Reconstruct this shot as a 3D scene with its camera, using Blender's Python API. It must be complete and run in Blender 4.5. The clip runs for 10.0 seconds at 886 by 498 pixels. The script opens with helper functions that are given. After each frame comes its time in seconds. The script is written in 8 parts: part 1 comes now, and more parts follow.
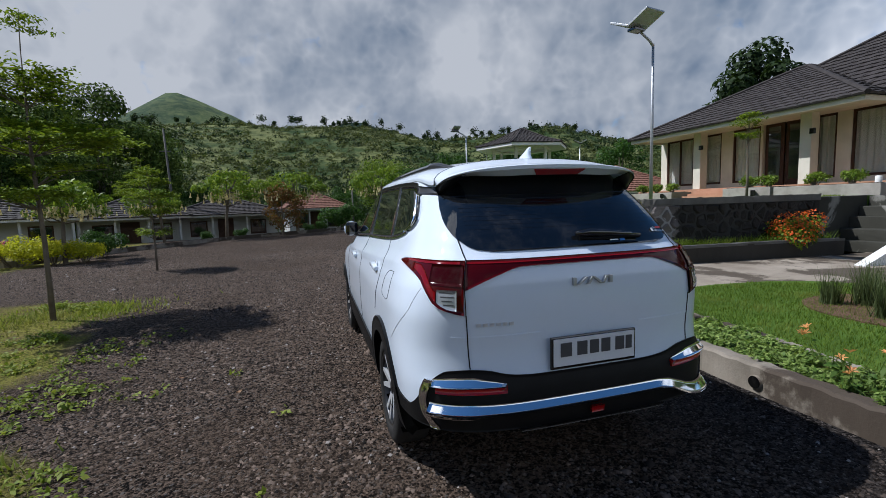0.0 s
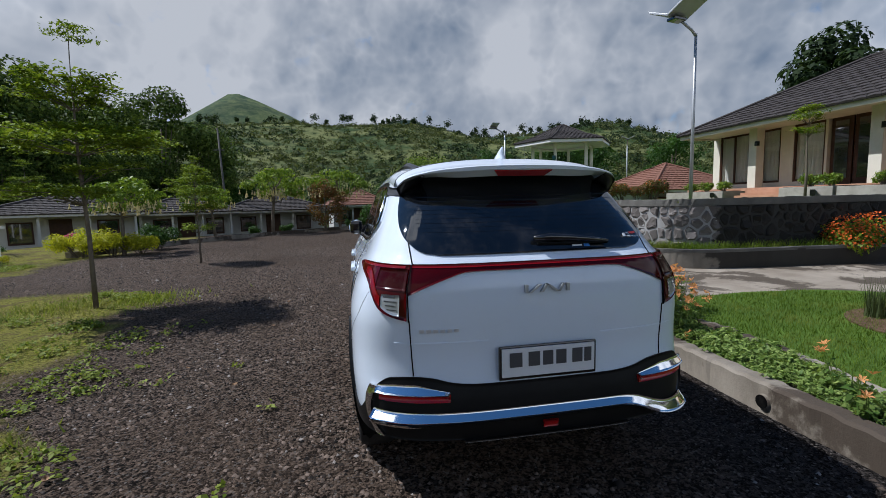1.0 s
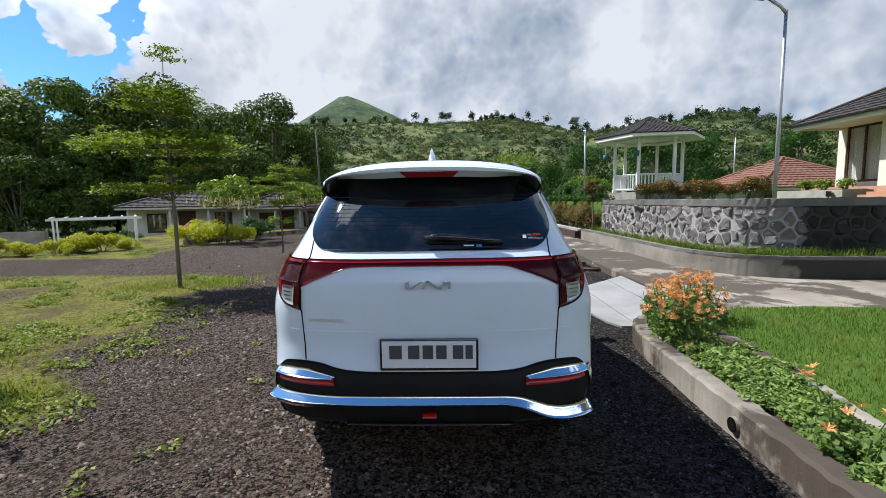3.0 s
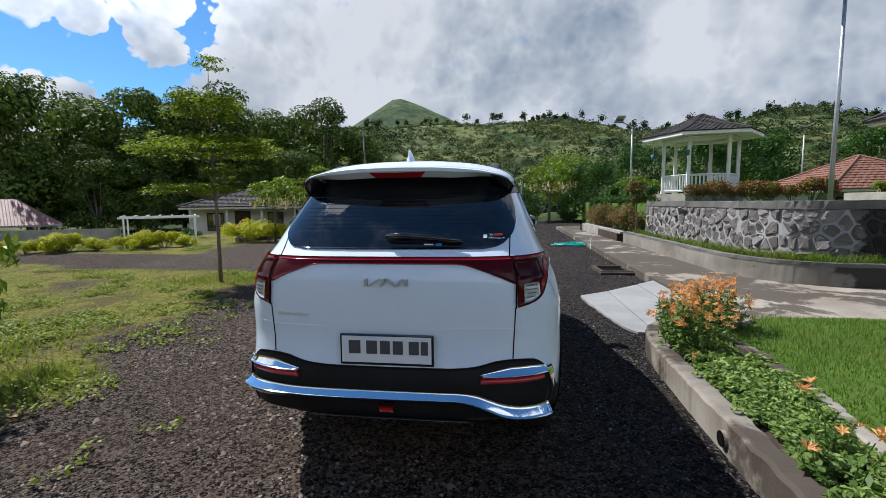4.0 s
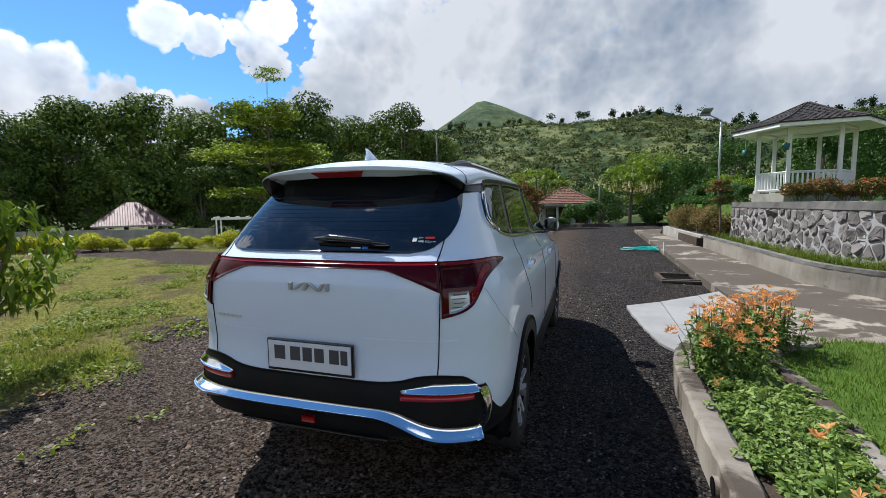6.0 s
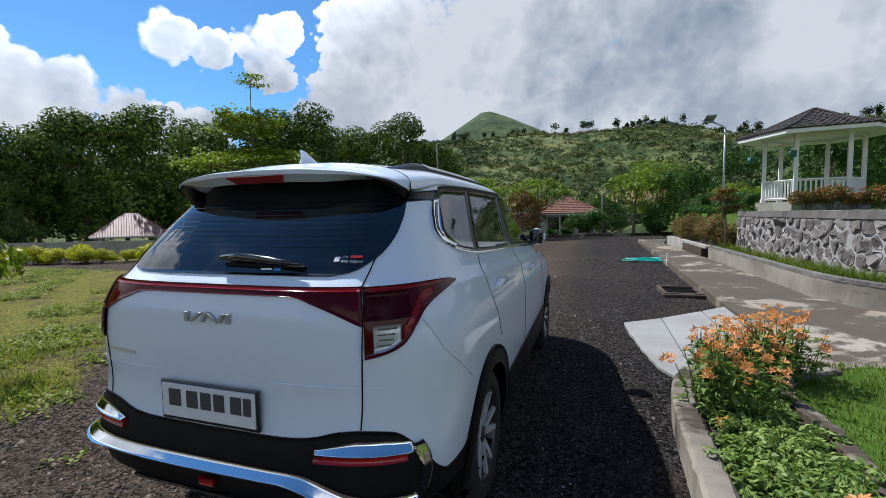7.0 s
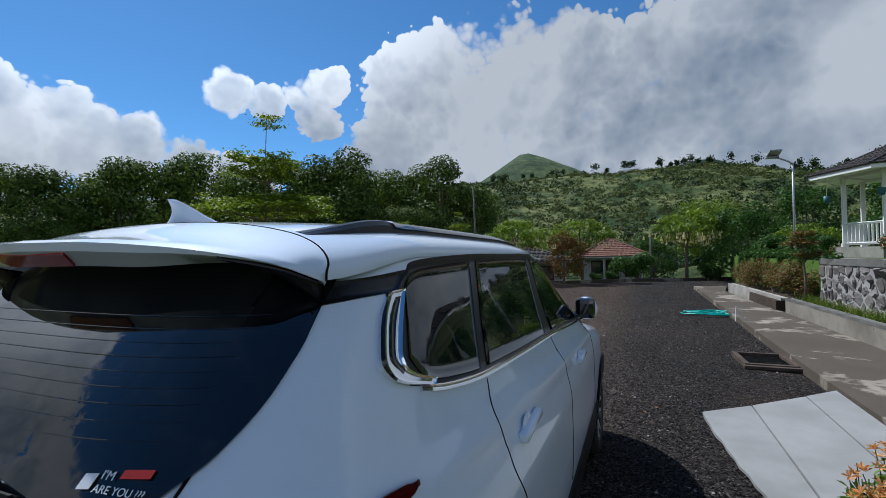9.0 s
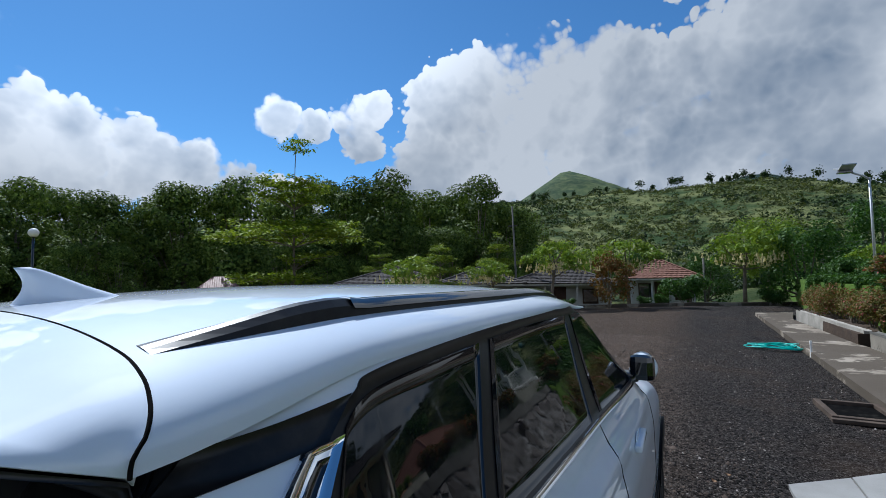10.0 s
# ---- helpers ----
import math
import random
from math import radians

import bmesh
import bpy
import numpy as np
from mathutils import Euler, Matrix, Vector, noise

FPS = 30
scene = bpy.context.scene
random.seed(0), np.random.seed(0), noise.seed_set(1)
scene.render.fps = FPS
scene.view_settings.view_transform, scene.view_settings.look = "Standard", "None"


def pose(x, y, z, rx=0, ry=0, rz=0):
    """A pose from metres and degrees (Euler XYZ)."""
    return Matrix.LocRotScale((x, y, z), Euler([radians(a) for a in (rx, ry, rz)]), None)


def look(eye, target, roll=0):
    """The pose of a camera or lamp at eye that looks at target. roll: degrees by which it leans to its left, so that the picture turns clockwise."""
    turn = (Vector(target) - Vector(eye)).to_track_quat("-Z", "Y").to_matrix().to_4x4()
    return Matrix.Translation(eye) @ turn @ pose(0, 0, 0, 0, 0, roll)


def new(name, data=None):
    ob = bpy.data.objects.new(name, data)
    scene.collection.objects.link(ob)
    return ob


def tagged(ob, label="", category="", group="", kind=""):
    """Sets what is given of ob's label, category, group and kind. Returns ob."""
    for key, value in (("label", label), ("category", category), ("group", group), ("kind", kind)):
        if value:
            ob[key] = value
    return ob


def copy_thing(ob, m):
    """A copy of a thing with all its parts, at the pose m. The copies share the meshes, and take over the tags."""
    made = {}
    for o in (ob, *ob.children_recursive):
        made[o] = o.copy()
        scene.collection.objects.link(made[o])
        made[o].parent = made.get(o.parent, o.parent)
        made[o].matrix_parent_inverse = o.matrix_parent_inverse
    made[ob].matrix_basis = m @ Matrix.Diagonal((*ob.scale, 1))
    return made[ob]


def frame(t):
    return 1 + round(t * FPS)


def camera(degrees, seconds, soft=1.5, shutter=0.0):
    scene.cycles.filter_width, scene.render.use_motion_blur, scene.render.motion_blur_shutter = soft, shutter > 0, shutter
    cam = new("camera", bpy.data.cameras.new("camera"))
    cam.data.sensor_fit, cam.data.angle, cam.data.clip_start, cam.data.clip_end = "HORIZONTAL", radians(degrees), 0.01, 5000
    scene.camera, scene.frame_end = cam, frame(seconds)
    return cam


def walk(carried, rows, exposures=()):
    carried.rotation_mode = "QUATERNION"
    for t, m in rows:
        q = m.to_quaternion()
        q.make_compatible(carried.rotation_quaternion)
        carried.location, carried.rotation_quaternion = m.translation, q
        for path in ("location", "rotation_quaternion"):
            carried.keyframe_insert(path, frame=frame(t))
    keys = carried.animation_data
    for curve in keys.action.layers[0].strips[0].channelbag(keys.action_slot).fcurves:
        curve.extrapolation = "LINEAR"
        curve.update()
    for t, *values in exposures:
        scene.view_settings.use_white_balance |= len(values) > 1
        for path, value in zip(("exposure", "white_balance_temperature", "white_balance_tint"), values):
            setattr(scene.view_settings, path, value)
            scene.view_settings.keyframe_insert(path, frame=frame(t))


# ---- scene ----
cam = camera(89.4, 10.0, 0.6)
PATH = [
    (0, (-1.298, -1.734, 1.488), (-0.729, 0.172, 1.286), -1.8),
    (0.5, (-1.073, -1.749, 1.493), (-0.585, 0.179, 1.285), -1.5),
    (1, (-0.837, -1.79, 1.5), (-0.469, 0.165, 1.291), -1.4),
    (1.5, (-0.586, -1.956, 1.519), (-0.351, 0.018, 1.305), -1.0),
    (2, (-0.366, -2.004, 1.495), (-0.238, -0.021, 1.267), -0.9),
    (2.5, (-0.117, -1.989, 1.503), (-0.079, -0.002, 1.282), -0.9),
    (4, (0.581, -2.002, 1.488), (0.306, -0.032, 1.28), -0.7),
    (4.5, (0.793, -1.944, 1.484), (0.385, 0.003, 1.272), -0.5),
    (5, (1.035, -1.932, 1.481), (0.501, -0.016, 1.273), -0.7),
    (5.5, (1.155, -1.833, 1.472), (0.553, 0.062, 1.265), -0.7),
    (7, (1.403, -1.188, 1.472), (0.752, 0.697, 1.321), -1.0),
    (7.5, (1.355, -0.9, 1.481), (0.702, 0.987, 1.355), -1.6),
    (8, (1.303, -0.641, 1.497), (0.593, 1.225, 1.398), -1.5),
    (8.5, (1.292, -0.37, 1.554), (0.522, 1.475, 1.514), -1.3),
    (9, (1.226, -0.125, 1.632), (0.414, 1.702, 1.665), -1.0),
    (9.5, (1.142, 0.121, 1.719), (0.261, 1.915, 1.799), -0.6),
    (10, (1.124, 0.37, 1.781), (0.155, 2.116, 1.901), -0.8),
]
EXPOSURES = [(0.0, 0.12, 5760, 11), (1.0, 0.12, 5780, 11), (1.5, 0.10, 5780, 11), (2.0, 0.68, 5900, 10), (2.5, 0.85, 5930, 10), (4.0, 0.56, 5900, 10), (5.0, 0.65, 6050, 10), (5.5, 0.68, 6000, 10), (7.0, 0.5, 5850, 10), (7.5, 0.48, 5800, 10), (8.5, 0.25, 5650, 9), (9.5, 0.02, 5540, 8), (10.0, 0.20, 5540, 8)]
walk(cam, [(t, look(eye, target, roll)) for t, eye, target, roll in PATH], EXPOSURES)

# ---- world, sun ----
SUN_DIR = Vector((-0.70, 0.36, 1.0)).normalized()
sun = new("sun", bpy.data.lights.new("sun", "SUN"))
sun.data.energy, sun.data.angle, sun.data.color = 5.0, radians(0.55), (1.0, 0.95, 0.87)
sun.matrix_world = look(SUN_DIR * 50, (0, 0, 0))

world = bpy.data.worlds.new("sky_world")
scene.world = world
world.use_nodes = True


class Nodes:
    """A short hand for wiring node trees."""

    def __init__(self, tree, keep=False):
        self.t = tree
        if not keep:
            tree.nodes.clear()

    def n(self, kind, **kw):
        node = self.t.nodes.new(kind)
        for k, v in kw.items():
            if k == "op":
                node.operation = v
            elif k == "blend":
                node.blend_type = v
            elif k == "vals":
                for i, val in v.items():
                    node.inputs[i].default_value = val
            elif k == "data":
                node.data_type = v
        return node

    def link(self, a, b):
        self.t.links.new(a, b)

    def val(self, x, node, i):
        if isinstance(x, (int, float, tuple)):
            node.inputs[i].default_value = x
        else:
            self.link(x, node.inputs[i])

    def math(self, op, a, b=0.0, c=0.0, clamp=False):
        node = self.n("ShaderNodeMath", op=op)
        node.use_clamp = clamp
        self.val(a, node, 0), self.val(b, node, 1), self.val(c, node, 2)
        return node.outputs[0]

    def vmath(self, op, a, b=(0, 0, 0)):
        node = self.n("ShaderNodeVectorMath", op=op)
        self.val(a, node, 0), self.val(b, node, 1)
        return node.outputs["Value"] if op in ("DOT_PRODUCT", "LENGTH", "DISTANCE") else node.outputs[0]

    def noise(self, vec, scale, detail=4.0, rough=0.55, distort=0.0):
        node = self.n("ShaderNodeTexNoise")
        self.link(vec, node.inputs["Vector"])
        node.inputs["Scale"].default_value = scale
        node.inputs["Detail"].default_value = detail
        node.inputs["Roughness"].default_value = rough
        node.inputs["Distortion"].default_value = distort
        return node.outputs[0]

    def ramp(self, x, a, b, lo=0.0, hi=1.0):
        node = self.n("ShaderNodeMapRange")
        node.interpolation_type = "SMOOTHSTEP"
        self.val(x, node, 0)
        for i, v in ((1, a), (2, b), (3, lo), (4, hi)):
            node.inputs[i].default_value = v
        return node.outputs[0]

    def mix(self, f, a, b, blend="MIX"):
        node = self.n("ShaderNodeMix", data="RGBA")
        node.blend_type = blend
        self.val(f, node, 0)
        self.val((*a, 1.0) if isinstance(a, tuple) and len(a) == 3 else a, node, 6)
        self.val((*b, 1.0) if isinstance(b, tuple) and len(b) == 3 else b, node, 7)
        return node.outputs[2]


def direction(az, el):
    """Unit vector: az degrees from +y towards +x, el degrees up."""
    a, e = radians(az), radians(el)
    return (math.sin(a) * math.cos(e), math.cos(a) * math.cos(e), math.sin(e))


def build_sky():
    k = Nodes(world.node_tree)
    sky = k.n("ShaderNodeTexSky")
    sky.sky_type = "NISHITA"
    sky.sun_disc = False
    sky.sun_elevation = math.asin(SUN_DIR.z)
    sky.sun_rotation = math.atan2(SUN_DIR.x, SUN_DIR.y)
    sky.altitude, sky.air_density, sky.dust_density, sky.ozone_density = 900.0, 1.0, 0.25, 3.0
    d = k.n("ShaderNodeTexCoord").outputs["Generated"]
    sep = k.n("ShaderNodeSeparateXYZ")
    k.link(d, sep.inputs[0])
    # a slow warp, and fractal round cells for cauliflower edges
    warp = k.n("ShaderNodeTexNoise")
    k.link(d, warp.inputs["Vector"])
    warp.inputs["Scale"].default_value, warp.inputs["Detail"].default_value = 5.0, 4.0
    off = k.vmath("SUBTRACT", warp.outputs["Color"], (0.5, 0.5, 0.5))

    def warped(amount):
        sc = k.n("ShaderNodeVectorMath", op="SCALE")
        k.link(off, sc.inputs[0])
        sc.inputs["Scale"].default_value = amount
        return k.vmath("ADD", d, sc.outputs[0])

    def puffs(vec, sizes):
        total = None
        for scale, weight in sizes:
            v = k.n("ShaderNodeTexVoronoi")
            k.link(vec, v.inputs["Vector"])
            v.inputs["Scale"].default_value = scale
            one = k.math("MULTIPLY", v.outputs["Distance"], weight)
            total = one if total is None else k.math("ADD", total, one)
        return total

    dw, ds = warped(0.10), warped(0.05)
    # cumulus heads: azimuth, elevation, angular radius (degrees)
    heads = [(-84, 10, 8.5), (-75, 11, 7.5), (-70, 12, 6.5), (-64, 12.5, 4.6), (-60, 11, 5.0), (-54, 9, 5.0), (-48, 8.5, 4.2), (-108, 15, 13.5), (-125, 14, 14), (-72, 62, 7), (-94, 21, 13), (-101, 27, 9),
             (-49, 19, 2.6), (-45, 18, 2.6), (-40, 19.5, 3.2), (-38, 21.5, 2.6), (-39, 16, 3.0),
             (-30, 12, 6.5), (-33, 9, 6), (-20, 10, 7), (-20, 16, 7), (28, 9, 9), (-10, 10, 7), (0, 9, 8), (14, 10, 9), (-27, 20.5, 7.0), (-22, 22, 6.5), (-13, 19, 9.0), (-8, 21, 7.5), (2, 17, 10), (8, 20, 9.5), (22, 20, 15), (45, 18, 20), (0, 34, 5), (14, 35, 9), (30, 42, 14)]
    cover = None
    for az, el, rad in heads:
        dist = k.vmath("DISTANCE", dw, direction(az, el))
        m = k.ramp(dist, radians(rad) * 1.55, radians(rad) * 0.35)
        cover = m if cover is None else k.math("MAXIMUM", cover, m)
    # the rest of the sky: broken cloud behind and overhead
    wide = k.noise(dw, 2.3, 7.0, 0.6)
    away = k.ramp(k.vmath("DOT_PRODUCT", d, (0.12, 0.95, 0.1)), 0.35, -0.1)
    scatter = k.math("MULTIPLY", k.math("MULTIPLY", k.ramp(wide, 0.38, 0.50), away), k.ramp(sep.outputs[2], 0.62, 0.45))
    cover = k.math("MAXIMUM", cover, scatter)
    sizes = ((13.0, 0.44), (31.0, 0.33), (74.0, 0.22))
    bumps = puffs(ds, sizes)
    body = k.ramp(cover, 0.20, 0.32)
    cover = k.math("MULTIPLY", body, k.math("ADD", cover, k.math("MULTIPLY", k.math("SUBTRACT", 0.46, bumps), 1.1)))
    # mostly crisp edges, frayed in places
    fray = k.ramp(k.noise(d, 6.0, 3.0, 0.5), 0.44, 0.62, 0.0, 0.85)
    wisps = k.math("ADD", cover, k.math("MULTIPLY", k.math("SUBTRACT", k.noise(ds, 16.0, 6.0, 0.62), 0.5), 0.5))
    crisp, soft = k.ramp(cover, 0.42, 0.50), k.ramp(wisps, 0.36, 0.72)
    mask = k.math("ADD", k.math("MULTIPLY", crisp, k.math("SUBTRACT", 1.0, fray)), k.math("MULTIPLY", soft, fray))
    # shading: bright heads, grey bellies and folds, soft inside the great cloud
    towards = (-0.016, 0.008, 0.022)
    lit = k.math("MULTIPLY", k.math("SUBTRACT", puffs(k.vmath("ADD", ds, towards), sizes[:2]), puffs(ds, sizes[:2])), 1.35)
    folds, folds2 = k.noise(warped(0.10), 3.2, 5.0, 0.5), k.noise(k.vmath("ADD", warped(0.10), (-0.05, 0.02, 0.06)), 3.2, 5.0, 0.5)
    lit = k.math("ADD", k.math("MULTIPLY", lit, k.ramp(cover, 1.0, 0.60, 0.42, 1.0)), k.math("MULTIPLY", k.math("SUBTRACT", folds, folds2), 2.5))
    lit = k.math("ADD", lit, k.ramp(k.noise(warped(0.06), 2.4, 5.0, 0.55), 0.36, 0.62, 0.42, 0.90))
    depth = k.ramp(cover, 0.46, 1.05, 0.30, 0.0)
    right = k.ramp(k.vmath("DOT_PRODUCT", d, (0.9, 0.3, 0.0)), 0.10, 0.75, 0.0, 0.18)
    low = k.math("MULTIPLY", k.ramp(sep.outputs[2], 0.24, 0.10, 0.0, 0.34), k.ramp(k.vmath("DOT_PRODUCT", d, (0.94, 0.34, 0.0)), 0.45, 0.8))
    lit = k.math("SUBTRACT", k.math("SUBTRACT", k.math("ADD", lit, depth), right), low, clamp=True)
    tone = k.mix(lit, (0.31, 0.39, 0.50), (1.0, 1.0, 1.0))
    haze = k.ramp(sep.outputs[2], 0.26, 0.0, 0.0, 0.30)
    clear = k.n("ShaderNodeBackground")
    k.link(k.mix(haze, k.mix(1.0, sky.outputs[0], (0.66, 0.98, 1.12), "MULTIPLY"), (5.0, 6.2, 7.0)), clear.inputs[0])
    clear.inputs[1].default_value = 0.083
    cloud = k.n("ShaderNodeBackground")
    k.link(tone, cloud.inputs[0])
    # clouds opposite the sun show their lit faces
    glow = k.ramp(k.vmath("DOT_PRODUCT", d, (0.87, -0.49, 0.0)), 0.2, 0.85, 0.48, 0.98)
    # and those near the sun are bright with light from behind
    glow = k.math("ADD", glow, k.ramp(k.vmath("DOT_PRODUCT", d, tuple(SUN_DIR)), 0.70, 0.96, 0.0, 0.9))
    k.link(glow, cloud.inputs[1])
    mx = k.n("ShaderNodeMixShader")
    k.link(mask, mx.inputs[0]), k.link(clear.outputs[0], mx.inputs[1]), k.link(cloud.outputs[0], mx.inputs[2])
    out = k.n("ShaderNodeOutputWorld")
    k.link(mx.outputs[0], out.inputs[0])


build_sky()

# ---- materials ----


def surface(name, base, other, scale=4.0, rough=0.7, metal=0.0, bump=0.2, fine=40.0, coat=0.0, spread=0.5, spec=0.22, depth=0.01, rand=0.0, coords="Object"):
    """A plain surface with stains at a broad scale, grain at a fine one, and relief."""
    m = bpy.data.materials.new(name)
    m.use_nodes = True
    k = Nodes(m.node_tree)
    vec = k.n("ShaderNodeTexCoord").outputs[coords] if coords != "World" else k.n("ShaderNodeNewGeometry").outputs["Position"]
    broad, grain = k.noise(vec, scale, 5.0, 0.6), k.noise(vec, fine, 4.0, 0.65)
    f = k.math("ADD", k.math("MULTIPLY", k.ramp(broad, 0.3, 0.7), spread), k.math("MULTIPLY", grain, 1.0 - spread), clamp=True)
    col = k.mix(f, base, other)
    if rand:
        r = k.n("ShaderNodeObjectInfo").outputs["Random"]
        col = k.mix(k.math("MULTIPLY", r, rand), col, tuple(c * 0.35 for c in base))
    p = k.n("ShaderNodeBsdfPrincipled")
    k.link(col, p.inputs["Base Color"])
    p.inputs["Metallic"].default_value = metal
    k.link(k.ramp(grain, 0.2, 0.8, max(0.02, rough - 0.12), min(1.0, rough + 0.1)), p.inputs["Roughness"])
    p.inputs["Coat Weight"].default_value = coat
    p.inputs["Coat Roughness"].default_value = 0.03
    p.inputs["Specular IOR Level"].default_value = spec
    if bump:
        b = k.n("ShaderNodeBump")
        b.inputs["Strength"].default_value, b.inputs["Distance"].default_value = bump, depth
        k.link(k.math("ADD", grain, broad), b.inputs["Height"])
        k.link(b.outputs[0], p.inputs["Normal"])
    out = k.n("ShaderNodeOutputMaterial")
    k.link(p.outputs[0], out.inputs[0])
    return m


def plain(name, base, rough=0.4, metal=0.0, coat=0.0, emit=0.0, spec=0.5, film=0.06):
    """A smooth manufactured surface with a faint film of dust."""
    m = bpy.data.materials.new(name)
    m.use_nodes = True
    k = Nodes(m.node_tree)
    p = k.n("ShaderNodeBsdfPrincipled")
    dust = k.noise(k.n("ShaderNodeTexCoord").outputs["Object"], 9.0, 6.0, 0.7)
    k.link(k.mix(k.ramp(dust, 0.45, 0.8, 0.0, film), base, (0.35, 0.32, 0.28)), p.inputs["Base Color"])
    k.link(k.ramp(dust, 0.35, 0.75, rough, min(1.0, rough + 0.08)), p.inputs["Roughness"])
    p.inputs["Metallic"].default_value = metal
    p.inputs["Coat Weight"].default_value = coat
    p.inputs["Coat Roughness"].default_value = 0.02
    p.inputs["Specular IOR Level"].default_value = spec
    if emit:
        k.link(p.inputs["Base Color"].links[0].from_socket, p.inputs["Emission Color"])
        p.inputs["Emission Strength"].default_value = emit
    out = k.n("ShaderNodeOutputMaterial")
    k.link(p.outputs[0], out.inputs[0])
    return m


def leafy(name, a, b, rough=0.5, through_light=0.35, c=None, patchy=None, gloss=0.18):
    """Leaves: each one its own shade, some light passing through."""
    m = bpy.data.materials.new(name)
    m.use_nodes = True
    k = Nodes(m.node_tree)
    r = k.n("ShaderNodeNewGeometry").outputs["Random Per Island"]
    col = k.mix(r, a, b)
    if c:
        col = k.mix(k.ramp(r, 0.86, 0.9), col, c)
    if patchy:
        spots = k.noise(k.n("ShaderNodeNewGeometry").outputs["Position"], 1.3, 6.0, 0.65)
        col = k.mix(k.ramp(spots, 0.42, 0.66, 0.0, 0.75), col, patchy)
    o = k.n("ShaderNodeObjectInfo").outputs["Random"]
    col = k.mix(k.math("MULTIPLY", o, 0.35), col, tuple(x * 0.5 for x in a))
    p = k.n("ShaderNodeBsdfPrincipled")
    k.link(col, p.inputs["Base Color"])
    p.inputs["Roughness"].default_value = rough
    p.inputs["Specular IOR Level"].default_value = gloss
    t = k.n("ShaderNodeBsdfTranslucent")
    k.link(k.mix(1.0, col, (1.0, 1.0, 0.55), "MULTIPLY"), t.inputs[0])
    mx = k.n("ShaderNodeMixShader")
    mx.inputs[0].default_value = through_light
    k.link(p.outputs[0], mx.inputs[1]), k.link(t.outputs[0], mx.inputs[2])
    out = k.n("ShaderNodeOutputMaterial")
    k.link(mx.outputs[0], out.inputs[0])
    return m


def stained(name, base, other, stain_shade, along, a, b, lo, hi, rand=0.0):
    """Concrete with dark stains, on some walls painted shade too, commoner along one axis."""
    m = surface(name, base, other, 1.3, 0.85, 0.0, 0.35, 50.0, spread=0.7, rand=rand)
    k = Nodes(m.node_tree, True)
    p = [n for n in m.node_tree.nodes if n.type == "BSDF_PRINCIPLED"][0]
    col = p.inputs["Base Color"].links[0].from_socket
    pos = k.n("ShaderNodeNewGeometry").outputs["Position"]
    sep = k.n("ShaderNodeSeparateXYZ")
    k.link(pos, sep.inputs[0])
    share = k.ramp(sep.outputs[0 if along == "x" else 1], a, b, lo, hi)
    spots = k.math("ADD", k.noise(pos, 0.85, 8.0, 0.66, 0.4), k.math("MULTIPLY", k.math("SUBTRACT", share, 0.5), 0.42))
    k.link(k.mix(k.ramp(spots, 0.49, 0.55, 0.0, 0.9), col, stain_shade), p.inputs["Base Color"])
    return m


M_PAINT = plain("white_car_paint", (0.62, 0.685, 0.775), 0.5, 0.0, 1.0, 0.0, 0.1)
M_GLASS = plain("tinted_glass", (0.003, 0.004, 0.006), 0.01, 0.0, 0.0, 0.0, 0.75)
M_TRIM = plain("satin_black_trim", (0.010, 0.010, 0.011), 0.32, 0.0, 0.0, 0.0, 0.3)
M_GLOSS = plain("gloss_black", (0.008, 0.008, 0.009), 0.08, 0.0, 0.6)
M_PLASTIC = surface("black_plastic", (0.005, 0.005, 0.0055), (0.012, 0.012, 0.012), 6.0, 0.5, 0.0, 0.15, 300.0, spec=0.14, depth=0.002)
M_CHROME = plain("chrome", (0.82, 0.83, 0.85), 0.06, 1.0)
M_RED = plain("red_lens", (0.30, 0.004, 0.006), 0.08, 0.0, 0.0)
M_REDDARK = plain("dark_red_lens", (0.055, 0.0008, 0.0016), 0.05, 0.0, 0.0, 0.0, 0.2, 0.01)
M_REDGUIDE = plain("red_light_guide", (0.16, 0.0025, 0.005), 0.08, 0.0, 0.0, 0.0, 0.25, 0.01)
M_CLEAR = plain("clear_lens", (0.36, 0.375, 0.39), 0.12, 0.3, 1.0)
M_RIB = plain("lens_rib", (0.05, 0.05, 0.055), 0.3)
M_SEAM = plain("fine_seam", (0.20, 0.21, 0.22), 0.6)
M_GAP = plain("panel_gap", (0.003, 0.003, 0.003), 0.9, 0.0, 0.0, 0.0, 0.03)
M_TYRE = surface("tyre_rubber", (0.014, 0.014, 0.014), (0.03, 0.028, 0.026), 8.0, 0.75, 0.0, 0.3, 120.0, depth=0.004)
M_ALLOY = plain("alloy", (0.60, 0.61, 0.63), 0.3, 0.45)
M_DARKALLOY = plain("dark_alloy", (0.03, 0.03, 0.032), 0.3, 0.5)
M_CEMENT = surface("cement_render", (0.17, 0.155, 0.13), (0.40, 0.375, 0.33), 2.2, 0.85, 0.0, 0.35, 60.0)
M_PAVE = stained("worn_concrete", (0.18, 0.148, 0.112), (0.345, 0.30, 0.242), (0.064, 0.050, 0.036), "y", 3.5, 8.0, 0.56, 0.70)
M_SLAB = surface("pale_concrete", (0.195, 0.19, 0.178), (0.315, 0.308, 0.292), 1.6, 0.8, 0.0, 0.25, 70.0)
M_KERB = stained("kerb_concrete", (0.12, 0.101, 0.078), (0.33, 0.292, 0.24), (0.05, 0.037, 0.027), "y", -4.0, 4.0, 0.38, 0.54)
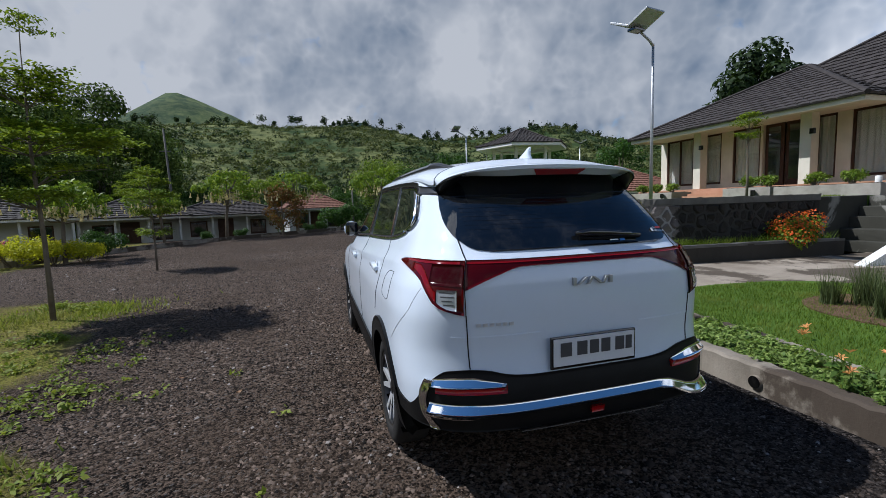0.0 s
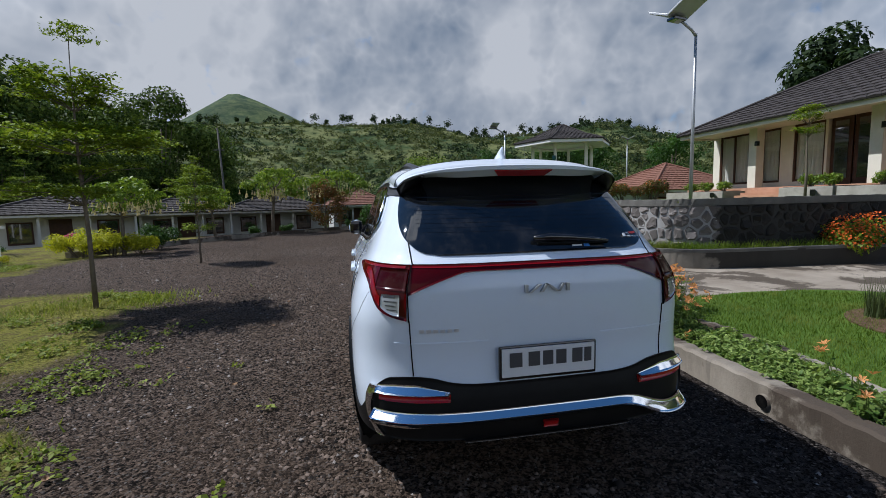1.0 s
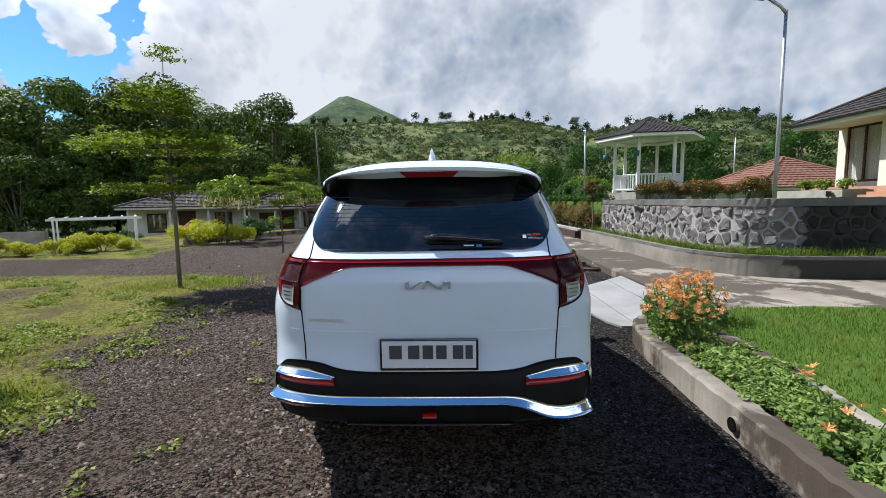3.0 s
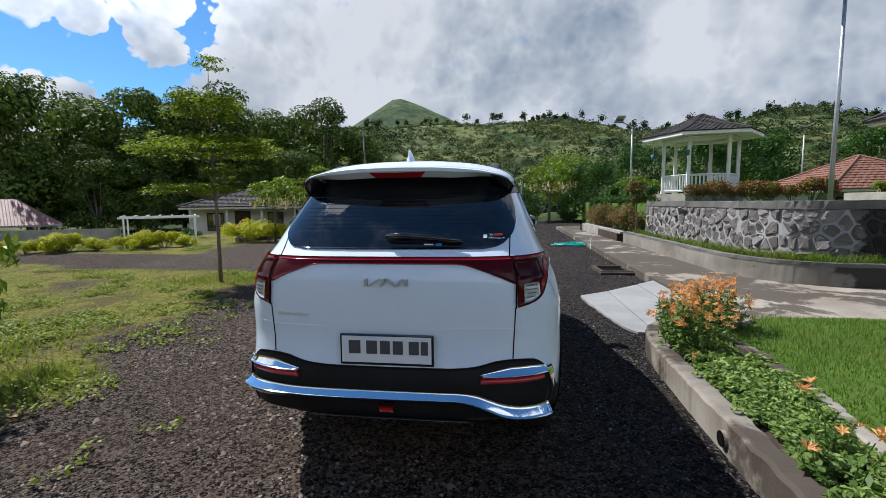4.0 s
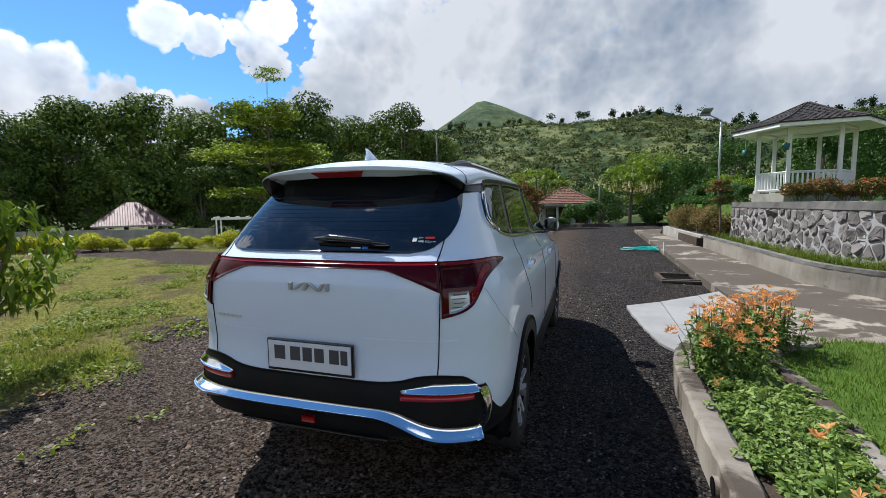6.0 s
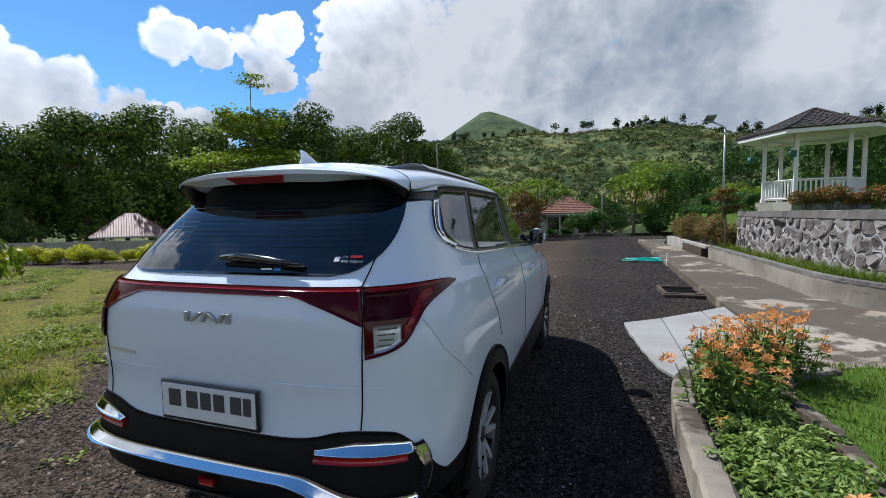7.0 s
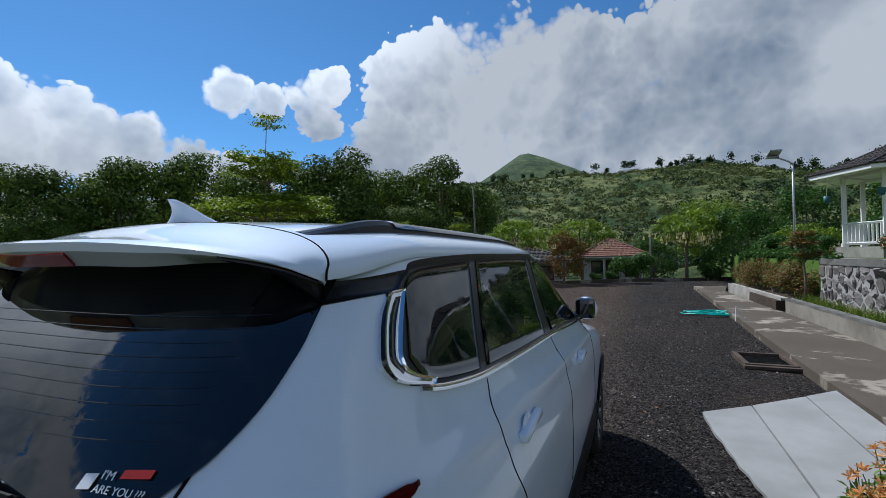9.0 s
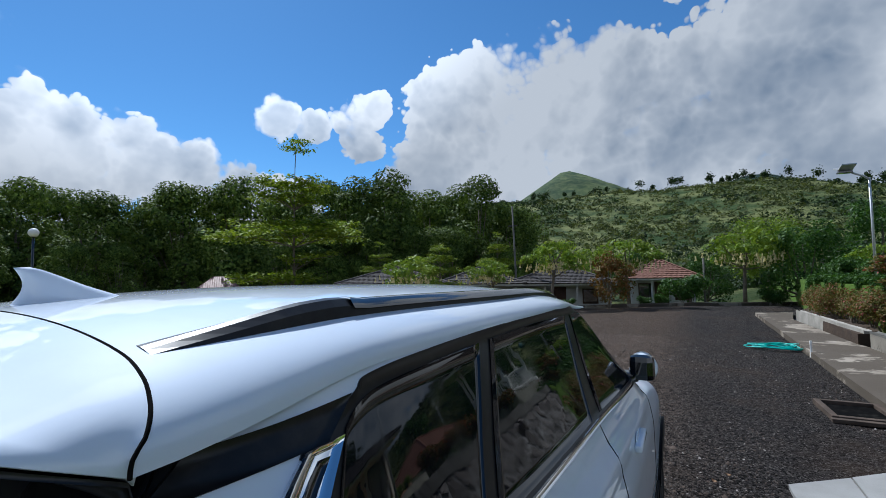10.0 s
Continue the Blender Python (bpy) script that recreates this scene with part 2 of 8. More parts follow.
# past x = 6 moss and painted shade blacken the face turned from the sun
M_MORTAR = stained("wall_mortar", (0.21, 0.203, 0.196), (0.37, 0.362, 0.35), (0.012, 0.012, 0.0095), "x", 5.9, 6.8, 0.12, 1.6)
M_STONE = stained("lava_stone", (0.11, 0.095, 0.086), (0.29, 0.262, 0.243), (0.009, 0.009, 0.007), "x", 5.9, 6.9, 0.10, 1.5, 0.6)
# planter: stains, with the sunless stretch's shade put into the colour as x grows
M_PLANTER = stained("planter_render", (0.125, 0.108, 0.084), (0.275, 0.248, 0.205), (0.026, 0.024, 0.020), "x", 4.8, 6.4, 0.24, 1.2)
M_MULCH = surface("bark_mulch", (0.06, 0.034, 0.02), (0.20, 0.12, 0.075), 9.0, 0.95, 0.0, 1.0, 45.0, depth=0.03)
M_MOSSY = stained("mossy_step_stone", (0.10, 0.095, 0.08), (0.30, 0.29, 0.26), (0.026, 0.026, 0.019), "x", 8.0, 12.0, 0.6, 0.8)
M_COPING = surface("coping", (0.065, 0.062, 0.055), (0.18, 0.172, 0.155), 2.0, 0.9, 0.0, 0.5, 40.0)
M_SOIL = surface("soil", (0.035, 0.024, 0.017), (0.075, 0.052, 0.036), 5.0, 0.95, 0.0, 0.8, 60.0)
M_LAWN = surface("lawn_turf", (0.04, 0.085, 0.008), (0.10, 0.17, 0.02), 1.5, 0.9, 0.0, 0.8, 80.0)
M_STEEL = surface("galvanised_steel", (0.36, 0.37, 0.38), (0.50, 0.51, 0.52), 6.0, 0.45, 0.6, 0.05, 90.0)
M_PANEL = plain("solar_panel_back", (0.42, 0.43, 0.44), 0.4, 0.4)
M_WHITE = surface("white_paint", (0.70, 0.69, 0.66), (0.80, 0.80, 0.78), 3.0, 0.6, 0.0, 0.1, 60.0)
# cottage white, greyed so that the fronts' shade is in the colour
M_SHADEDWHITE = surface("shaded_white_wall", (0.40, 0.40, 0.39), (0.56, 0.56, 0.545), 1.2, 0.8, 0.0, 0.15, 40.0)
M_CREAM = surface("cream_paint", (0.52, 0.49, 0.41), (0.66, 0.625, 0.53), 2.0, 0.75, 0.0, 0.1, 50.0)
M_TILEROOF = surface("dark_roof_tile", (0.032, 0.027, 0.026), (0.085, 0.074, 0.07), 3.0, 0.8, 0.0, 0.4, 30.0, rand=0.5)
M_REDROOF = surface("red_roof_tile", (0.17, 0.075, 0.05), (0.27, 0.14, 0.10), 2.0, 0.8, 0.0, 0.4, 30.0, rand=0.4)
M_PINKROOF = surface("red_metal_roof", (0.20, 0.10, 0.08), (0.29, 0.165, 0.135), 2.0, 0.5, 0.0, 0.2, 30.0)
M_WOOD = surface("dark_wood", (0.030, 0.014, 0.008), (0.075, 0.035, 0.021), 6.0, 0.5, 0.0, 0.2, 60.0)
M_WINDOW = plain("window_glass", (0.02, 0.024, 0.026), 0.03, 0.0, 1.0, 0.0, 1.0)
M_CURTAIN = surface("grey_curtain", (0.66, 0.64, 0.62), (0.82, 0.80, 0.78), 5.0, 0.9, 0.0, 0.3, 30.0)
M_TERRACOTTA = surface("terracotta", (0.34, 0.17, 0.10), (0.45, 0.26, 0.17), 3.0, 0.8, 0.0, 0.2, 40.0)
M_BARK = surface("bark", (0.085, 0.068, 0.05), (0.19, 0.16, 0.125), 6.0, 0.95, 0.0, 0.8, 40.0)
M_HOSE = plain("turquoise_hose", (0.02, 0.42, 0.36), 0.4)
M_BLUEGREEN = plain("teal_pot", (0.015, 0.10, 0.11), 0.5)
M_PLATE = plain("plate_white", (0.62, 0.63, 0.65), 0.4)
M_INK = plain("plate_ink", (0.05, 0.05, 0.055), 0.5)
M_BLUE = plain("blue_sticker", (0.05, 0.2, 0.55), 0.4)
M_STICKRED = plain("red_sticker", (0.75, 0.05, 0.03), 0.4)
M_STICKWHITE = plain("white_sticker", (0.8, 0.8, 0.8), 0.4)
L_FOREST = leafy("forest_leaves", (0.03, 0.062, 0.012), (0.185, 0.255, 0.05), 0.6, 0.18, None, None, 0.07)
L_TIER = leafy("fresh_leaves", (0.085, 0.15, 0.012), (0.29, 0.36, 0.035), 0.6, 0.32, None, None, 0.08)
L_TRUMPET = leafy("trumpet_leaves", (0.085, 0.16, 0.014), (0.25, 0.33, 0.04), 0.5, 0.36)
L_YELLOW = leafy("yellow_green_leaves", (0.33, 0.36, 0.012), (0.56, 0.54, 0.03), 0.5, 0.5)
L_HEDGE = leafy("hedge_leaves", (0.10, 0.17, 0.014), (0.21, 0.28, 0.025), 0.5)
L_BUSH = leafy("shrub_leaves", (0.025, 0.07, 0.012), (0.07, 0.14, 0.025), 0.5)
L_RUST = leafy("rust_leaves", (0.12, 0.07, 0.018), (0.24, 0.11, 0.035), 0.6, 0.3, (0.08, 0.11, 0.02))
L_REDSHRUB = leafy("red_green_leaves", (0.09, 0.11, 0.02), (0.22, 0.13, 0.05), 0.6, 0.3, (0.30, 0.07, 0.07))
L_BED = leafy("bed_leaves", (0.08, 0.155, 0.024), (0.33, 0.42, 0.12), 0.5)
L_SMOKE = leafy("grey_green_leaves", (0.07, 0.10, 0.035), (0.15, 0.18, 0.07), 0.55)
L_GRASS = leafy("grass_blades", (0.055, 0.108, 0.008), (0.165, 0.24, 0.022), 0.6, 0.35, None, (0.235, 0.26, 0.048))
L_DRYGRASS = leafy("weed_blades", (0.12, 0.175, 0.016), (0.31, 0.35, 0.06), 0.6, 0.35, None, (0.26, 0.24, 0.06))
L_WEED = leafy("weed_leaves", (0.11, 0.165, 0.015), (0.30, 0.34, 0.06), 0.6)
L_HILL = leafy("hill_scrub_leaves", (0.045, 0.068, 0.020), (0.15, 0.168, 0.058), 0.7)
L_HILLDARK = leafy("hill_tree_leaves", (0.015, 0.032, 0.012), (0.048, 0.078, 0.026), 0.7)
L_LILY = leafy("lily_leaves", (0.055, 0.115, 0.02), (0.20, 0.28, 0.06), 0.5)
F_ORANGE = leafy("orange_petals", (0.68, 0.20, 0.06), (0.86, 0.54, 0.24), 0.5)
F_FIRE = leafy("vermilion_petals", (0.70, 0.10, 0.02), (0.80, 0.22, 0.04), 0.5)
F_CREAM = leafy("cream_petals", (0.62, 0.52, 0.26), (0.75, 0.66, 0.40), 0.5)
F_PINK = leafy("pink_petals", (0.55, 0.05, 0.18), (0.65, 0.12, 0.28), 0.5)

# ---- helpers for meshes ----


def to_mesh(name, verts, faces, mat, smooth=False):
    me = bpy.data.meshes.new(name)
    me.from_pydata([tuple(map(float, v)) for v in verts], [], [tuple(map(int, f)) for f in faces])
    if mat:
        me.materials.append(mat)
    if smooth:
        me.shade_smooth()
    return me


def put(name, me, parent=None, label="", category="", group="", kind="", at=None):
    ob = new(name, me)
    if parent:
        ob.parent = parent
    if at:
        ob.matrix_basis = at
    return tagged(ob, label, category, group, kind)


def part(name, bm, material, parent, label="", smooth=False):
    me = bpy.data.meshes.new(name)
    bm.normal_update()
    bm.to_mesh(me)
    bm.free()
    if material:
        me.materials.append(material)
    if smooth:
        me.shade_smooth()
    return put(name, me, parent, label)


def thing(name, label, category, at=None, group=""):
    """An empty at the base of a thing, to hold its parts."""
    ob = new(name)
    ob.empty_display_size = 0.1
    if at:
        ob.matrix_basis = at
    return tagged(ob, label, category, group)


def box(bm, lo, hi, bevel=0.0):
    c = [(a + b) / 2 for a, b in zip(lo, hi)]
    s = [abs(b - a) for a, b in zip(lo, hi)]
    made = bmesh.ops.create_cube(bm, size=1.0, matrix=Matrix.LocRotScale(c, None, s))
    if bevel:
        edges = list({e for v in made["verts"] for e in v.link_edges})
        bmesh.ops.bevel(bm, geom=edges, offset=bevel, segments=2, affect="EDGES", profile=0.6)
    return bm


def boxpart(name, lo, hi, mat, parent, label="", bevel=0.0):
    return part(name, box(bmesh.new(), lo, hi, bevel), mat, parent, label)


def tube(points, radii, sides=8, cap=True):
    """Verts and faces of a tapered tube along points."""
    vs, fs = [], []
    pts = [Vector(p) for p in points]
    for i, p in enumerate(pts):
        d = (pts[min(i + 1, len(pts) - 1)] - pts[max(i - 1, 0)]).normalized()
        a = d.cross(Vector((0.3, 0.2, 1)) if abs(d.z) < 0.9 else Vector((1, 0, 0))).normalized()
        b = d.cross(a)
        for j in range(sides):
            t = 2 * math.pi * j / sides
            vs.append(p + (a * math.cos(t) + b * math.sin(t)) * radii[i])
    for i in range(len(pts) - 1):
        for j in range(sides):
            k = (j + 1) % sides
            fs.append((i * sides + j, i * sides + k, (i + 1) * sides + k, (i + 1) * sides + j))
    if cap:
        fs.append(tuple(range(sides))[::-1])
        fs.append(tuple(range((len(pts) - 1) * sides, len(pts) * sides)))
    return vs, fs


def merge(pieces):
    vs, fs = [], []
    for v, f in pieces:
        o = len(vs)
        vs.extend(v)
        fs.extend(tuple(i + o for i in g) for g in f)
    return vs, fs


def prism(outline, z0, z1):
    """A flat-topped solid on an outline of (x, y), counter-clockwise."""
    n = len(outline)
    vs = [(x, y, z0) for x, y in outline] + [(x, y, z1) for x, y in outline]
    fs = [tuple(range(n))[::-1], tuple(range(n, 2 * n))]
    fs += [(i, (i + 1) % n, (i + 1) % n + n, i + n) for i in range(n)]
    return vs, fs


def bend(points, n=8):
    """A smooth line (Catmull-Rom) through points of the plan."""
    p = [np.array(q, float) for q in points]
    p = [2 * p[0] - p[1]] + p + [2 * p[-1] - p[-2]]
    out = []
    for i in range(1, len(p) - 2):
        for j in range(n):
            t = j / n
            out.append(0.5 * (2 * p[i] + (p[i + 1] - p[i - 1]) * t + (2 * p[i - 1] - 5 * p[i] + 4 * p[i + 1] - p[i + 2]) * t * t
                              + (3 * p[i] - p[i - 1] - 3 * p[i + 1] + p[i + 2]) * t ** 3))
    out.append(p[-2])
    return np.array(out)


def sideways(line, d):
    """The line moved d to its right."""
    t = np.gradient(line, axis=0)
    t /= np.linalg.norm(t, axis=1)[:, None]
    return line + d * np.stack([t[:, 1], -t[:, 0]], 1)


def ribbon_wall(line, width, z0, z1, wobble=0.0, seed=1):
    """A wall of that width to the right of a line; z0 and z1 may be arrays."""
    rng = np.random.default_rng(seed)
    other = sideways(line, width)
    n = len(line)
    z0, z1 = np.broadcast_to(z0, n), np.broadcast_to(z1, n)
    jit = rng.normal(0, wobble, (n, 3)) if wobble else np.zeros((n, 3))
    b = min(0.02, width * 0.15)
    l2, o2 = sideways(line, b), sideways(line, width - b)
    rows = [np.c_[line, z0], np.c_[line, z1 - b] + jit, np.c_[l2, z1] + jit, np.c_[o2, z1] + jit, np.c_[other, z1 - b], np.c_[other, z0]]
    vs = np.concatenate(rows)
    fs = [(r * n + i, r * n + i + 1, (r + 1) * n + i + 1, (r + 1) * n + i) for r in range(5) for i in range(n - 1)]
    fs += [tuple(r * n for r in range(6)), tuple(r * n + n - 1 for r in range(5, -1, -1))]
    return vs, fs


def leaves(centres, normals, size, rng, aspect=0.45, droop=0.25, jitter=0.6):
    """Leaf blades: each a folded rhombus at a centre, facing roughly along a normal."""
    n = len(centres)
    nn = normals + rng.normal(0, jitter, (n, 3))
    nn /= np.linalg.norm(nn, axis=1)[:, None] + 1e-9
    a = np.cross(nn, rng.normal(0, 1, (n, 3)))
    a[:, 2] -= droop * 0.5
    a /= np.linalg.norm(a, axis=1)[:, None] + 1e-9
    b = np.cross(nn, a)
    s = (size * rng.uniform(0.65, 1.3, n))[:, None]
    base = centres - a * s * 0.5
    tip = centres + a * s * 0.5 - np.array([0, 0, 1.0]) * s * droop * 0.4
    l = centres + b * s * aspect * 0.5 + nn * s * 0.08
    r = centres - b * s * aspect * 0.5 + nn * s * 0.08
    vs = np.stack([base, r, tip, l], 1).reshape(-1, 3)
    return vs, np.arange(4 * n).reshape(-1, 4)


def fast_mesh(name, vs, fs, mat):
    """A mesh from arrays of equal-sided faces."""
    me = bpy.data.meshes.new(name)
    k = fs.shape[1]
    me.vertices.add(len(vs))
    me.vertices.foreach_set("co", np.ascontiguousarray(vs, np.float32).ravel())
    me.loops.add(fs.size)
    me.loops.foreach_set("vertex_index", np.ascontiguousarray(fs, np.int32).ravel())
    me.polygons.add(len(fs))
    me.polygons.foreach_set("loop_start", np.arange(0, fs.size, k, dtype=np.int32))
    me.update(calc_edges=True)
    me.validate()
    me.materials.append(mat)
    return me


def clump_leaves(clumps, count, size, rng, flat=1.0, aspect=0.45, droop=0.25, shell=0.55, jitter=0.6):
    """Leaves round the outsides of clumps (x, y, z, radius)."""
    cs = np.array(clumps, float)
    wts = cs[:, 3] ** 2
    which = rng.choice(len(cs), count, p=wts / wts.sum())
    d = rng.normal(0, 1, (count, 3))
    d /= np.linalg.norm(d, axis=1)[:, None]
    rad = cs[which, 3] * rng.uniform(shell, 1.08, count)
    pos = cs[which, :3] + d * rad[:, None] * np.array([1, 1, flat])
    nrm = d.copy()
    nrm[:, 2] += 0.5
    return leaves(pos, nrm, size, rng, aspect, droop, jitter)


def curve1(knots):
    """A smooth function through (x, y) knots that does not overshoot."""
    xs, ys = np.array(knots, float).T
    h, dl = np.diff(xs), np.diff(ys) / np.diff(xs)
    m = np.zeros_like(xs)
    m[0], m[-1] = dl[0], dl[-1]
    for i in range(1, len(xs) - 1):
        if dl[i - 1] * dl[i] > 0:
            w1, w2 = 2 * h[i] + h[i - 1], h[i] + 2 * h[i - 1]
            m[i] = (w1 + w2) / (w1 / dl[i - 1] + w2 / dl[i])

    def f(x):
        x = np.clip(np.asarray(x, float), xs[0], xs[-1])
        i = np.clip(np.searchsorted(xs, x) - 1, 0, len(h) - 1)
        t = (x - xs[i]) / h[i]
        return ((1 + 2 * t) * (1 - t) ** 2 * ys[i] + t * (1 - t) ** 2 * h[i] * m[i] + t * t * (3 - 2 * t) * ys[i + 1] + t * t * (t - 1) * h[i] * m[i + 1])
    return f

# ---- ground: one sheet from the car park to the hills ----


def smooth01(t):
    t = np.clip(t, 0, 1)
    return t * t * (3 - 2 * t)


def wavy(x, y, s, seed=0.0):
    """Cheap smooth noise of the plan, about -1 to 1."""
    return (np.sin(x / s + 1.3 * np.sin(y / s * 0.7 + seed)) + np.sin(y / s * 1.1 + 1.7 * np.sin(x / s * 0.6 + seed * 2.1)) + np.sin((x + y) / s * 0.57 + seed)) / 3


def ridge_angle(az):
    """Elevation of the near hillside's crest by bearing (degrees)."""
    return RIDGE(az)


RIDGE = curve1([(-180, 4), (-90, 5), (-40, 7.5), (-20, 9.2), (-8, 9.3), (0, 8.9), (7, 9.0), (12, 8.5), (17, 7.7), (23, 7.8), (28.5, 8.3), (32, 8.1), (36, 6.8), (40, 5.8), (60, 5), (180, 4)])


def ground_height(x, y):
    r, az = np.hypot(x, y), np.degrees(np.arctan2(x, y))
    # lower ground beyond the hedge and the far kerb
    beyond = np.maximum(smooth01((-17.0 - x + 0.35 * (y - 12)) / 5), smooth01((y - 27 - 0.35 * x) / 6) * smooth01((7 - x) / 4))
    z = -0.75 * beyond * smooth01((r - 8) / 6)
    # hillside
    top = np.tan(np.radians(RIDGE(az))) * 330
    climb = smooth01((r - 62) / 268) ** 1.15
    z = z + top * climb * (1 - 0.5 * smooth01((r - 340) / 300)) + climb * 3.5 * wavy(x, y, 26, 1) + climb * 1.3 * wavy(x, y, 9, 4)
    # the far cone and the ridge behind it
    far = smooth01((r - 500) / 500)
    z = z + far * 282 * np.exp(-((np.hypot((x + 367) * np.where(x < -367, 1.3, 0.9), y - 1553) / 410) ** 1.3)) + 14 * smooth01((r - 700) / 500) * wavy(x, y, 130, 2)
    z = z + far * 425 * np.exp(-((np.hypot((x - 285) * np.where(x < 285, 0.8, 1.0), y - 2460) / 520) ** 1.25)) + far * 7 * wavy(x, y, 75, 6) + far * 210 * np.exp(-(((x - 1100) / 500) ** 2 + ((y - 1700) / 400) ** 2))
    return z


def moss(x, y):
    """Where weeds and moss grow over the gravel, 0 to 1."""
    edge = CAR_PARK_EDGE(y) + 0.35 * wavy(x, y, 0.7, 3) + 0.2 * wavy(x, y, 0.23, 1)
    a = smooth01((edge - x) / 0.9) * smooth01((8.0 - 0.10 * (x + 7) + 0.5 * wavy(x, y, 1.1, 5) - y) / 1.2)
    b = smooth01((-8.2 + 0.5 * wavy(x, y, 1.2, 2) - x) / 1.5) * smooth01((y - 10.0) / 0.9)
    return np.clip(np.maximum(a, b), 0, 1) * (0.62 + 0.38 * wavy(x, y, 0.5, 7))


CAR_PARK_EDGE = curve1([(-6, -2.6), (1, -2.75), (2, -3.3), (3.3, -3.5), (5, -3.9), (6.6, -3.5), (7.2, -4.3), (8, -6.0), (9, -9)])


def axis(lo, hi, step, reach, grow):
    mid = list(np.arange(lo, hi + 1e-6, step))
    s, a = step, lo
    while a > -reach:
        s *= grow
        a -= s
        mid.insert(0, a)
    s, b = step, hi
    while b < reach:
        s *= grow
        b += s
        mid.append(b)
    return np.array(mid)


def build_ground():
    xs, ys = axis(-16, 4, 0.16, 3600, 1.09), axis(-4, 15, 0.16, 3600, 1.075)
    X, Y = np.meshgrid(xs, ys, indexing="ij")
    near = smooth01((26 - np.hypot(X, Y)) / 8)
    Z = ground_height(X, Y) + near * (0.012 * wavy(X, Y, 0.9, 2) + 0.008 * wavy(X, Y, 0.33, 5) - 0.012)
    vs = np.stack([X, Y, Z], -1).reshape(-1, 3)
    ny = len(ys)
    i, j = np.meshgrid(np.arange(len(xs) - 1), np.arange(ny - 1), indexing="ij")
    a = (i * ny + j).ravel()
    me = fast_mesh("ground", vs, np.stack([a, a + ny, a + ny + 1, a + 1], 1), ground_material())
    me.shade_smooth()
    att = me.attributes.new("moss", "FLOAT", "POINT")
    att.data.foreach_set("value", moss(vs[:, 0], vs[:, 1]).astype(np.float32))
    att = me.attributes.new("wild", "FLOAT", "POINT")
    r = np.hypot(vs[:, 0], vs[:, 1])
    lot = (vs[:, 1] < 28 + 0.35 * vs[:, 0]) & (vs[:, 0] > -19.0) & (vs[:, 0] < 8)
    att.data.foreach_set("value", np.where(lot, 0, smooth01((r - 14) / 6)).astype(np.float32))
    put("ground", me, None, "dark volcanic gravel car park merging into green hillsides", "ground", "", "structure")


def ground_material():
    m = bpy.data.materials.new("gravel_and_hill")
    m.use_nodes = True
    k = Nodes(m.node_tree)
    pos = k.n("ShaderNodeNewGeometry").outputs["Position"]
    att = k.n("ShaderNodeAttribute")
    att.attribute_name = "moss"
    wild = k.n("ShaderNodeAttribute")
    wild.attribute_name = "wild"
    cells = []
    for scale in (76.0, 36.0):
        vor = k.n("ShaderNodeTexVoronoi")
        k.link(pos, vor.inputs["Vector"])
        vor.inputs["Scale"].default_value = scale
        hue = k.n("ShaderNodeSeparateColor")
        k.link(vor.outputs["Color"], hue.inputs[0])
        cells.append((vor.outputs["Distance"], hue.outputs[0], hue.outputs[1]))
    grit, patch = k.ramp(k.noise(pos, 85.0, 5.0, 0.7), 0.34, 0.66), k.noise(pos, 0.55, 5.0, 0.6)
    sep = k.n("ShaderNodeSeparateXYZ")
    k.link(pos, sep.inputs[0])
    # brown gravel, going blacker with x towards the walkway
    shade = k.math("ADD", k.math("MULTIPLY", cells[0][1], 0.45), k.math("ADD", k.math("MULTIPLY", cells[1][1], 0.30), k.math("MULTIPLY", grit, 0.25)))
    shade = k.ramp(shade, 0.26, 0.80)
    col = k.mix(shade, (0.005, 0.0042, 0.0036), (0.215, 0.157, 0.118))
    dark_gravel = k.mix(shade, (0.0020, 0.0019, 0.0018), (0.088, 0.077, 0.072))
    col = k.mix(k.ramp(k.math("ADD", sep.outputs[0], k.math("MULTIPLY", patch, 1.5)), 0.6, 2.2), col, dark_gravel)
    col = k.mix(k.ramp(cells[0][2], 0.92, 0.95, 0.0, 0.75), col, (0.24, 0.215, 0.195))
    col = k.mix(k.ramp(patch, 0.48, 0.68, 0.0, 0.35), col, (0.105, 0.072, 0.050))
    mo = k.ramp(k.math("ADD", att.outputs["Fac"], k.math("MULTIPLY", k.math("SUBTRACT", k.noise(pos, 6.0, 5.0, 0.65), 0.5), 0.7)), 0.10, 0.48)
    green = k.mix(k.noise(pos, 2.2, 5.0, 0.6), (0.24, 0.27, 0.025), (0.46, 0.40, 0.10))
    green = k.mix(k.ramp(k.noise(pos, 22.0, 6.0, 0.72), 0.44, 0.62, 0.0, 0.72), green, (0.05, 0.055, 0.014))
    green = k.mix(k.ramp(k.noise(pos, 1.5, 6.0, 0.66), 0.50, 0.60, 0.0, 0.72), green, (0.17, 0.115, 0.07))
    col = k.mix(k.math("MULTIPLY", mo, 0.88), col, green)
    # hills: scrub, grass slopes and bare dry patches
    h1, h2 = k.noise(pos, 0.045, 8.0, 0.62), k.noise(pos, 0.35, 6.0, 0.65)
    hill = k.mix(k.ramp(h1, 0.42, 0.60), (0.032, 0.056, 0.018), (0.15, 0.162, 0.062))
    hill = k.mix(k.ramp(h2, 0.45, 0.7, 0.0, 0.55), hill, (0.022, 0.045, 0.010))
    hill = k.mix(k.ramp(sep.outputs[1], 700.0, 1000.0, 0.0, 0.7), hill, k.mix(k.ramp(k.noise(pos, 0.011, 6.0, 0.6), 0.42, 0.60), (0.030, 0.055, 0.032), (0.085, 0.115, 0.050)))
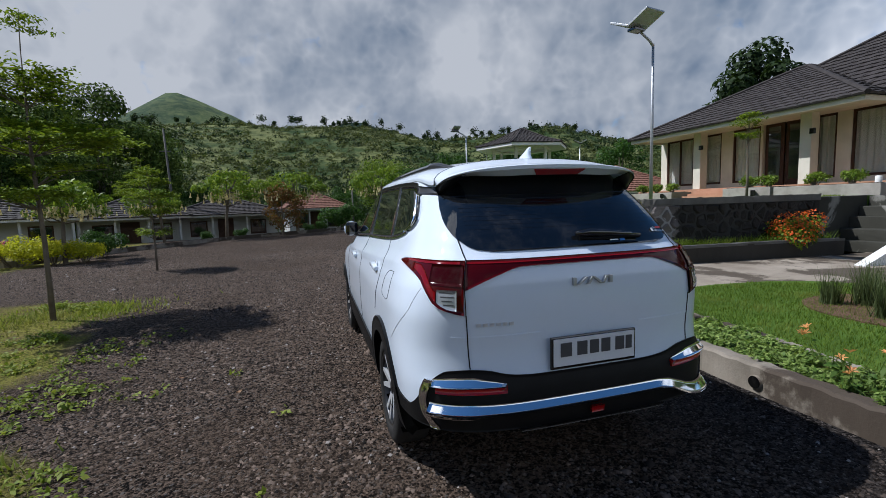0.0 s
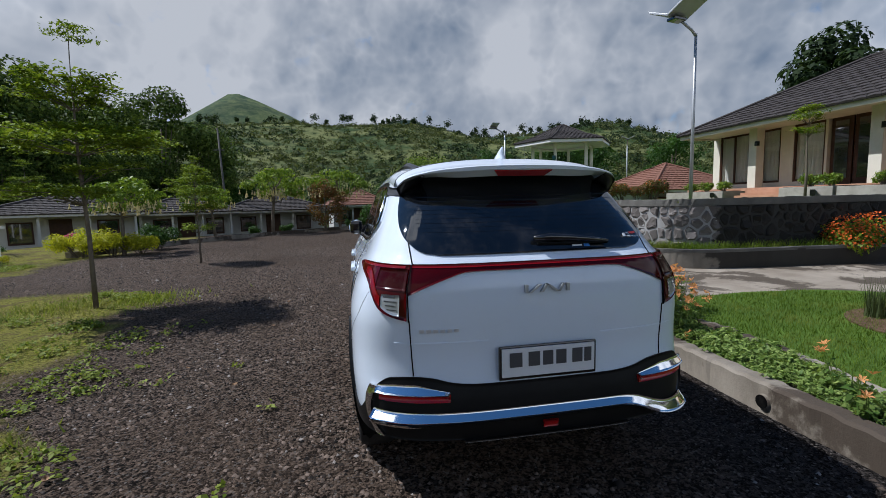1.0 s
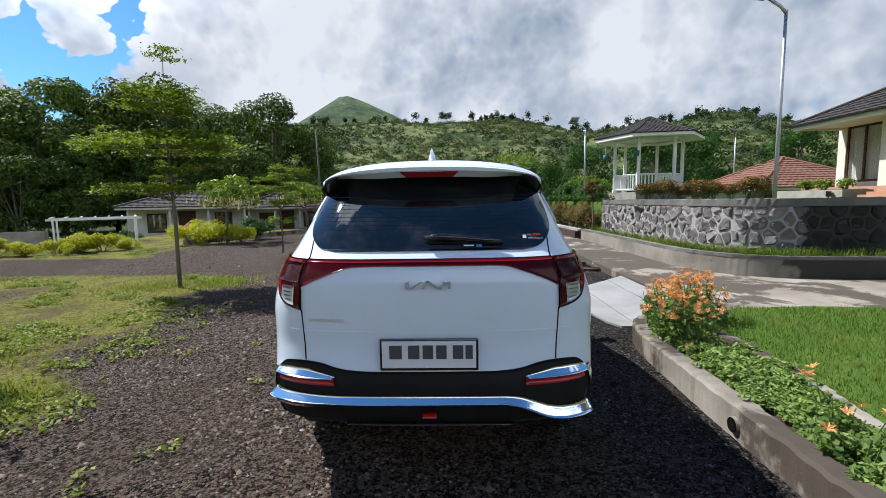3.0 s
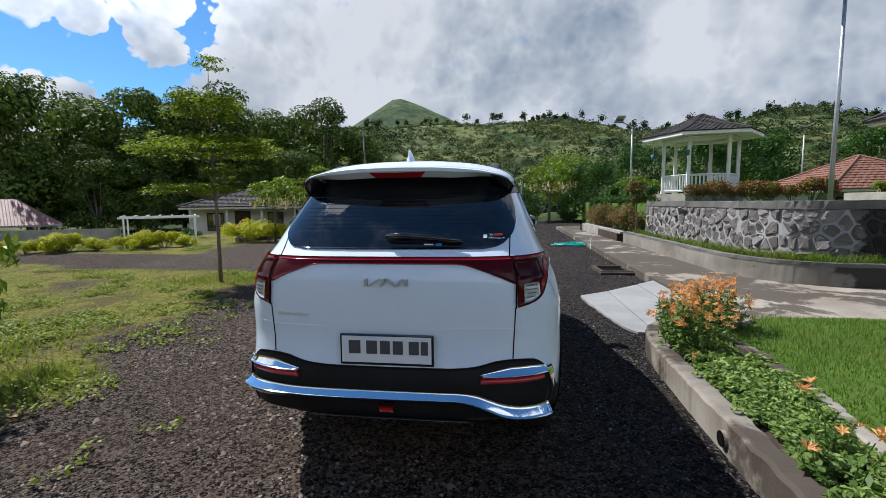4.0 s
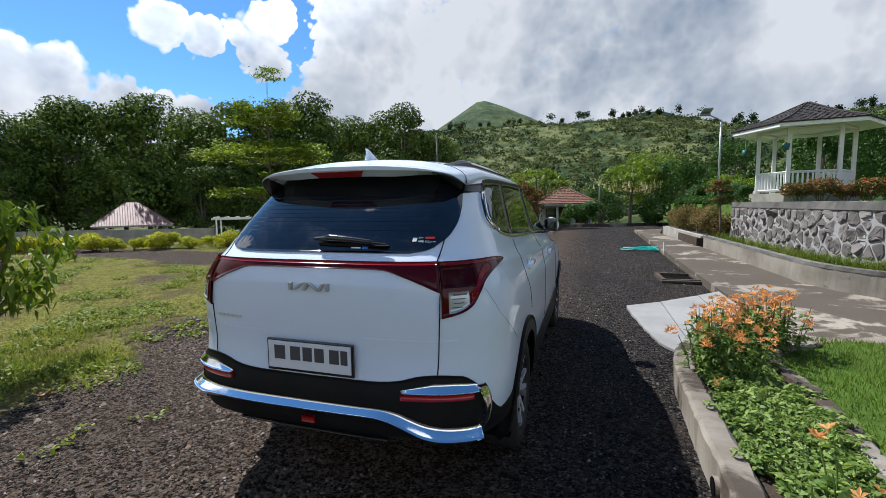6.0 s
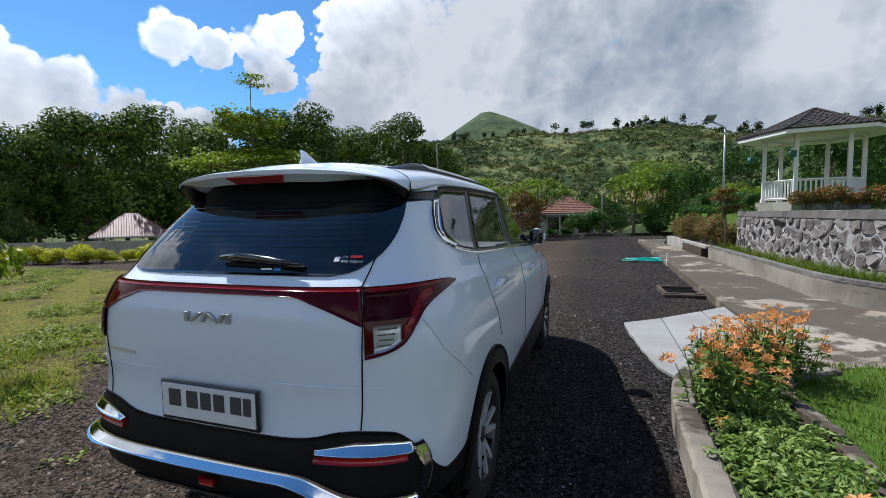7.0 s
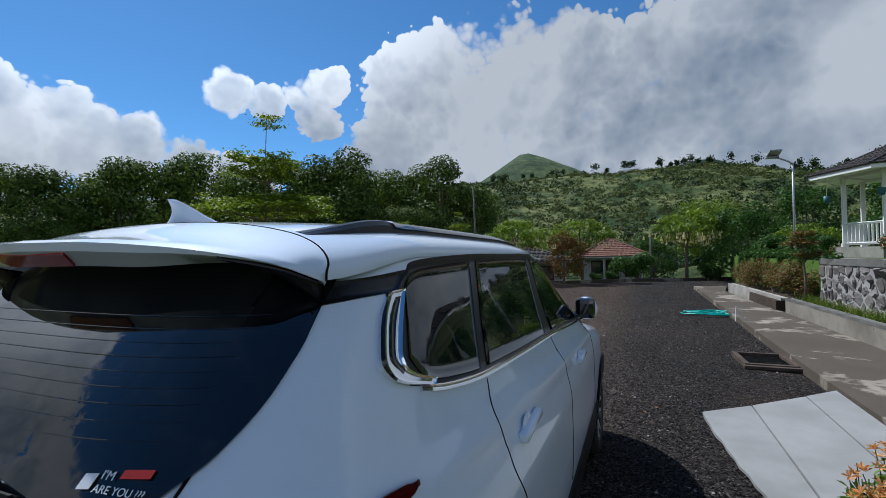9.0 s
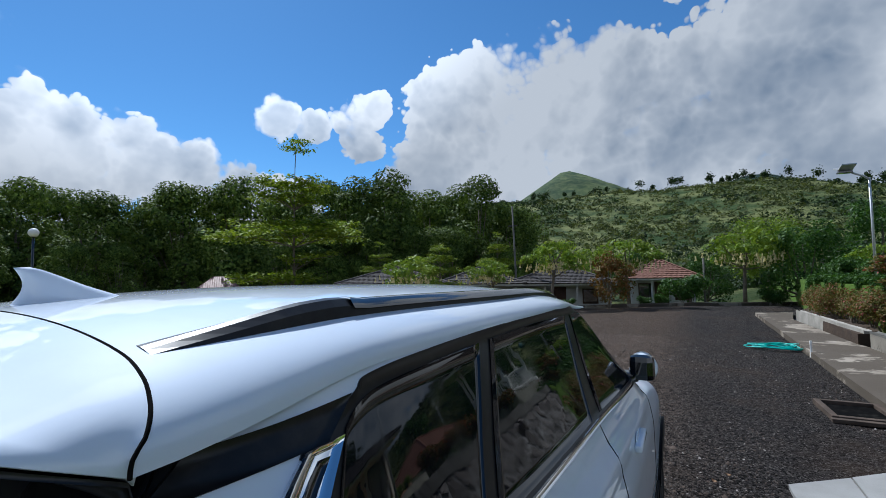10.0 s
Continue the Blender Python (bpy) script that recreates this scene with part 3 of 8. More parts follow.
    # farthest ridge turns blue-green: distance haze put into its colour
    hill = k.mix(k.ramp(sep.outputs[1], 1750.0, 2100.0), hill, (0.014, 0.030, 0.026))
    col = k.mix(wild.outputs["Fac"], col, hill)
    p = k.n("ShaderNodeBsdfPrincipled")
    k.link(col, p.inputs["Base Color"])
    p.inputs["Roughness"].default_value = 0.92
    p.inputs["Specular IOR Level"].default_value = 0.08
    b = k.n("ShaderNodeBump")
    b.inputs["Strength"].default_value, b.inputs["Distance"].default_value = 1.0, 0.032
    k.link(k.math("SUBTRACT", k.math("MULTIPLY", grit, 0.6), k.math("ADD", k.math("MULTIPLY", cells[0][0], 0.9), k.math("MULTIPLY", cells[1][0], 1.1))), b.inputs["Height"])
    k.link(b.outputs[0], p.inputs["Normal"])
    out = k.n("ShaderNodeOutputMaterial")
    k.link(p.outputs[0], out.inputs[0])
    return m


build_ground()

# ---- terrace, walls, kerbs, paving ----
STONE_LINE = bend([(5.02, 13.0), (5.12, 10.5), (5.2, 8.4), (5.28, 7.1), (5.5, 6.45), (5.95, 6.1), (6.9, 5.95), (8.6, 5.85), (10.1, 5.75)], 10)
PLANTER_LINE = bend([(4.38, 13.2), (4.45, 10.5), (4.5, 8.2), (4.56, 7.1), (4.78, 6.3), (5.15, 5.8), (5.7, 5.5), (6.6, 5.38), (8.2, 5.22), (9.7, 4.95)], 10)
TERRACE = 1.36


def build_walls():
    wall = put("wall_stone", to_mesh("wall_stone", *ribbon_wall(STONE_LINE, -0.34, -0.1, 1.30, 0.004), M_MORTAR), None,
               "rubble retaining wall of dark lava stones in pale mortar", "wall", "", "structure")
    cap = put("coping", to_mesh("coping", *ribbon_wall(sideways(STONE_LINE, 0.03), -0.42, 1.30, 1.375, 0.008, 3), M_COPING), wall, "grey cement coping")
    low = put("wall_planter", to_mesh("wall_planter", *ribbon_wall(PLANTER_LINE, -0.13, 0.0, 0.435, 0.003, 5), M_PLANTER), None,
                  "curved low planter wall of rendered cement", "planter wall", "", "structure")
    put("coping", to_mesh("coping", *ribbon_wall(sideways(PLANTER_LINE, 0.006), -0.142, 0.428, 0.462, 0.003, 15), M_COPING), low, "dark mossy top edge")
    # earth of the planter between the two walls
    n = len(PLANTER_LINE)
    a, b = sideways(PLANTER_LINE, -0.12), sideways(STONE_LINE, 0.02)
    u = np.linspace(0, len(b) - 1, n)
    b = np.stack([np.interp(u, np.arange(len(b)), b[:, i]) for i in (0, 1)], 1)
    vs = np.concatenate([np.c_[a, np.full(n, 0.37)], np.c_[b, np.full(n, 0.43)]])
    put("planter_soil", to_mesh("planter_soil", vs, [(i, i + 1, n + i + 1, n + i) for i in range(n - 1)], M_SOIL), None,
        "dark soil strip between planter wall and stone wall", "soil", "", "structure")
    # terrace lawn behind the stone wall
    rim = sideways(STONE_LINE, -0.30)
    outline = [tuple(p) for p in rim] + [(12.4, 5.6), (12.4, -8), (60, -8), (60, 60), (9, 60), (5.3, 24), (5.2, 13.6)]
    put("terrace", to_mesh("terrace", *prism(outline[::1], -0.6, TERRACE), M_LAWN), None, "raised lawn terrace of short green grass", "lawn", "", "structure")
    # far planter with a low wall
    far = bend([(4.2, 19.9), (4.28, 17.5), (4.36, 15.0), (4.42, 13.75)], 6)
    put("wall_planter_far", to_mesh("wall_planter_far", *ribbon_wall(far, -0.14, 0.0, 0.42, 0.003, 6), M_CEMENT), None,
        "low rendered planter wall beside the walkway", "planter wall", "", "structure")
    put("planter_soil_far", to_mesh("planter_soil_far", *prism([(4.3, 13.7), (5.3, 13.7), (5.4, 24), (4.3, 20)], 0.0, 0.36), M_SOIL), None, "planter soil under red shrubs", "soil", "", "structure")
    # walkway and forecourt
    inner = [tuple(p) for p in sideways(PLANTER_LINE, -0.05)]
    edge = [(3.28, 22.5), (3.2, 14), (3.16, 9), (3.14, 6.4), (3.16, 5.2), (3.2, 4.2), (3.0, 3.15), (3.4, 3.42), (4.4, 3.55), (5.4, 3.4), (6.0, 3.15), (6.7, 2.3), (7.4, 0.8), (7.8, -1.5), (8, -6), (12.4, -6), (12.4, 5.0), (9.9, 5.0)]
    rest = [(4.3, 13.8), (4.1, 19.9), (4.6, 23.0)]
    put("walkway", to_mesh("walkway", *prism(edge + inner[::-1] + rest, -0.05, 0.12), M_PAVE), None, "worn stained concrete walkway and forecourt", "walkway", "", "structure")
    # kerb of the flower bed
    kerb = bend([(1.84, -5.0), (1.84, -2), (1.86, 0.0), (1.88, 1.5), (1.92, 2.3), (2.06, 2.8), (2.4, 3.08), (2.9, 3.14)], 26)
    put("kerb", to_mesh("kerb", *ribbon_wall(kerb, 0.15, -0.1, 0.20, 0.0045, 8), M_KERB), None, "weathered concrete kerb edging the flower bed", "kerb", "", "structure")
    lawnedge = bend([(2.25, -5.0), (2.3, -2), (2.34, -0.3), (2.5, 0.6), (2.62, 1.3), (2.66, 2.0), (2.62, 2.5), (2.8, 2.9), (3.2, 3.2)], 18)
    put("bed_edging", to_mesh("bed_edging", *ribbon_wall(lawnedge, 0.10, 0.0, 0.19, 0.006, 9), M_KERB), None, "low concrete edging between bed and lawn", "kerb", "", "structure")
    bed = [tuple(p) for p in sideways(kerb, 0.1)] + [tuple(p) for p in lawnedge[::-1]]
    put("bed_soil", to_mesh("bed_soil", *prism(bed, 0.0, 0.135), M_SOIL), None, "dark soil of the flower bed", "soil", "", "structure")
    lawn = [tuple(p) for p in sideways(lawnedge, 0.08)][::-1] + [(2.3, -5.5), (7.9, -5.5), (7.7, -1.5), (7.3, 0.8), (6.6, 2.25), (5.9, 3.05), (5.4, 3.3), (4.4, 3.45), (3.45, 3.36)]
    put("lawn", to_mesh("lawn", *prism(lawn, 0.0, 0.155), M_LAWN), None, "bright mown lawn beside the car park", "lawn", "", "structure")
    mulch = [tuple(p) for p in bend([(4.05, 0.95), (4.0, 1.4), (4.12, 1.85), (4.5, 2.2), (5.1, 2.25), (5.8, 1.95), (6.5, 1.4), (6.7, 0.6), (6.2, -0.2), (5.2, 0.1), (4.5, 0.6)], 4)]
    put("mulch_bed", to_mesh("mulch_bed", *prism(mulch[::-1], 0.1, 0.172), M_MULCH), None, "brown bark mulch bed in the lawn", "mulch bed", "", "structure")
    return wall


WALL = build_walls()


M_RUSTFRAME = surface("stained_pit_frame", (0.035, 0.026, 0.02), (0.11, 0.08, 0.06), 4.0, 0.9, 0.0, 0.4, 40.0)


def build_slabs():
    # pale concrete ramp of three slabs with open joints, flush with the gravel and rising to the walkway
    def rise(x, y):
        return 0.014 + 0.09 * max(0.0, x - 2.25)
    quads = [[(1.75, 5.10), (1.752, 4.93), (1.770, 4.78), (1.776, 4.62), (1.788, 4.48), (1.818, 4.36), (1.826, 4.18), (1.852, 4.02), (1.858, 3.88), (1.896, 3.74), (1.905, 3.6), (1.938, 3.47), (1.952, 3.36), (2.0, 3.25), (2.06, 3.14), (2.242, 3.14), (2.232, 5.48)],
             [(2.258, 3.14), (2.785, 3.26), (2.79, 5.85), (2.248, 5.50)],
             [(2.80, 3.265), (3.12, 3.35), (3.13, 6.1), (2.805, 5.87)]]
    ramp = thing("concrete_ramp", "pale concrete slabs bridging gravel and walkway", "slab")
    for q in quads:
        top = [(x, y, rise(x, y)) for x, y in q]
        low = [(x, y, -0.06) for x, y in q]
        n = len(q)
        put("slab", to_mesh("slab", low + top, [tuple(range(n))[::-1], tuple(range(n, 2 * n))] + [(i, (i + 1) % n, (i + 1) % n + n, i + n) for i in range(n)], M_SLAB), ramp)
    # drain pit in the gravel
    pit = thing("drain_pit", "open square drain pit with a cement rim", "drain", pose(2.83, 7.79, 0.0, 0, 0, 2))
    for lo, hi in (((-0.34, -0.42, -0.4), (-0.27, 0.42, 0.06)), ((0.27, -0.42, -0.4), (0.34, 0.42, 0.06)), ((-0.27, 0.36, -0.4), (0.27, 0.42, 0.06)), ((-0.27, -0.42, -0.4), (0.27, -0.34, 0.055))):
        boxpart("rim", lo, hi, M_RUSTFRAME, pit, "", 0.01)
    boxpart("plank", (-0.36, -0.52, 0.0), (0.40, -0.44, 0.045), M_RUSTFRAME, pit, "dark board along the rim", 0.008)
    # flat black sheet stands in for the shade inside the pit
    boxpart("cover", (-0.27, -0.34, 0.0), (0.27, 0.36, 0.012), M_GAP, pit, "black sheet standing for the pit's shaded hollow")
    # far kerb of the car park
    line = bend([(-10.0, 14.6), (-9.6, 15.4), (-8.9, 16.9), (-7.4, 19.6), (-4.4, 23.4), (0.6, 27.6), (3.2, 28.6), (6.0, 30.0)], 6)
    put("kerb_far", to_mesh("kerb_far", *ribbon_wall(line, -0.25, -0.9, 0.13, 0.01, 12), M_KERB), None, "dark weathered kerb at the edge of the gravel", "kerb", "", "structure")
    # garden steps that climb along the foot of the wall
    steps = thing("garden_steps", "old mossy stone garden steps with worn treads", "steps")
    for i, top in enumerate((0.36, 0.62, 0.88, 1.13, 1.36)):
        bm = box(bmesh.new(), (10.5 + 0.30 * i, 3.2, 0.1), (10.82 + 0.30 * i if i < 4 else 13.2, 5.72, top), 0.02)
        for v in bm.verts:
            v.co += Vector((noise.noise(v.co * 3.1), noise.noise(v.co * 2.7 + Vector((5, 0, 0))), 0.6 * noise.noise(v.co * 2.9 + Vector((0, 7, 0))))) * 0.035
        part("step", bm, M_MOSSY, steps)
    boxpart("back_wall", (10.08, 5.74, 0.1), (13.2, 6.05, 1.37), M_MOSSY, steps, "dark mossy wall behind the steps", 0.02)
    vs = [(8.25, 3.90, 0.1), (10.2, 3.84, 0.1), (10.2, 3.84, 0.92), (8.25, 3.90, 0.13), (8.25, 3.72, 0.1), (10.2, 3.66, 0.1), (10.2, 3.66, 0.92), (8.25, 3.72, 0.13)]
    put("ramp_wall", to_mesh("ramp_wall", vs, [(0, 1, 2, 3), (7, 6, 5, 4), (3, 2, 6, 7), (0, 4, 5, 1), (1, 5, 6, 2), (0, 3, 7, 4)], M_WHITE), None, "white painted sloping side wall on the forecourt", "wall", "", "structure")


build_slabs()

# ---- the car ----
W_Z = curve1([(0.22, 0.80), (0.30, 0.86), (0.46, 0.885), (0.70, 0.90), (0.92, 0.898), (1.06, 0.872), (1.17, 0.822), (1.27, 0.775), (1.40, 0.722), (1.54, 0.672), (1.60, 0.650), (1.64, 0.634), (1.66, 0.622)])
YR_Z = curve1([(0.22, 0.22), (0.32, 0.14), (0.42, 0.10), (0.50, 0.085), (0.60, 0.09), (0.70, 0.112), (0.80, 0.122), (0.87, 0.118), (1.0, 0.112), (1.10, 0.115), (1.16, 0.13), (1.21, 0.155),
               (1.25, 0.195), (1.314, 0.245), (1.45, 0.37), (1.54, 0.47), (1.60, 0.54), (1.66, 0.61)])
YF_Z = curve1([(0.22, 4.30), (0.4, 4.52), (0.7, 4.56), (0.9, 4.48), (1.0, 4.30), (1.06, 3.95), (1.10, 3.60), (1.2, 3.42), (1.6, 2.85), (1.66, 2.72)])
HUBS = ((1.0, 0.335), (3.78, 0.335))
_plans = {}


def plan(z):
    """The right half of the body's outline at a height: x, y and the angle about (0, 1.2)."""
    z = round(float(z), 3)
    if z not in _plans:
        w, yr, yf = float(W_Z(z)), float(YR_Z(z)), float(YF_Z(z))
        t = np.linspace(0, 1, 90)
        t = (1 - (1 - t) ** 1.6) * math.pi / 2
        n = 4.2
        rx, ry = w * np.sin(t) ** (2 / n), yr + 0.80 * (1 - np.maximum(np.cos(t), 0) ** (2 / n))
        lf = 0.95 - 0.4 * float(smooth01((z - 1.0) / 0.15))
        sy = np.linspace(yr + 0.81, yf - lf, 60)
        sx = np.full(60, w)
        u = np.linspace(0.02, 1, 50) * math.pi / 2
        fx, fy = w * np.maximum(np.cos(u), 0) ** (2 / 3.2), yf - lf * (1 - np.sin(u) ** (2 / 3.2))
        x, y = np.concatenate([rx, sx, fx]), np.concatenate([ry, sy, fy])
        # shoulder crease from the tail light's tip along the doors
        x = x + 0.011 * np.maximum(0, 1 - np.abs(z - (1.172 - 0.046 * (y - 0.665))) / 0.055) * smooth01((y - 0.55) / 0.3) * smooth01((3.3 - y) / 0.6)
        _plans[z] = (x, y, np.unwrap(np.arctan2(x, 1.2 - y)))
    return _plans[z]


def skin_phi(phi, z):
    x, y, a = plan(z)
    return (float(np.interp(phi, a, x)), float(np.interp(phi, a, y)), z)


def skin_y(y, z):
    px, py, _ = plan(z)
    return (float(np.interp(y, py, px)), y, z)


def phi_x(x, z):
    px, py, a = plan(z)
    return float(np.interp(x, px[:90], a[:90]))


def phi_y(y, z):
    px, py, a = plan(z)
    return float(np.interp(y, py, a))


def sheet(g, lift, depth=0.012, closed=True):
    """A thin solid on a grid of points, lifted off the skin along its normals."""
    g = np.array(g, float)
    du, dv = np.gradient(g, axis=0), np.gradient(g, axis=1)
    n = np.cross(du, dv)
    ln = np.linalg.norm(n, axis=2)
    n /= np.maximum(ln, 1e-9)[..., None]
    mid = n[g.shape[0] // 2, g.shape[1] // 2]
    out = g[g.shape[0] // 2, g.shape[1] // 2] - np.array([0, 1.6, 0.9])
    if np.dot(mid, out) < 0:
        n = -n
    a, b = g + n * lift, g + n * (lift - depth)
    nu, nv = g.shape[:2]
    vs = np.concatenate([a.reshape(-1, 3), b.reshape(-1, 3)])
    idx = lambda i, j: i * nv + j
    fs = [(idx(i, j), idx(i + 1, j), idx(i + 1, j + 1), idx(i, j + 1)) for i in range(nu - 1) for j in range(nv - 1)]
    o = nu * nv
    ring = [idx(i, 0) for i in range(nu)] + [idx(nu - 1, j) for j in range(1, nv)] + [idx(i, nv - 1) for i in range(nu - 2, -1, -1)] + [idx(0, j) for j in range(nv - 2, 0, -1)]
    fs += [(p, ring[(k + 1) % len(ring)], ring[(k + 1) % len(ring)] + o, p + o) for k, p in enumerate(ring)]
    return vs, fs


def mirrored(vs, fs):
    return [(-x, y, z) for x, y, z in vs], [tuple(reversed(f)) for f in fs]


def patch(name, mat, parent, phis, zlo, zhi, lift, nv=8, label="", both=True, middle=False, depth=0.012):
    """Panels on the skin between two curves of height over the angle phi: right and left, or one across the middle."""
    phis = np.asarray(phis, float)
    if middle:
        phis = np.concatenate([-phis[::-1], phis[1:]]) if abs(phis[0]) < 1e-6 else phis
    g = []
    for p in phis:
        lo, hi = float(zlo(abs(p))), float(zhi(abs(p)))
        col = []
        for z in np.linspace(lo, max(hi, lo + 0.0015), nv):
            x, y, _ = skin_phi(abs(p), z)
            col.append((x if p >= 0 else -x, y, z))
        g.append(col)
    vs, fs = sheet(g, lift, depth)
    obs = [put(name, to_mesh(name, vs, fs, mat, True), parent, label)]
    if both and not middle:
        obs.append(put(name, to_mesh(name, *mirrored(vs, fs), mat, True), parent, label))
    return obs


def side_patch(name, mat, parent, ys, zlo, zhi, lift, nv=8, label="", depth=0.012, slant=None):
    """Panels on the two flanks between two curves of height over y."""
    g = []
    for i, y in enumerate(ys):
        lo, hi = float(zlo(y)), float(zhi(y))
        col = []
        for t in np.linspace(0, 1, nv):
            z = lo + (max(hi, lo + 0.0015) - lo) * t
            yy = y if slant is None else y + slant(y) * t
            col.append(skin_y(yy, z))
        g.append(col)
    vs, fs = sheet(g, lift, depth)
    return [put(name, to_mesh(name, vs, fs, mat, True), parent, label), put(name, to_mesh(name, *mirrored(vs, fs), mat, True), parent, label)]


def slant_patch(name, mat, parent, bottom, top, lift, nu=40, nv=10, label="", depth=0.012):
    """Panels on the flanks between two lines of (y, z), joined column by column."""
    b, t = bend(bottom, 8), bend(top, 8)
    u = np.linspace(0, 1, nu)
    bs = np.stack([np.interp(u, np.linspace(0, 1, len(b)), b[:, i]) for i in (0, 1)], 1)
    ts = np.stack([np.interp(u, np.linspace(0, 1, len(t)), t[:, i]) for i in (0, 1)], 1)
    g = [[skin_y(*(p + (q - p) * k)) for k in np.linspace(0, 1, nv)] for p, q in zip(bs, ts)]
    vs, fs = sheet(g, lift, depth)
    return [put(name, to_mesh(name, vs, fs, mat, True), parent, label), put(name, to_mesh(name, *mirrored(vs, fs), mat, True), parent, label)]


def line_on_skin(name, mat, parent, pts, width, lift, label=""):
    """A narrow raised strip along points (as skin points) on both sides of the car."""
    p = np.array(pts, float)
    t = np.gradient(p, axis=0)
    out = p - np.array([0, 1.6, 0.9])
    out[:, 2] *= 0.3
    side = np.cross(t, out)
    side /= np.linalg.norm(side, axis=1)[:, None]
    g = np.stack([p - side * width / 2, p, p + side * width / 2], 1)
    vs, fs = sheet(g, lift, 0.008)
    return [put(name, to_mesh(name, vs, fs, mat), parent, label), put(name, to_mesh(name, *mirrored(vs, fs), mat), parent, label)]


ZC_Y = curve1([(0.36, 1.675), (0.72, 1.738), (1.3, 1.758), (2.0, 1.748), (2.5, 1.705), (2.85, 1.625)])


def roof_z(x, y, half=0.636, edge=1.632):
    s = np.clip(abs(x) / half, 0, 1)
    edge = edge - 0.045 * float(smooth01((1.05 - y) / 0.45)) - 0.03 * float(smooth01((y - 2.3) / 0.5)) + 0.034 * float(smooth01((0.63 - y) / 0.2))
    return edge + (float(ZC_Y(y)) - edge) * (1 - s ** 2.35) ** (1 / 2.35)


def lathe(profile, n=40):
    """A ring solid about the x axis from (x, radius) points, closed on itself."""
    vs, fs = [], []
    m = len(profile)
    for i in range(n):
        a = 2 * math.pi * i / n
        vs += [(x, r * math.cos(a), r * math.sin(a)) for x, r in profile]
    for i in range(n):
        for j in range(m):
            a, b = i * m + j, i * m + (j + 1) % m
            c, d = ((i + 1) % n) * m + (j + 1) % m, ((i + 1) % n) * m + j
            fs.append((a, b, c, d))
    return vs, fs


def wheel(parent, x, y, turned):
    sx = 1 if x > 0 else -1
    tyre_profile = [(-0.10, 0.225), (-0.108, 0.26), (-0.105, 0.30), (-0.09, 0.327), (-0.05, 0.335), (0.05, 0.335), (0.09, 0.327), (0.105, 0.30), (0.108, 0.26), (0.10, 0.225)]
    at = pose(x, y, 0.335, 0, 0, turned)
    tyre = put("wheel", to_mesh("wheel", *lathe(tyre_profile, 48), M_TYRE, True), parent, "black tyre on a two-tone alloy rim", at=at)
    rim_profile = [(-0.09, 0.222), (-0.095, 0.226), (0.098, 0.228), (0.103, 0.222), (0.09, 0.212), (-0.08, 0.205)]
    put("rim", to_mesh("rim", *lathe([(sx * a, b) for a, b in rim_profile], 40), M_DARKALLOY, True), tyre)
    pieces = []
    for i in range(5):
        for off in (-0.17, 0.17):
            a = 2 * math.pi * i / 5 + off
            c, s = math.cos(a), math.sin(a)
            a2 = 2 * math.pi * i / 5 + off * 1.45
            c2, s2 = math.cos(a2), math.sin(a2)
            vs = []
            for r, w, xx, cc, ss in ((0.045, 0.018, 0.075, c, s), (0.216, 0.013, 0.095, c2, s2)):
                for dx in (-0.02, 0.0):
                    for dw in (-w, w):
                        vs.append((sx * (xx + dx), r * cc - dw * ss, r * ss + dw * cc))
            pieces.append((vs, [(0, 1, 3, 2), (4, 6, 7, 5), (0, 4, 5, 1), (2, 3, 7, 6), (0, 2, 6, 4), (1, 5, 7, 3)]))
    for p in pieces:
        put("spoke", to_mesh("spoke", *p, M_ALLOY), tyre)
    put("hub", to_mesh("hub", *lathe([(sx * 0.03, 0.0), (sx * 0.082, 0.0), (sx * 0.080, 0.035), (sx * 0.07, 0.05), (sx * 0.03, 0.05)], 20), M_DARKALLOY, True), tyre)
    put("brake_disc", to_mesh("brake_disc", *lathe([(sx * -0.01, 0.0), (sx * 0.01, 0.0), (sx * 0.01, 0.2), (sx * -0.01, 0.2)], 30), M_DARKALLOY), tyre)


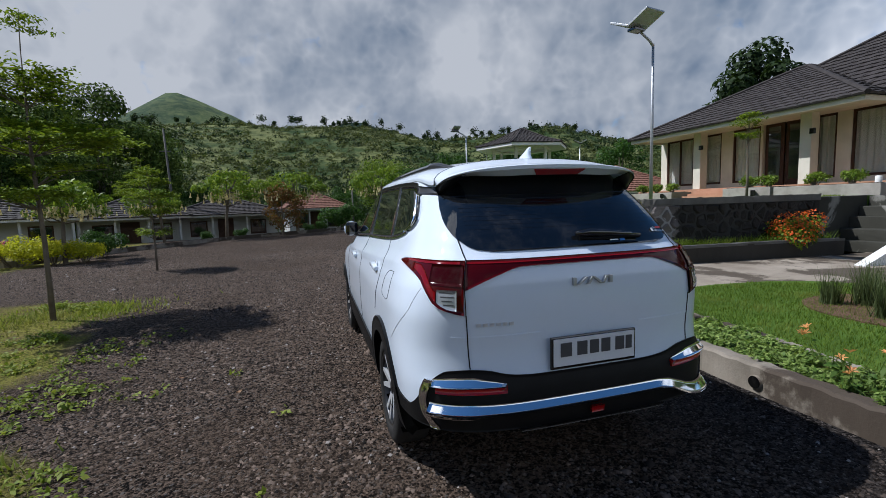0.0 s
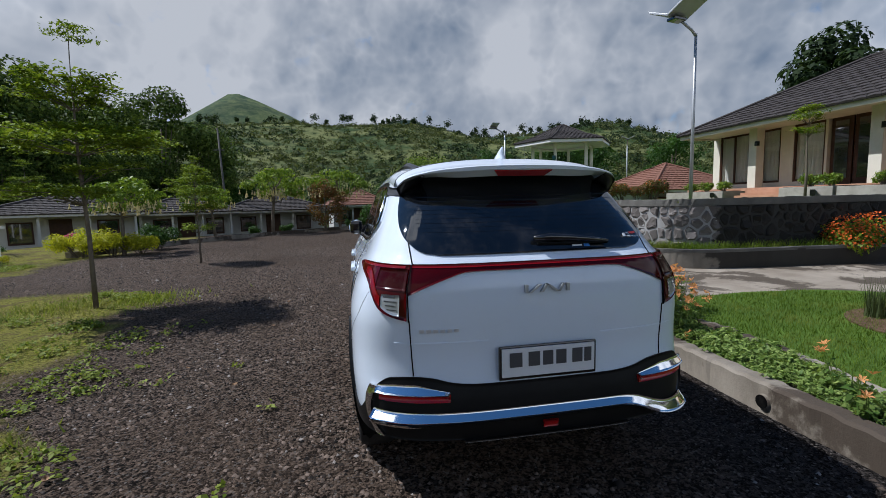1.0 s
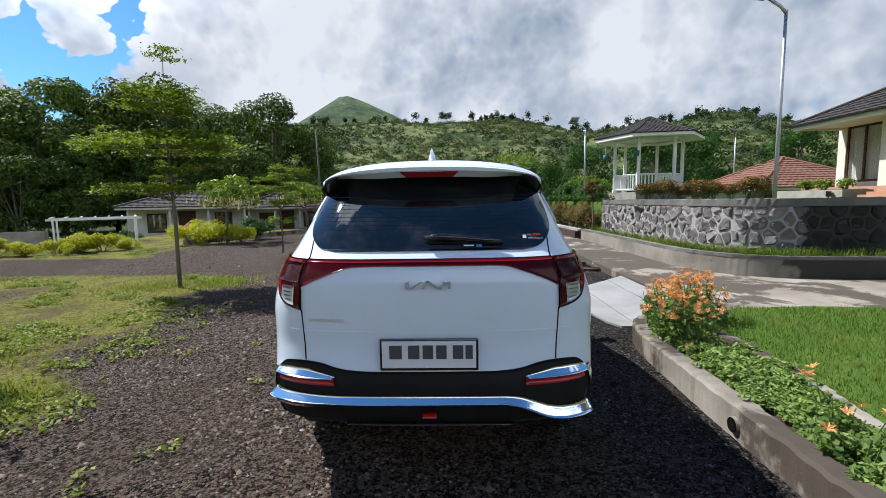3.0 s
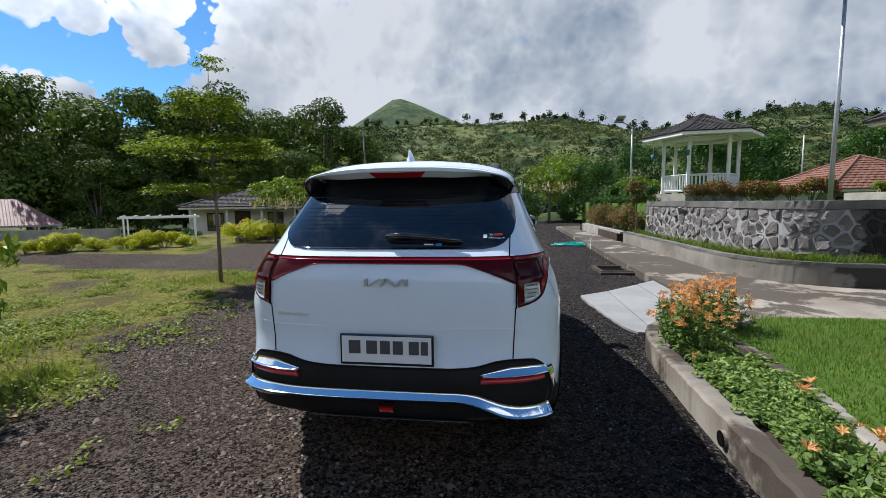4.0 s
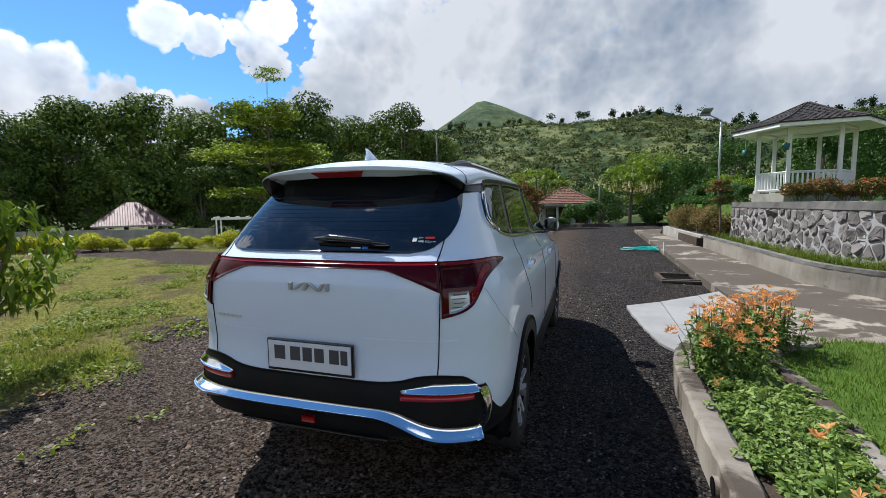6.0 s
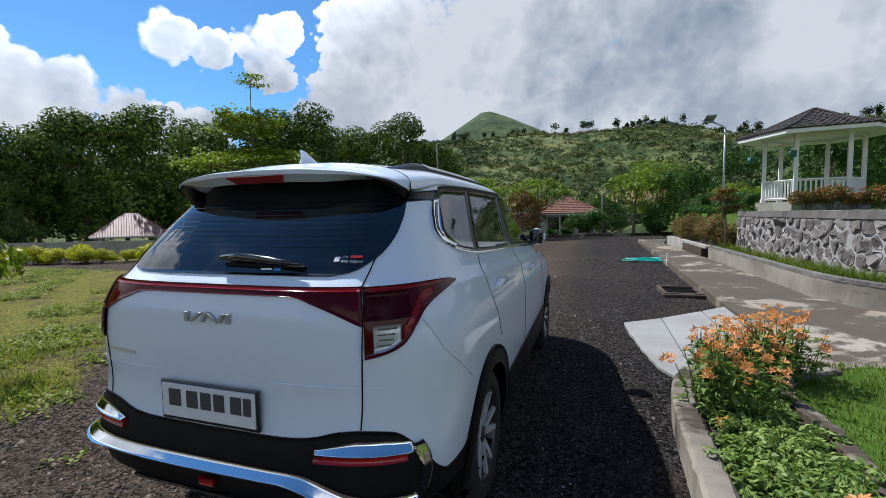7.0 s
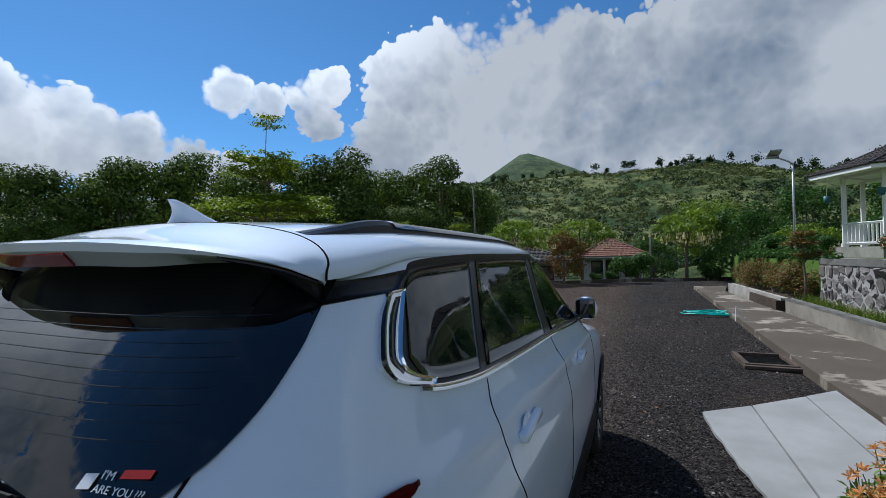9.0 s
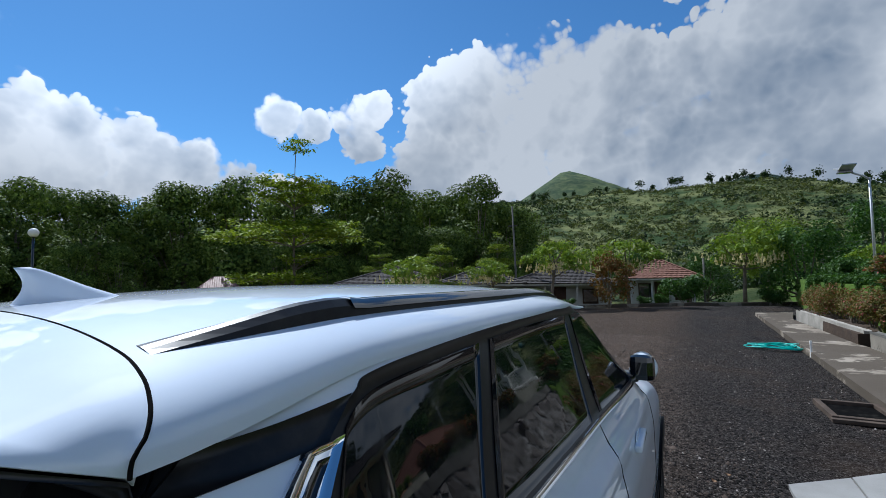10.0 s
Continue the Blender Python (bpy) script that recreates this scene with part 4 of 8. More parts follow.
def build_car():
    car = thing("car", "white compact car with black cladding and chrome trim on gravel", "car")
    # body skin
    zs = np.concatenate([np.linspace(0.22, 1.0, 34), np.linspace(1.01, 1.30, 30), np.linspace(1.315, 1.645, 20)])
    rows = []
    for z in zs:
        x, y, _ = plan(z)
        rows.append(np.concatenate([np.c_[-x[::-1], y[::-1]], np.c_[x[1:], y[1:]]]))
    m = len(rows[0])
    vs = [(p[0], p[1], z) for r, z in zip(rows, zs) for p in r]
    fs = []
    for i in range(len(zs) - 1):
        for j in range(m - 1):
            q = (i * m + j, i * m + j + 1, (i + 1) * m + j + 1, (i + 1) * m + j)
            c = np.mean([vs[k] for k in q], axis=0)
            if any(math.hypot(c[1] - hy, c[2] - hz) < 0.405 for hy, hz in HUBS) and abs(c[0]) > 0.4:
                continue
            if c[2] < 0.445 and c[1] < 0.64:
                continue
            fs.append(q)
    body = put("body", to_mesh("body", vs, fs, M_PAINT, True), car, "glossy white body shell")
    # roof, and the spoiler that carries its curve on behind a joint
    seam_y = curve1([(0, 0.668), (0.5, 0.668), (0.56, 0.661), (0.589, 0.653), (0.626, 0.632), (0.636, 0.612), (0.65, 0.60)])
    ss = np.sin(np.linspace(-1, 1, 61) * math.pi / 2)
    g = []
    for u in np.linspace(0, 1, 50):
        row = []
        for s in ss:
            y0 = float(seam_y(abs(s) * 0.636)) + 0.002
            y = y0 + (2.85 - y0) * u
            row.append((s * (0.638 - 0.03 * smooth01((y - 2.2) / 0.65)), y, roof_z(s * 0.636, y)))
        g.append(row)
    vs = [p for r in g for p in r]
    n = len(ss)
    put("roof", to_mesh("roof", vs, [(i * n + j, i * n + j + 1, (i + 1) * n + j + 1, (i + 1) * n + j) for i in range(49) for j in range(n - 1)], M_PAINT, True), car)
    edge_y = curve1([(0, 0.375), (0.2, 0.388), (0.4, 0.425), (0.52, 0.475), (0.59, 0.533), (0.628, 0.618)])
    edge_z = curve1([(0, 1.682), (0.2, 1.679), (0.4, 1.666), (0.52, 1.648), (0.59, 1.626), (0.628, 1.590)])
    prof = []
    for s in ss:
        x = s * 0.628
        yt, zt = float(edge_y(abs(x))), float(edge_z(abs(x)))
        yf = max(yt + 0.006, float(seam_y(abs(s) * 0.634)) - 0.002)
        k = 1 - 0.85 * float(smooth01((abs(x) - 0.25) / 0.37))
        col = []
        for u in (0.0, 0.2, 0.4, 0.6, 0.8, 0.94):
            y = yf + (yt - yf) * u
            w = u * u * (3 - 2 * u)
            col.append((s * 0.634 * (1 - u) + x * u, y, roof_z(s * 0.634, y) * (1 - w) + zt * w))
        col += [(x, yt, zt - 0.006), (x, yt + 0.004, zt - 0.006 - 0.018 * k), (x * 0.99, min(yt + 0.05, yf), zt - 0.010 - 0.045 * k), (s * 0.625, yf, roof_z(s * 0.634, yf) - 0.008 - 0.03 * k)]
        prof.append(col)
    vs = [p for r in prof for p in r]
    n = len(prof[0])
    # black fins closing the space between spoiler and pillar
    for sgn in (1, -1):
        g = []
        for u in np.linspace(0, 1, 10):
            x = 0.50 + 0.126 * u
            top = np.array((x, float(edge_y(x)) + 0.004, float(edge_z(x)) - 0.012))
            zl = 1.605 - 0.068 * u
            low = np.array(skin_phi(phi_x(0.50 + 0.105 * u, zl), zl)) + np.array((0.004, -0.004, 0))
            g.append([tuple(top + (low - top) * k) for k in np.linspace(0, 1, 4)])
        vs2, fs2 = sheet(g, 0.0, 0.006)
        if sgn < 0:
            vs2, fs2 = mirrored(vs2, fs2)
        put("spoiler_fin", to_mesh("spoiler_fin", vs2, fs2, M_TRIM, True), car, "black fin beside the rear window")
    fs = [(i * n + j, i * n + (j + 1) % n, (i + 1) * n + (j + 1) % n, (i + 1) * n + j) for i in range(len(ss) - 1) for j in range(n)]
    fs += [tuple(range(n)), tuple(range((len(ss) - 1) * n, len(ss) * n))[::-1]]
    spoiler = put("spoiler", to_mesh("spoiler", vs, fs, M_PAINT, False), car, "white roof spoiler")
    spoiler.data.shade_smooth()
    spoiler.data.set_sharp_from_angle(angle=radians(40))
    # high brake light in the spoiler's underside
    vs = []
    for x0, x1 in ((-0.155, 0.155), (-0.125, 0.125)):
        for x in (x0, x1):
            yt, zt = float(edge_y(abs(x))), float(edge_z(abs(x)))
            t = 0.08 if x0 < -0.14 else 0.9
            for lift in (0.004, -0.008):
                vs.append((x, yt + 0.004 + 0.046 * t - lift * 0.6, zt - 0.024 - 0.031 * t - lift))
    put("high_brake_light", to_mesh("high_brake_light", vs, [(0, 2, 6, 4), (1, 5, 7, 3), (0, 4, 5, 1), (2, 3, 7, 6), (0, 1, 3, 2), (4, 6, 7, 5)], M_RED), spoiler, "red brake light strip")
    # rear window
    half = curve1([(1.252, 0.47), (1.258, 0.52), (1.272, 0.562), (1.30, 0.597), (1.332, 0.622), (1.388, 0.634), (1.452, 0.628), (1.528, 0.608), (1.60, 0.59), (1.635, 0.58)])
    g = [[(lambda q: (q[0] * (1 if u >= 0 else -1), q[1], q[2]))(skin_phi(phi_x(abs(u) * float(half(z)), z), z)) for u in np.sin(np.linspace(-1, 1, 45) * math.pi / 2)] for z in np.concatenate([np.linspace(1.252, 1.34, 10), np.linspace(1.36, 1.635, 16)])]
    put("rear_window", to_mesh("rear_window", *sheet(g, 0.006), M_GLASS, True), car, "dark tinted rear window")
    # heated-window wires
    for i in range(9):
        z = 1.352 + i * 0.021
        pts = [skin_phi(p, z) for p in np.linspace(-1, 1, 3) * 0 + np.linspace(0.0, phi_x(0.56, z), 3)]
        p = np.array([skin_phi(q, z) for q in np.linspace(0.0, phi_x(0.555, z), 24)])
        p = np.concatenate([p[::-1] * np.array([-1, 1, 1]), p[1:]])
        g = np.stack([p, p + np.array([0, 0.0009, 0.0012])], 1)
        put("heating_wire", to_mesh("heating_wire", *sheet(g, 0.0068, 0.003), M_STICKWIRE), car)
    # wiper
    bmw = [(-0.02, 1.318), (0.06, 1.322), (0.16, 1.316), (0.27, 1.306), (0.36, 1.298)]
    vs, fs = tube([(x, skin_phi(phi_x(abs(x), z), z)[1] - 0.035, z) for x, z in bmw], [0.012, 0.019, 0.016, 0.012, 0.006], 8)
    wiper = put("rear_wiper", to_mesh("rear_wiper", vs, fs, M_GLOSS, True), car, "black rear wiper")
    vs, fs = tube([(x, skin_phi(phi_x(abs(x), z), z)[1] - 0.014, z) for x, z in ((0.0, 1.292), (0.18, 1.288), (0.37, 1.288))], [0.006, 0.007, 0.005], 6)
    put("wiper_blade", to_mesh("wiper_blade", vs, fs, M_PLASTIC), wiper)
    # tail lamps and the bar between them
    tl = curve1([(0, 1.184), (phi_x(0.30, 1.18), 1.184), (phi_x(0.37, 1.18), 1.181), (phi_x(0.46, 1.15), 1.156), (phi_x(0.55, 1.12), 1.122), (phi_x(0.627, 1.09), 1.086)])
    th = lambda p: 1.2165
    inner = phi_x(0.633, 1.1)
    p_in = np.linspace(0, phi_x(0.630, 1.1), 40)
    bar = patch("light_bar", M_REDDARK, car, p_in, tl, th, 0.010, 8, "dark red light bar across the tailgate", middle=True)[0]
    patch("light_guide", M_REDGUIDE, bar, p_in, lambda p: 1.2, lambda p: 1.212, 0.0122, 3, "bright red light guide", middle=True)
    tip = phi_y(0.655, 1.19)
    low = curve1([(inner, 0.974), (phi_x(0.685, 0.985), 0.984), (phi_x(0.73, 1.0), 1.0), (phi_x(0.758, 1.02), 1.021), (phi_y(0.29, 1.075), 1.076), (phi_y(0.345, 1.12), 1.12), (phi_y(0.44, 1.152), 1.152), (tip, 1.186)])
    high = curve1([(inner, 1.214), (phi_x(0.70, 1.21), 1.214), (phi_y(0.42, 1.21), 1.213), (phi_y(0.59, 1.205), 1.205), (tip, 1.192)])
    lamp_p = np.linspace(inner + 0.0015, tip, 40)
    lamps = patch("tail_light", M_REDDARK, car, lamp_p, low, high, 0.012, 12, "dark red wraparound tail light")
    line_on_skin("panel_gap", M_GAP, car, [skin_phi(phi_x(0.6315, 1.1), z) for z in np.linspace(1.2165, 1.084, 10)] + [skin_phi(phi_x(0.632, z), z) for z in np.linspace(1.07, 0.97, 6)], 0.0035, 0.0128)
    for lamp in lamps:
        sgn = 1 if np.mean([v.co.x for v in lamp.data.vertices]) > 0 else -1
        def sub(name, mat, ps, a, b, lift, label=""):
            g = [[skin_phi(p, z) for z in np.linspace(float(a(p)), float(b(p)), 6)] for p in ps]
            vs, fs = sheet(g, lift)
            if sgn < 0:
                vs, fs = mirrored(vs, fs)
            put(name, to_mesh(name, vs, fs, mat, True), lamp, label)
        # red light guide: along the top and down the outer edge
        sub("light_guide", M_REDGUIDE, np.linspace(inner + 0.02, phi_y(0.55, 1.2), 24), lambda p: 1.197, lambda p: min(1.208, float(high(p)) - 0.003), 0.0145, "bright red light guide")
        sub("light_guide", M_REDGUIDE, np.linspace(phi_x(0.752, 1.02), phi_y(0.42, 1.14), 18), lambda p: float(low(p)) + 0.02, lambda p: min(1.19, float(low(p)) + 0.062), 0.0145)
        sub("dark_cell", M_GLOSSRED, np.linspace(inner + 0.006, phi_x(0.750, 1.15), 12), lambda p: 1.104, lambda p: 1.194, 0.0145, "dark inner cell")
        a0, a1 = phi_x(0.668, 1.03), phi_x(0.740, 1.08)
        lens_lo = lambda p: 0.996 + 0.034 * max(0.0, (p - a0) / (a1 - a0)) ** 2.2
        sub("reversing_lens", M_CLEAR, np.linspace(a0, a1, 10), lens_lo, lambda p: 1.088, 0.0145, "clear ribbed lens")
        for i in range(4):
            z0 = 1.020 + 0.018 * i
            sub("lens_rib", M_RIB, np.linspace(a0 + 0.010 + 0.006 * (i % 2), a1 - 0.010 - 0.006 * (3 - i), 6), lambda p, z0=z0: z0, lambda p, z0=z0: z0 + 0.0035, 0.0155)
    # tailgate joints
    top = skin_phi(phi_x(0.6315, 1.1), 1.215)[0]
    gap = [skin_phi(phi_x(top + 0.004 * (z - 1.215) / 0.1, z), z) for z in np.linspace(1.322, 1.214, 8)]
    line_on_skin("panel_gap", M_GAP, body, gap, 0.005, 0.003)
    gap = [skin_phi(phi_x(0.632 - 0.012 * t, z), z) for t, z in ((t, 0.974 - 0.255 * t) for t in np.linspace(0, 1, 14))]
    line_on_skin("panel_gap", M_GAP, body, gap, 0.005, 0.003)
    crease = [skin_phi(p, 0.868) for p in np.linspace(0.25, phi_x(0.70, 0.868), 20)]
    line_on_skin("crease", M_PAINT, body, crease, 0.008, 0.0025)
    seam = [skin_y(y, z) for y, z in zip(np.linspace(0.325, 0.385, 6).tolist() + np.linspace(0.42, 0.66, 10).tolist(), np.linspace(1.09, 0.975, 6).tolist() + np.linspace(0.94, 0.764, 10).tolist())]
    line_on_skin("panel_gap", M_SEAM, body, seam, 0.0018, 0.0012)
    # bumper cladding
    clad = curve1([(0, 0.672), (phi_x(0.30, 0.67), 0.674), (phi_x(0.40, 0.68), 0.68), (phi_x(0.457, 0.69), 0.689), (phi_x(0.543, 0.71), 0.711), (phi_x(0.614, 0.72), 0.717), (phi_x(0.722, 0.71), 0.708), (phi_x(0.766, 0.68), 0.678),
                   (phi_y(0.265, 0.62), 0.624), (phi_y(0.345, 0.53), 0.528), (phi_y(0.40, 0.5), 0.500), (phi_y(0.53, 0.5), 0.506), (phi_y(0.62, 0.52), 0.54)])
    bumper = patch("rear_bumper", M_PLASTIC, car, np.linspace(0, phi_y(0.62, 0.5), 80), lambda p: 0.405 + 0.02 * float(smooth01(abs(p) / 0.45)), clad, 0.008, 18, "black plastic rear bumper", middle=True)[0]

    def ledge(name, mat, phis, lo, hi, out_lo, out_hi, label, sides=True, reach=0.0):
        """A trim bar that leans back: its foot stands further out than its head."""
        g = []
        for p in phis:
            col = []
            for t in np.linspace(0, 1, 5):
                z = float(lo(p)) + (float(hi(p)) - float(lo(p))) * t
                x, y, _ = skin_phi(abs(p), z)
                r = math.hypot(x, y - 1.2)
                o = out_lo + (out_hi - out_lo) * t + (reach * (1 - t) * float(smooth01((abs(p) - 0.42) / 0.12)))
                col.append(((x + o * x / r) * (1 if p >= 0 else -1), y + o * (y - 1.2) / r, z))
            g.append(col)
        vs, fs = sheet(g, 0.0, 0.02)
        put(name, to_mesh(name, vs, fs, mat, True), bumper, label)
        if sides:
            put(name, to_mesh(name, *mirrored(vs, fs), mat, True), bumper, label)

    # chrome: the long bar and the frames of the corner pockets
    blo = curve1([(0, 0.527), (phi_x(0.33, 0.53), 0.529), (phi_x(0.40, 0.52), 0.518), (phi_x(0.49, 0.48), 0.482), (phi_x(0.56, 0.45), 0.452), (phi_x(0.64, 0.44), 0.437), (phi_x(0.79, 0.43), 0.428)])
    bhi = curve1([(0, 0.562), (phi_x(0.36, 0.56), 0.562), (phi_x(0.43, 0.56), 0.556), (phi_x(0.51, 0.53), 0.530), (phi_x(0.58, 0.51), 0.505), (phi_x(0.66, 0.49), 0.490), (phi_x(0.79, 0.48), 0.482)])
    ps = np.linspace(0, phi_x(0.785, 0.46), 40)
    ledge("chrome_bar", M_CHROME, np.concatenate([-ps[::-1], ps[1:]]), blo, bhi, 0.050, 0.016, "chrome bumper bar", False, 0.016)
    s0 = phi_x(0.458, 0.66)
    ledge("chrome_strip", M_CHROME, np.linspace(s0, phi_x(0.775, 0.67), 26), lambda p: 0.642, lambda p: 0.650 + 0.034 * min(1.0, (p - s0) / 0.12) - 0.012 * max(0.0, (p - phi_x(0.70, 0.67)) / 0.08), 0.034, 0.014, "chrome strip over the reflector")
    patch("reflector", M_RED, bumper, np.linspace(phi_x(0.462, 0.63), phi_x(0.765, 0.63), 20), lambda p: 0.607, lambda p: 0.640, 0.018, 3, "red reflector")
    g = []
    for t in np.linspace(0, 1, 14):
        z = 0.665 - 0.235 * t
        mid = 0.272 + 0.028 * math.sin(math.pi * min(1, t * 1.1)) - 0.05 * max(0, t - 0.75)
        g.append([tuple(np.array(skin_y(mid - 0.042 + 0.042 * k, z)) + np.array([0.010, -0.014, 0]) * (1.0 if k < 1 else 0.6)) for k in (0, 0.35, 0.7, 1.0)])
    vs, fs = sheet(g, 0.004, 0.014)
    put("chrome_post", to_mesh("chrome_post", vs, fs, M_CHROME, True), bumper, "chrome end of the bumper frame")
    put("chrome_post", to_mesh("chrome_post", *mirrored(vs, fs), M_CHROME, True), bumper, "chrome end of the bumper frame")
    patch("rear_fog_light", M_RED, bumper, np.linspace(0, phi_x(0.035, 0.47), 4), lambda p: 0.462, lambda p: 0.492, 0.03, 3, "small red rear fog light", middle=True)
    patch("lower_trim", M_GLOSS, bumper, np.linspace(0, phi_x(0.40, 0.4), 20), lambda p: 0.425, lambda p: 0.437, 0.03, 3, "gloss black trim line", middle=True)
    # sill and arch cladding
    side_patch("sill", M_PLASTIC, car, np.linspace(1.42, 3.36, 30), lambda y: 0.235, lambda y: 0.50 + 0.03 * (y - 1.4), 0.014, 6, "black sill cladding")
    for hy, hz in HUBS:
        g = []
        for a in np.linspace(-0.18, math.pi + 0.18, 40):
            col = []
            for r in (0.372, 0.385, 0.40, 0.43, 0.462):
                y, z = hy + r * math.cos(a), max(0.225, hz + r * math.sin(a))
                col.append(skin_y(y, z))
            g.append(col)
        vs, fs = sheet(g, 0.018, 0.05)
        put("wheel_arch", to_mesh("wheel_arch", vs, fs, M_PLASTIC, True), car, "black wheel arch cladding")
        put("wheel_arch", to_mesh("wheel_arch", *mirrored(vs, fs), M_PLASTIC, True), car, "black wheel arch cladding")
        # dark liner
        for sgn in (1, -1):
            vs, fs = lathe([(sgn * 0.55, 0.02), (sgn * 0.55, 0.395), (sgn * 0.86, 0.395), (sgn * 0.86, 0.39), (sgn * 0.56, 0.385), (sgn * 0.56, 0.02)], 36)
            vs = [(x, hy + b, max(0.22, hz + c)) for x, b, c in vs]
            put("arch_liner", to_mesh("arch_liner", vs, fs, M_GAP), car)
        for sgn in (1, -1):
            wheel(car, sgn * 0.775, hy, 0)
    # side windows
    zl = curve1([(0.70, 1.40), (0.735, 1.358), (0.80, 1.333), (0.92, 1.305), (1.19, 1.273), (1.6, 1.253), (2.2, 1.232), (2.9, 1.195), (3.4, 1.18)])
    belt = [(0.697, 1.40), (0.725, 1.36), (0.80, 1.333), (0.95, 1.300), (1.19, 1.273), (1.6, 1.253), (2.2, 1.232), (2.9, 1.195), (3.4, 1.18)]
    crown_line = [(0.815, 1.546), (0.84, 1.562), (0.935, 1.597), (0.985, 1.619), (1.2, 1.632), (1.65, 1.640), (2.2, 1.638), (2.75, 1.58), (3.4, 1.185)]
    slant_patch("window_frame", M_TRIM, car, belt, crown_line, 0.003, 70, 12, "gloss black window surround")
    slant_patch("pillar_strip", M_TRIM, car, [(0.622, 1.531), (0.72, 1.539), (0.86, 1.546)], [(0.668, 1.576), (0.78, 1.584), (0.93, 1.597)], 0.0035, 10, 4, "black strip joining the windows")
    slant_patch("quarter_window", M_GLASS, car, [(0.80, 1.395), (0.83, 1.352), (0.90, 1.326), (1.05, 1.303), (1.165, 1.290)], [(0.895, 1.555), (0.93, 1.578), (1.0, 1.596), (1.2, 1.606), (1.40, 1.611)], 0.006, 24, 10, "tinted quarter window")
    slant_patch("rear_door_window", M_GLASS, car, [(1.225, 1.287), (1.6, 1.268), (2.06, 1.25)], [(1.468, 1.612), (1.85, 1.615), (2.25, 1.608)], 0.006, 24, 10, "tinted rear door window")
    slant_patch("front_door_window", M_GLASS, car, [(2.20, 1.247), (2.7, 1.222), (3.18, 1.202)], [(2.33, 1.606), (2.62, 1.575), (3.16, 1.31)], 0.006, 24, 10, "tinted front door window")
    side_patch("chrome_sill_trim", M_CHROME, car, np.linspace(0.80, 3.36, 50), lambda y: float(zl(y)) - 0.012, lambda y: float(zl(y)) + 0.006, 0.008, 3, "chrome window line")
    # chrome fin behind the quarter window
    slant_patch("chrome_fin", M_CHROME, car, [(0.815, 1.543), (0.756, 1.496), (0.712, 1.44), (0.690, 1.395), (0.726, 1.355), (0.86, 1.320)], [(0.885, 1.548), (0.835, 1.492), (0.785, 1.43), (0.768, 1.395), (0.785, 1.365), (0.88, 1.330)], 0.012, 26, 4, "chrome fin behind the quarter window")
    slant_patch("fin_inlay", M_GLOSS, car, [(0.828, 1.530), (0.775, 1.485), (0.735, 1.43), (0.722, 1.40), (0.745, 1.37)], [(0.848, 1.530), (0.795, 1.480), (0.752, 1.425), (0.742, 1.398), (0.757, 1.377)], 0.0135, 20, 3, "dark inlay of the chrome fin")
    # windscreen
    patch("windscreen", M_GLASS, car, np.linspace(phi_y(3.0, 1.3), math.pi - 0.001, 24), lambda p: 1.12, lambda p: 1.60, 0.005, 14, "tinted windscreen")
    # door joints
    for knots in ([(1.255, 1.19), (1.15, 1.115), (1.05, 1.12), (0.90, 1.20), (0.80, 1.245)], [(1.235, 2.14), (0.9, 2.13), (0.54, 2.12)], [(1.19, 3.24), (0.9, 3.20), (0.56, 3.22)]):
        f = curve1(sorted(knots))
        line_on_skin("panel_gap", M_GAP, body, [skin_y(float(f(z)), z) for z in np.linspace(knots[0][0], knots[-1][0], 24)], 0.0032, 0.002)
    # fuel flap outline, on the left only
    ring = [(0.74, 1.115), (0.86, 1.105), (0.93, 1.06), (0.955, 0.985), (0.90, 0.955), (0.76, 0.965)]
    loop = [skin_y(*q) for q in bend(ring + ring[:1], 4)]
    put("fuel_flap", to_mesh("fuel_flap", *tube([(-x - 0.001, y, z) for x, y, z in loop], [0.0015] * len(loop), 4, False), M_GAP), body)
    # door handles
    for y, z in ((1.345, 1.075), (2.58, 1.04)):
        for sgn in (1, -1):
            x = skin_y(y, z)[0]
            bm = bmesh.new()
            box(bm, (-0.016, -0.115, -0.016), (0.016, 0.115, 0.016), 0.010)
            for v in bm.verts:
                v.co = Vector((sgn * (x + 0.024 + v.co.x - 0.9 * v.co.y ** 2), y + v.co.y, z + v.co.z + 0.05 * v.co.y))
            part("door_handle", bm, M_PAINT, car, "white door handle", True)
            vs, fs = lathe([(0.0, 0.0), (0.004, 0.0), (0.004, 0.042), (0.0, 0.042)], 16)
            put("handle_cup", to_mesh("handle_cup", [(sgn * (x + 0.001 + a), y - 0.02 + b * 1.3, z + c) for a, b, c in vs], fs, M_PAINTDARK), car)
    # mirrors
    for sgn in (1, -1):
        bm = bmesh.new()
        bmesh.ops.create_icosphere(bm, subdivisions=3, radius=1.0)
        for v in bm.verts:
            q = v.co.copy()
            v.co = Vector((sgn * (0.862 + 0.072 * q.x * (1 - 0.12 * q.y)), 3.17 + 0.085 * q.y + (0.03 if q.y < 0 else 0), 1.255 + 0.080 * q.z - 0.008 * q.x))
        mirror = part("door_mirror", bm, M_PAINT, car, "white door mirror with black back", True)
        bm = bmesh.new()
        box(bm, (0.790, 3.085, 1.182), (0.922, 3.17, 1.324), 0.036)
        for v in bm.verts:
            v.co.x *= sgn
        part("mirror_glass", bm, M_GLASS, mirror, "black-rimmed mirror glass")
        bm = bmesh.new()
        box(bm, (0.72, 3.09, 1.175), (0.84, 3.19, 1.225), 0.015)
        for v in bm.verts:
            v.co.x *= sgn
        part("mirror_foot", bm, M_GLOSS, mirror)
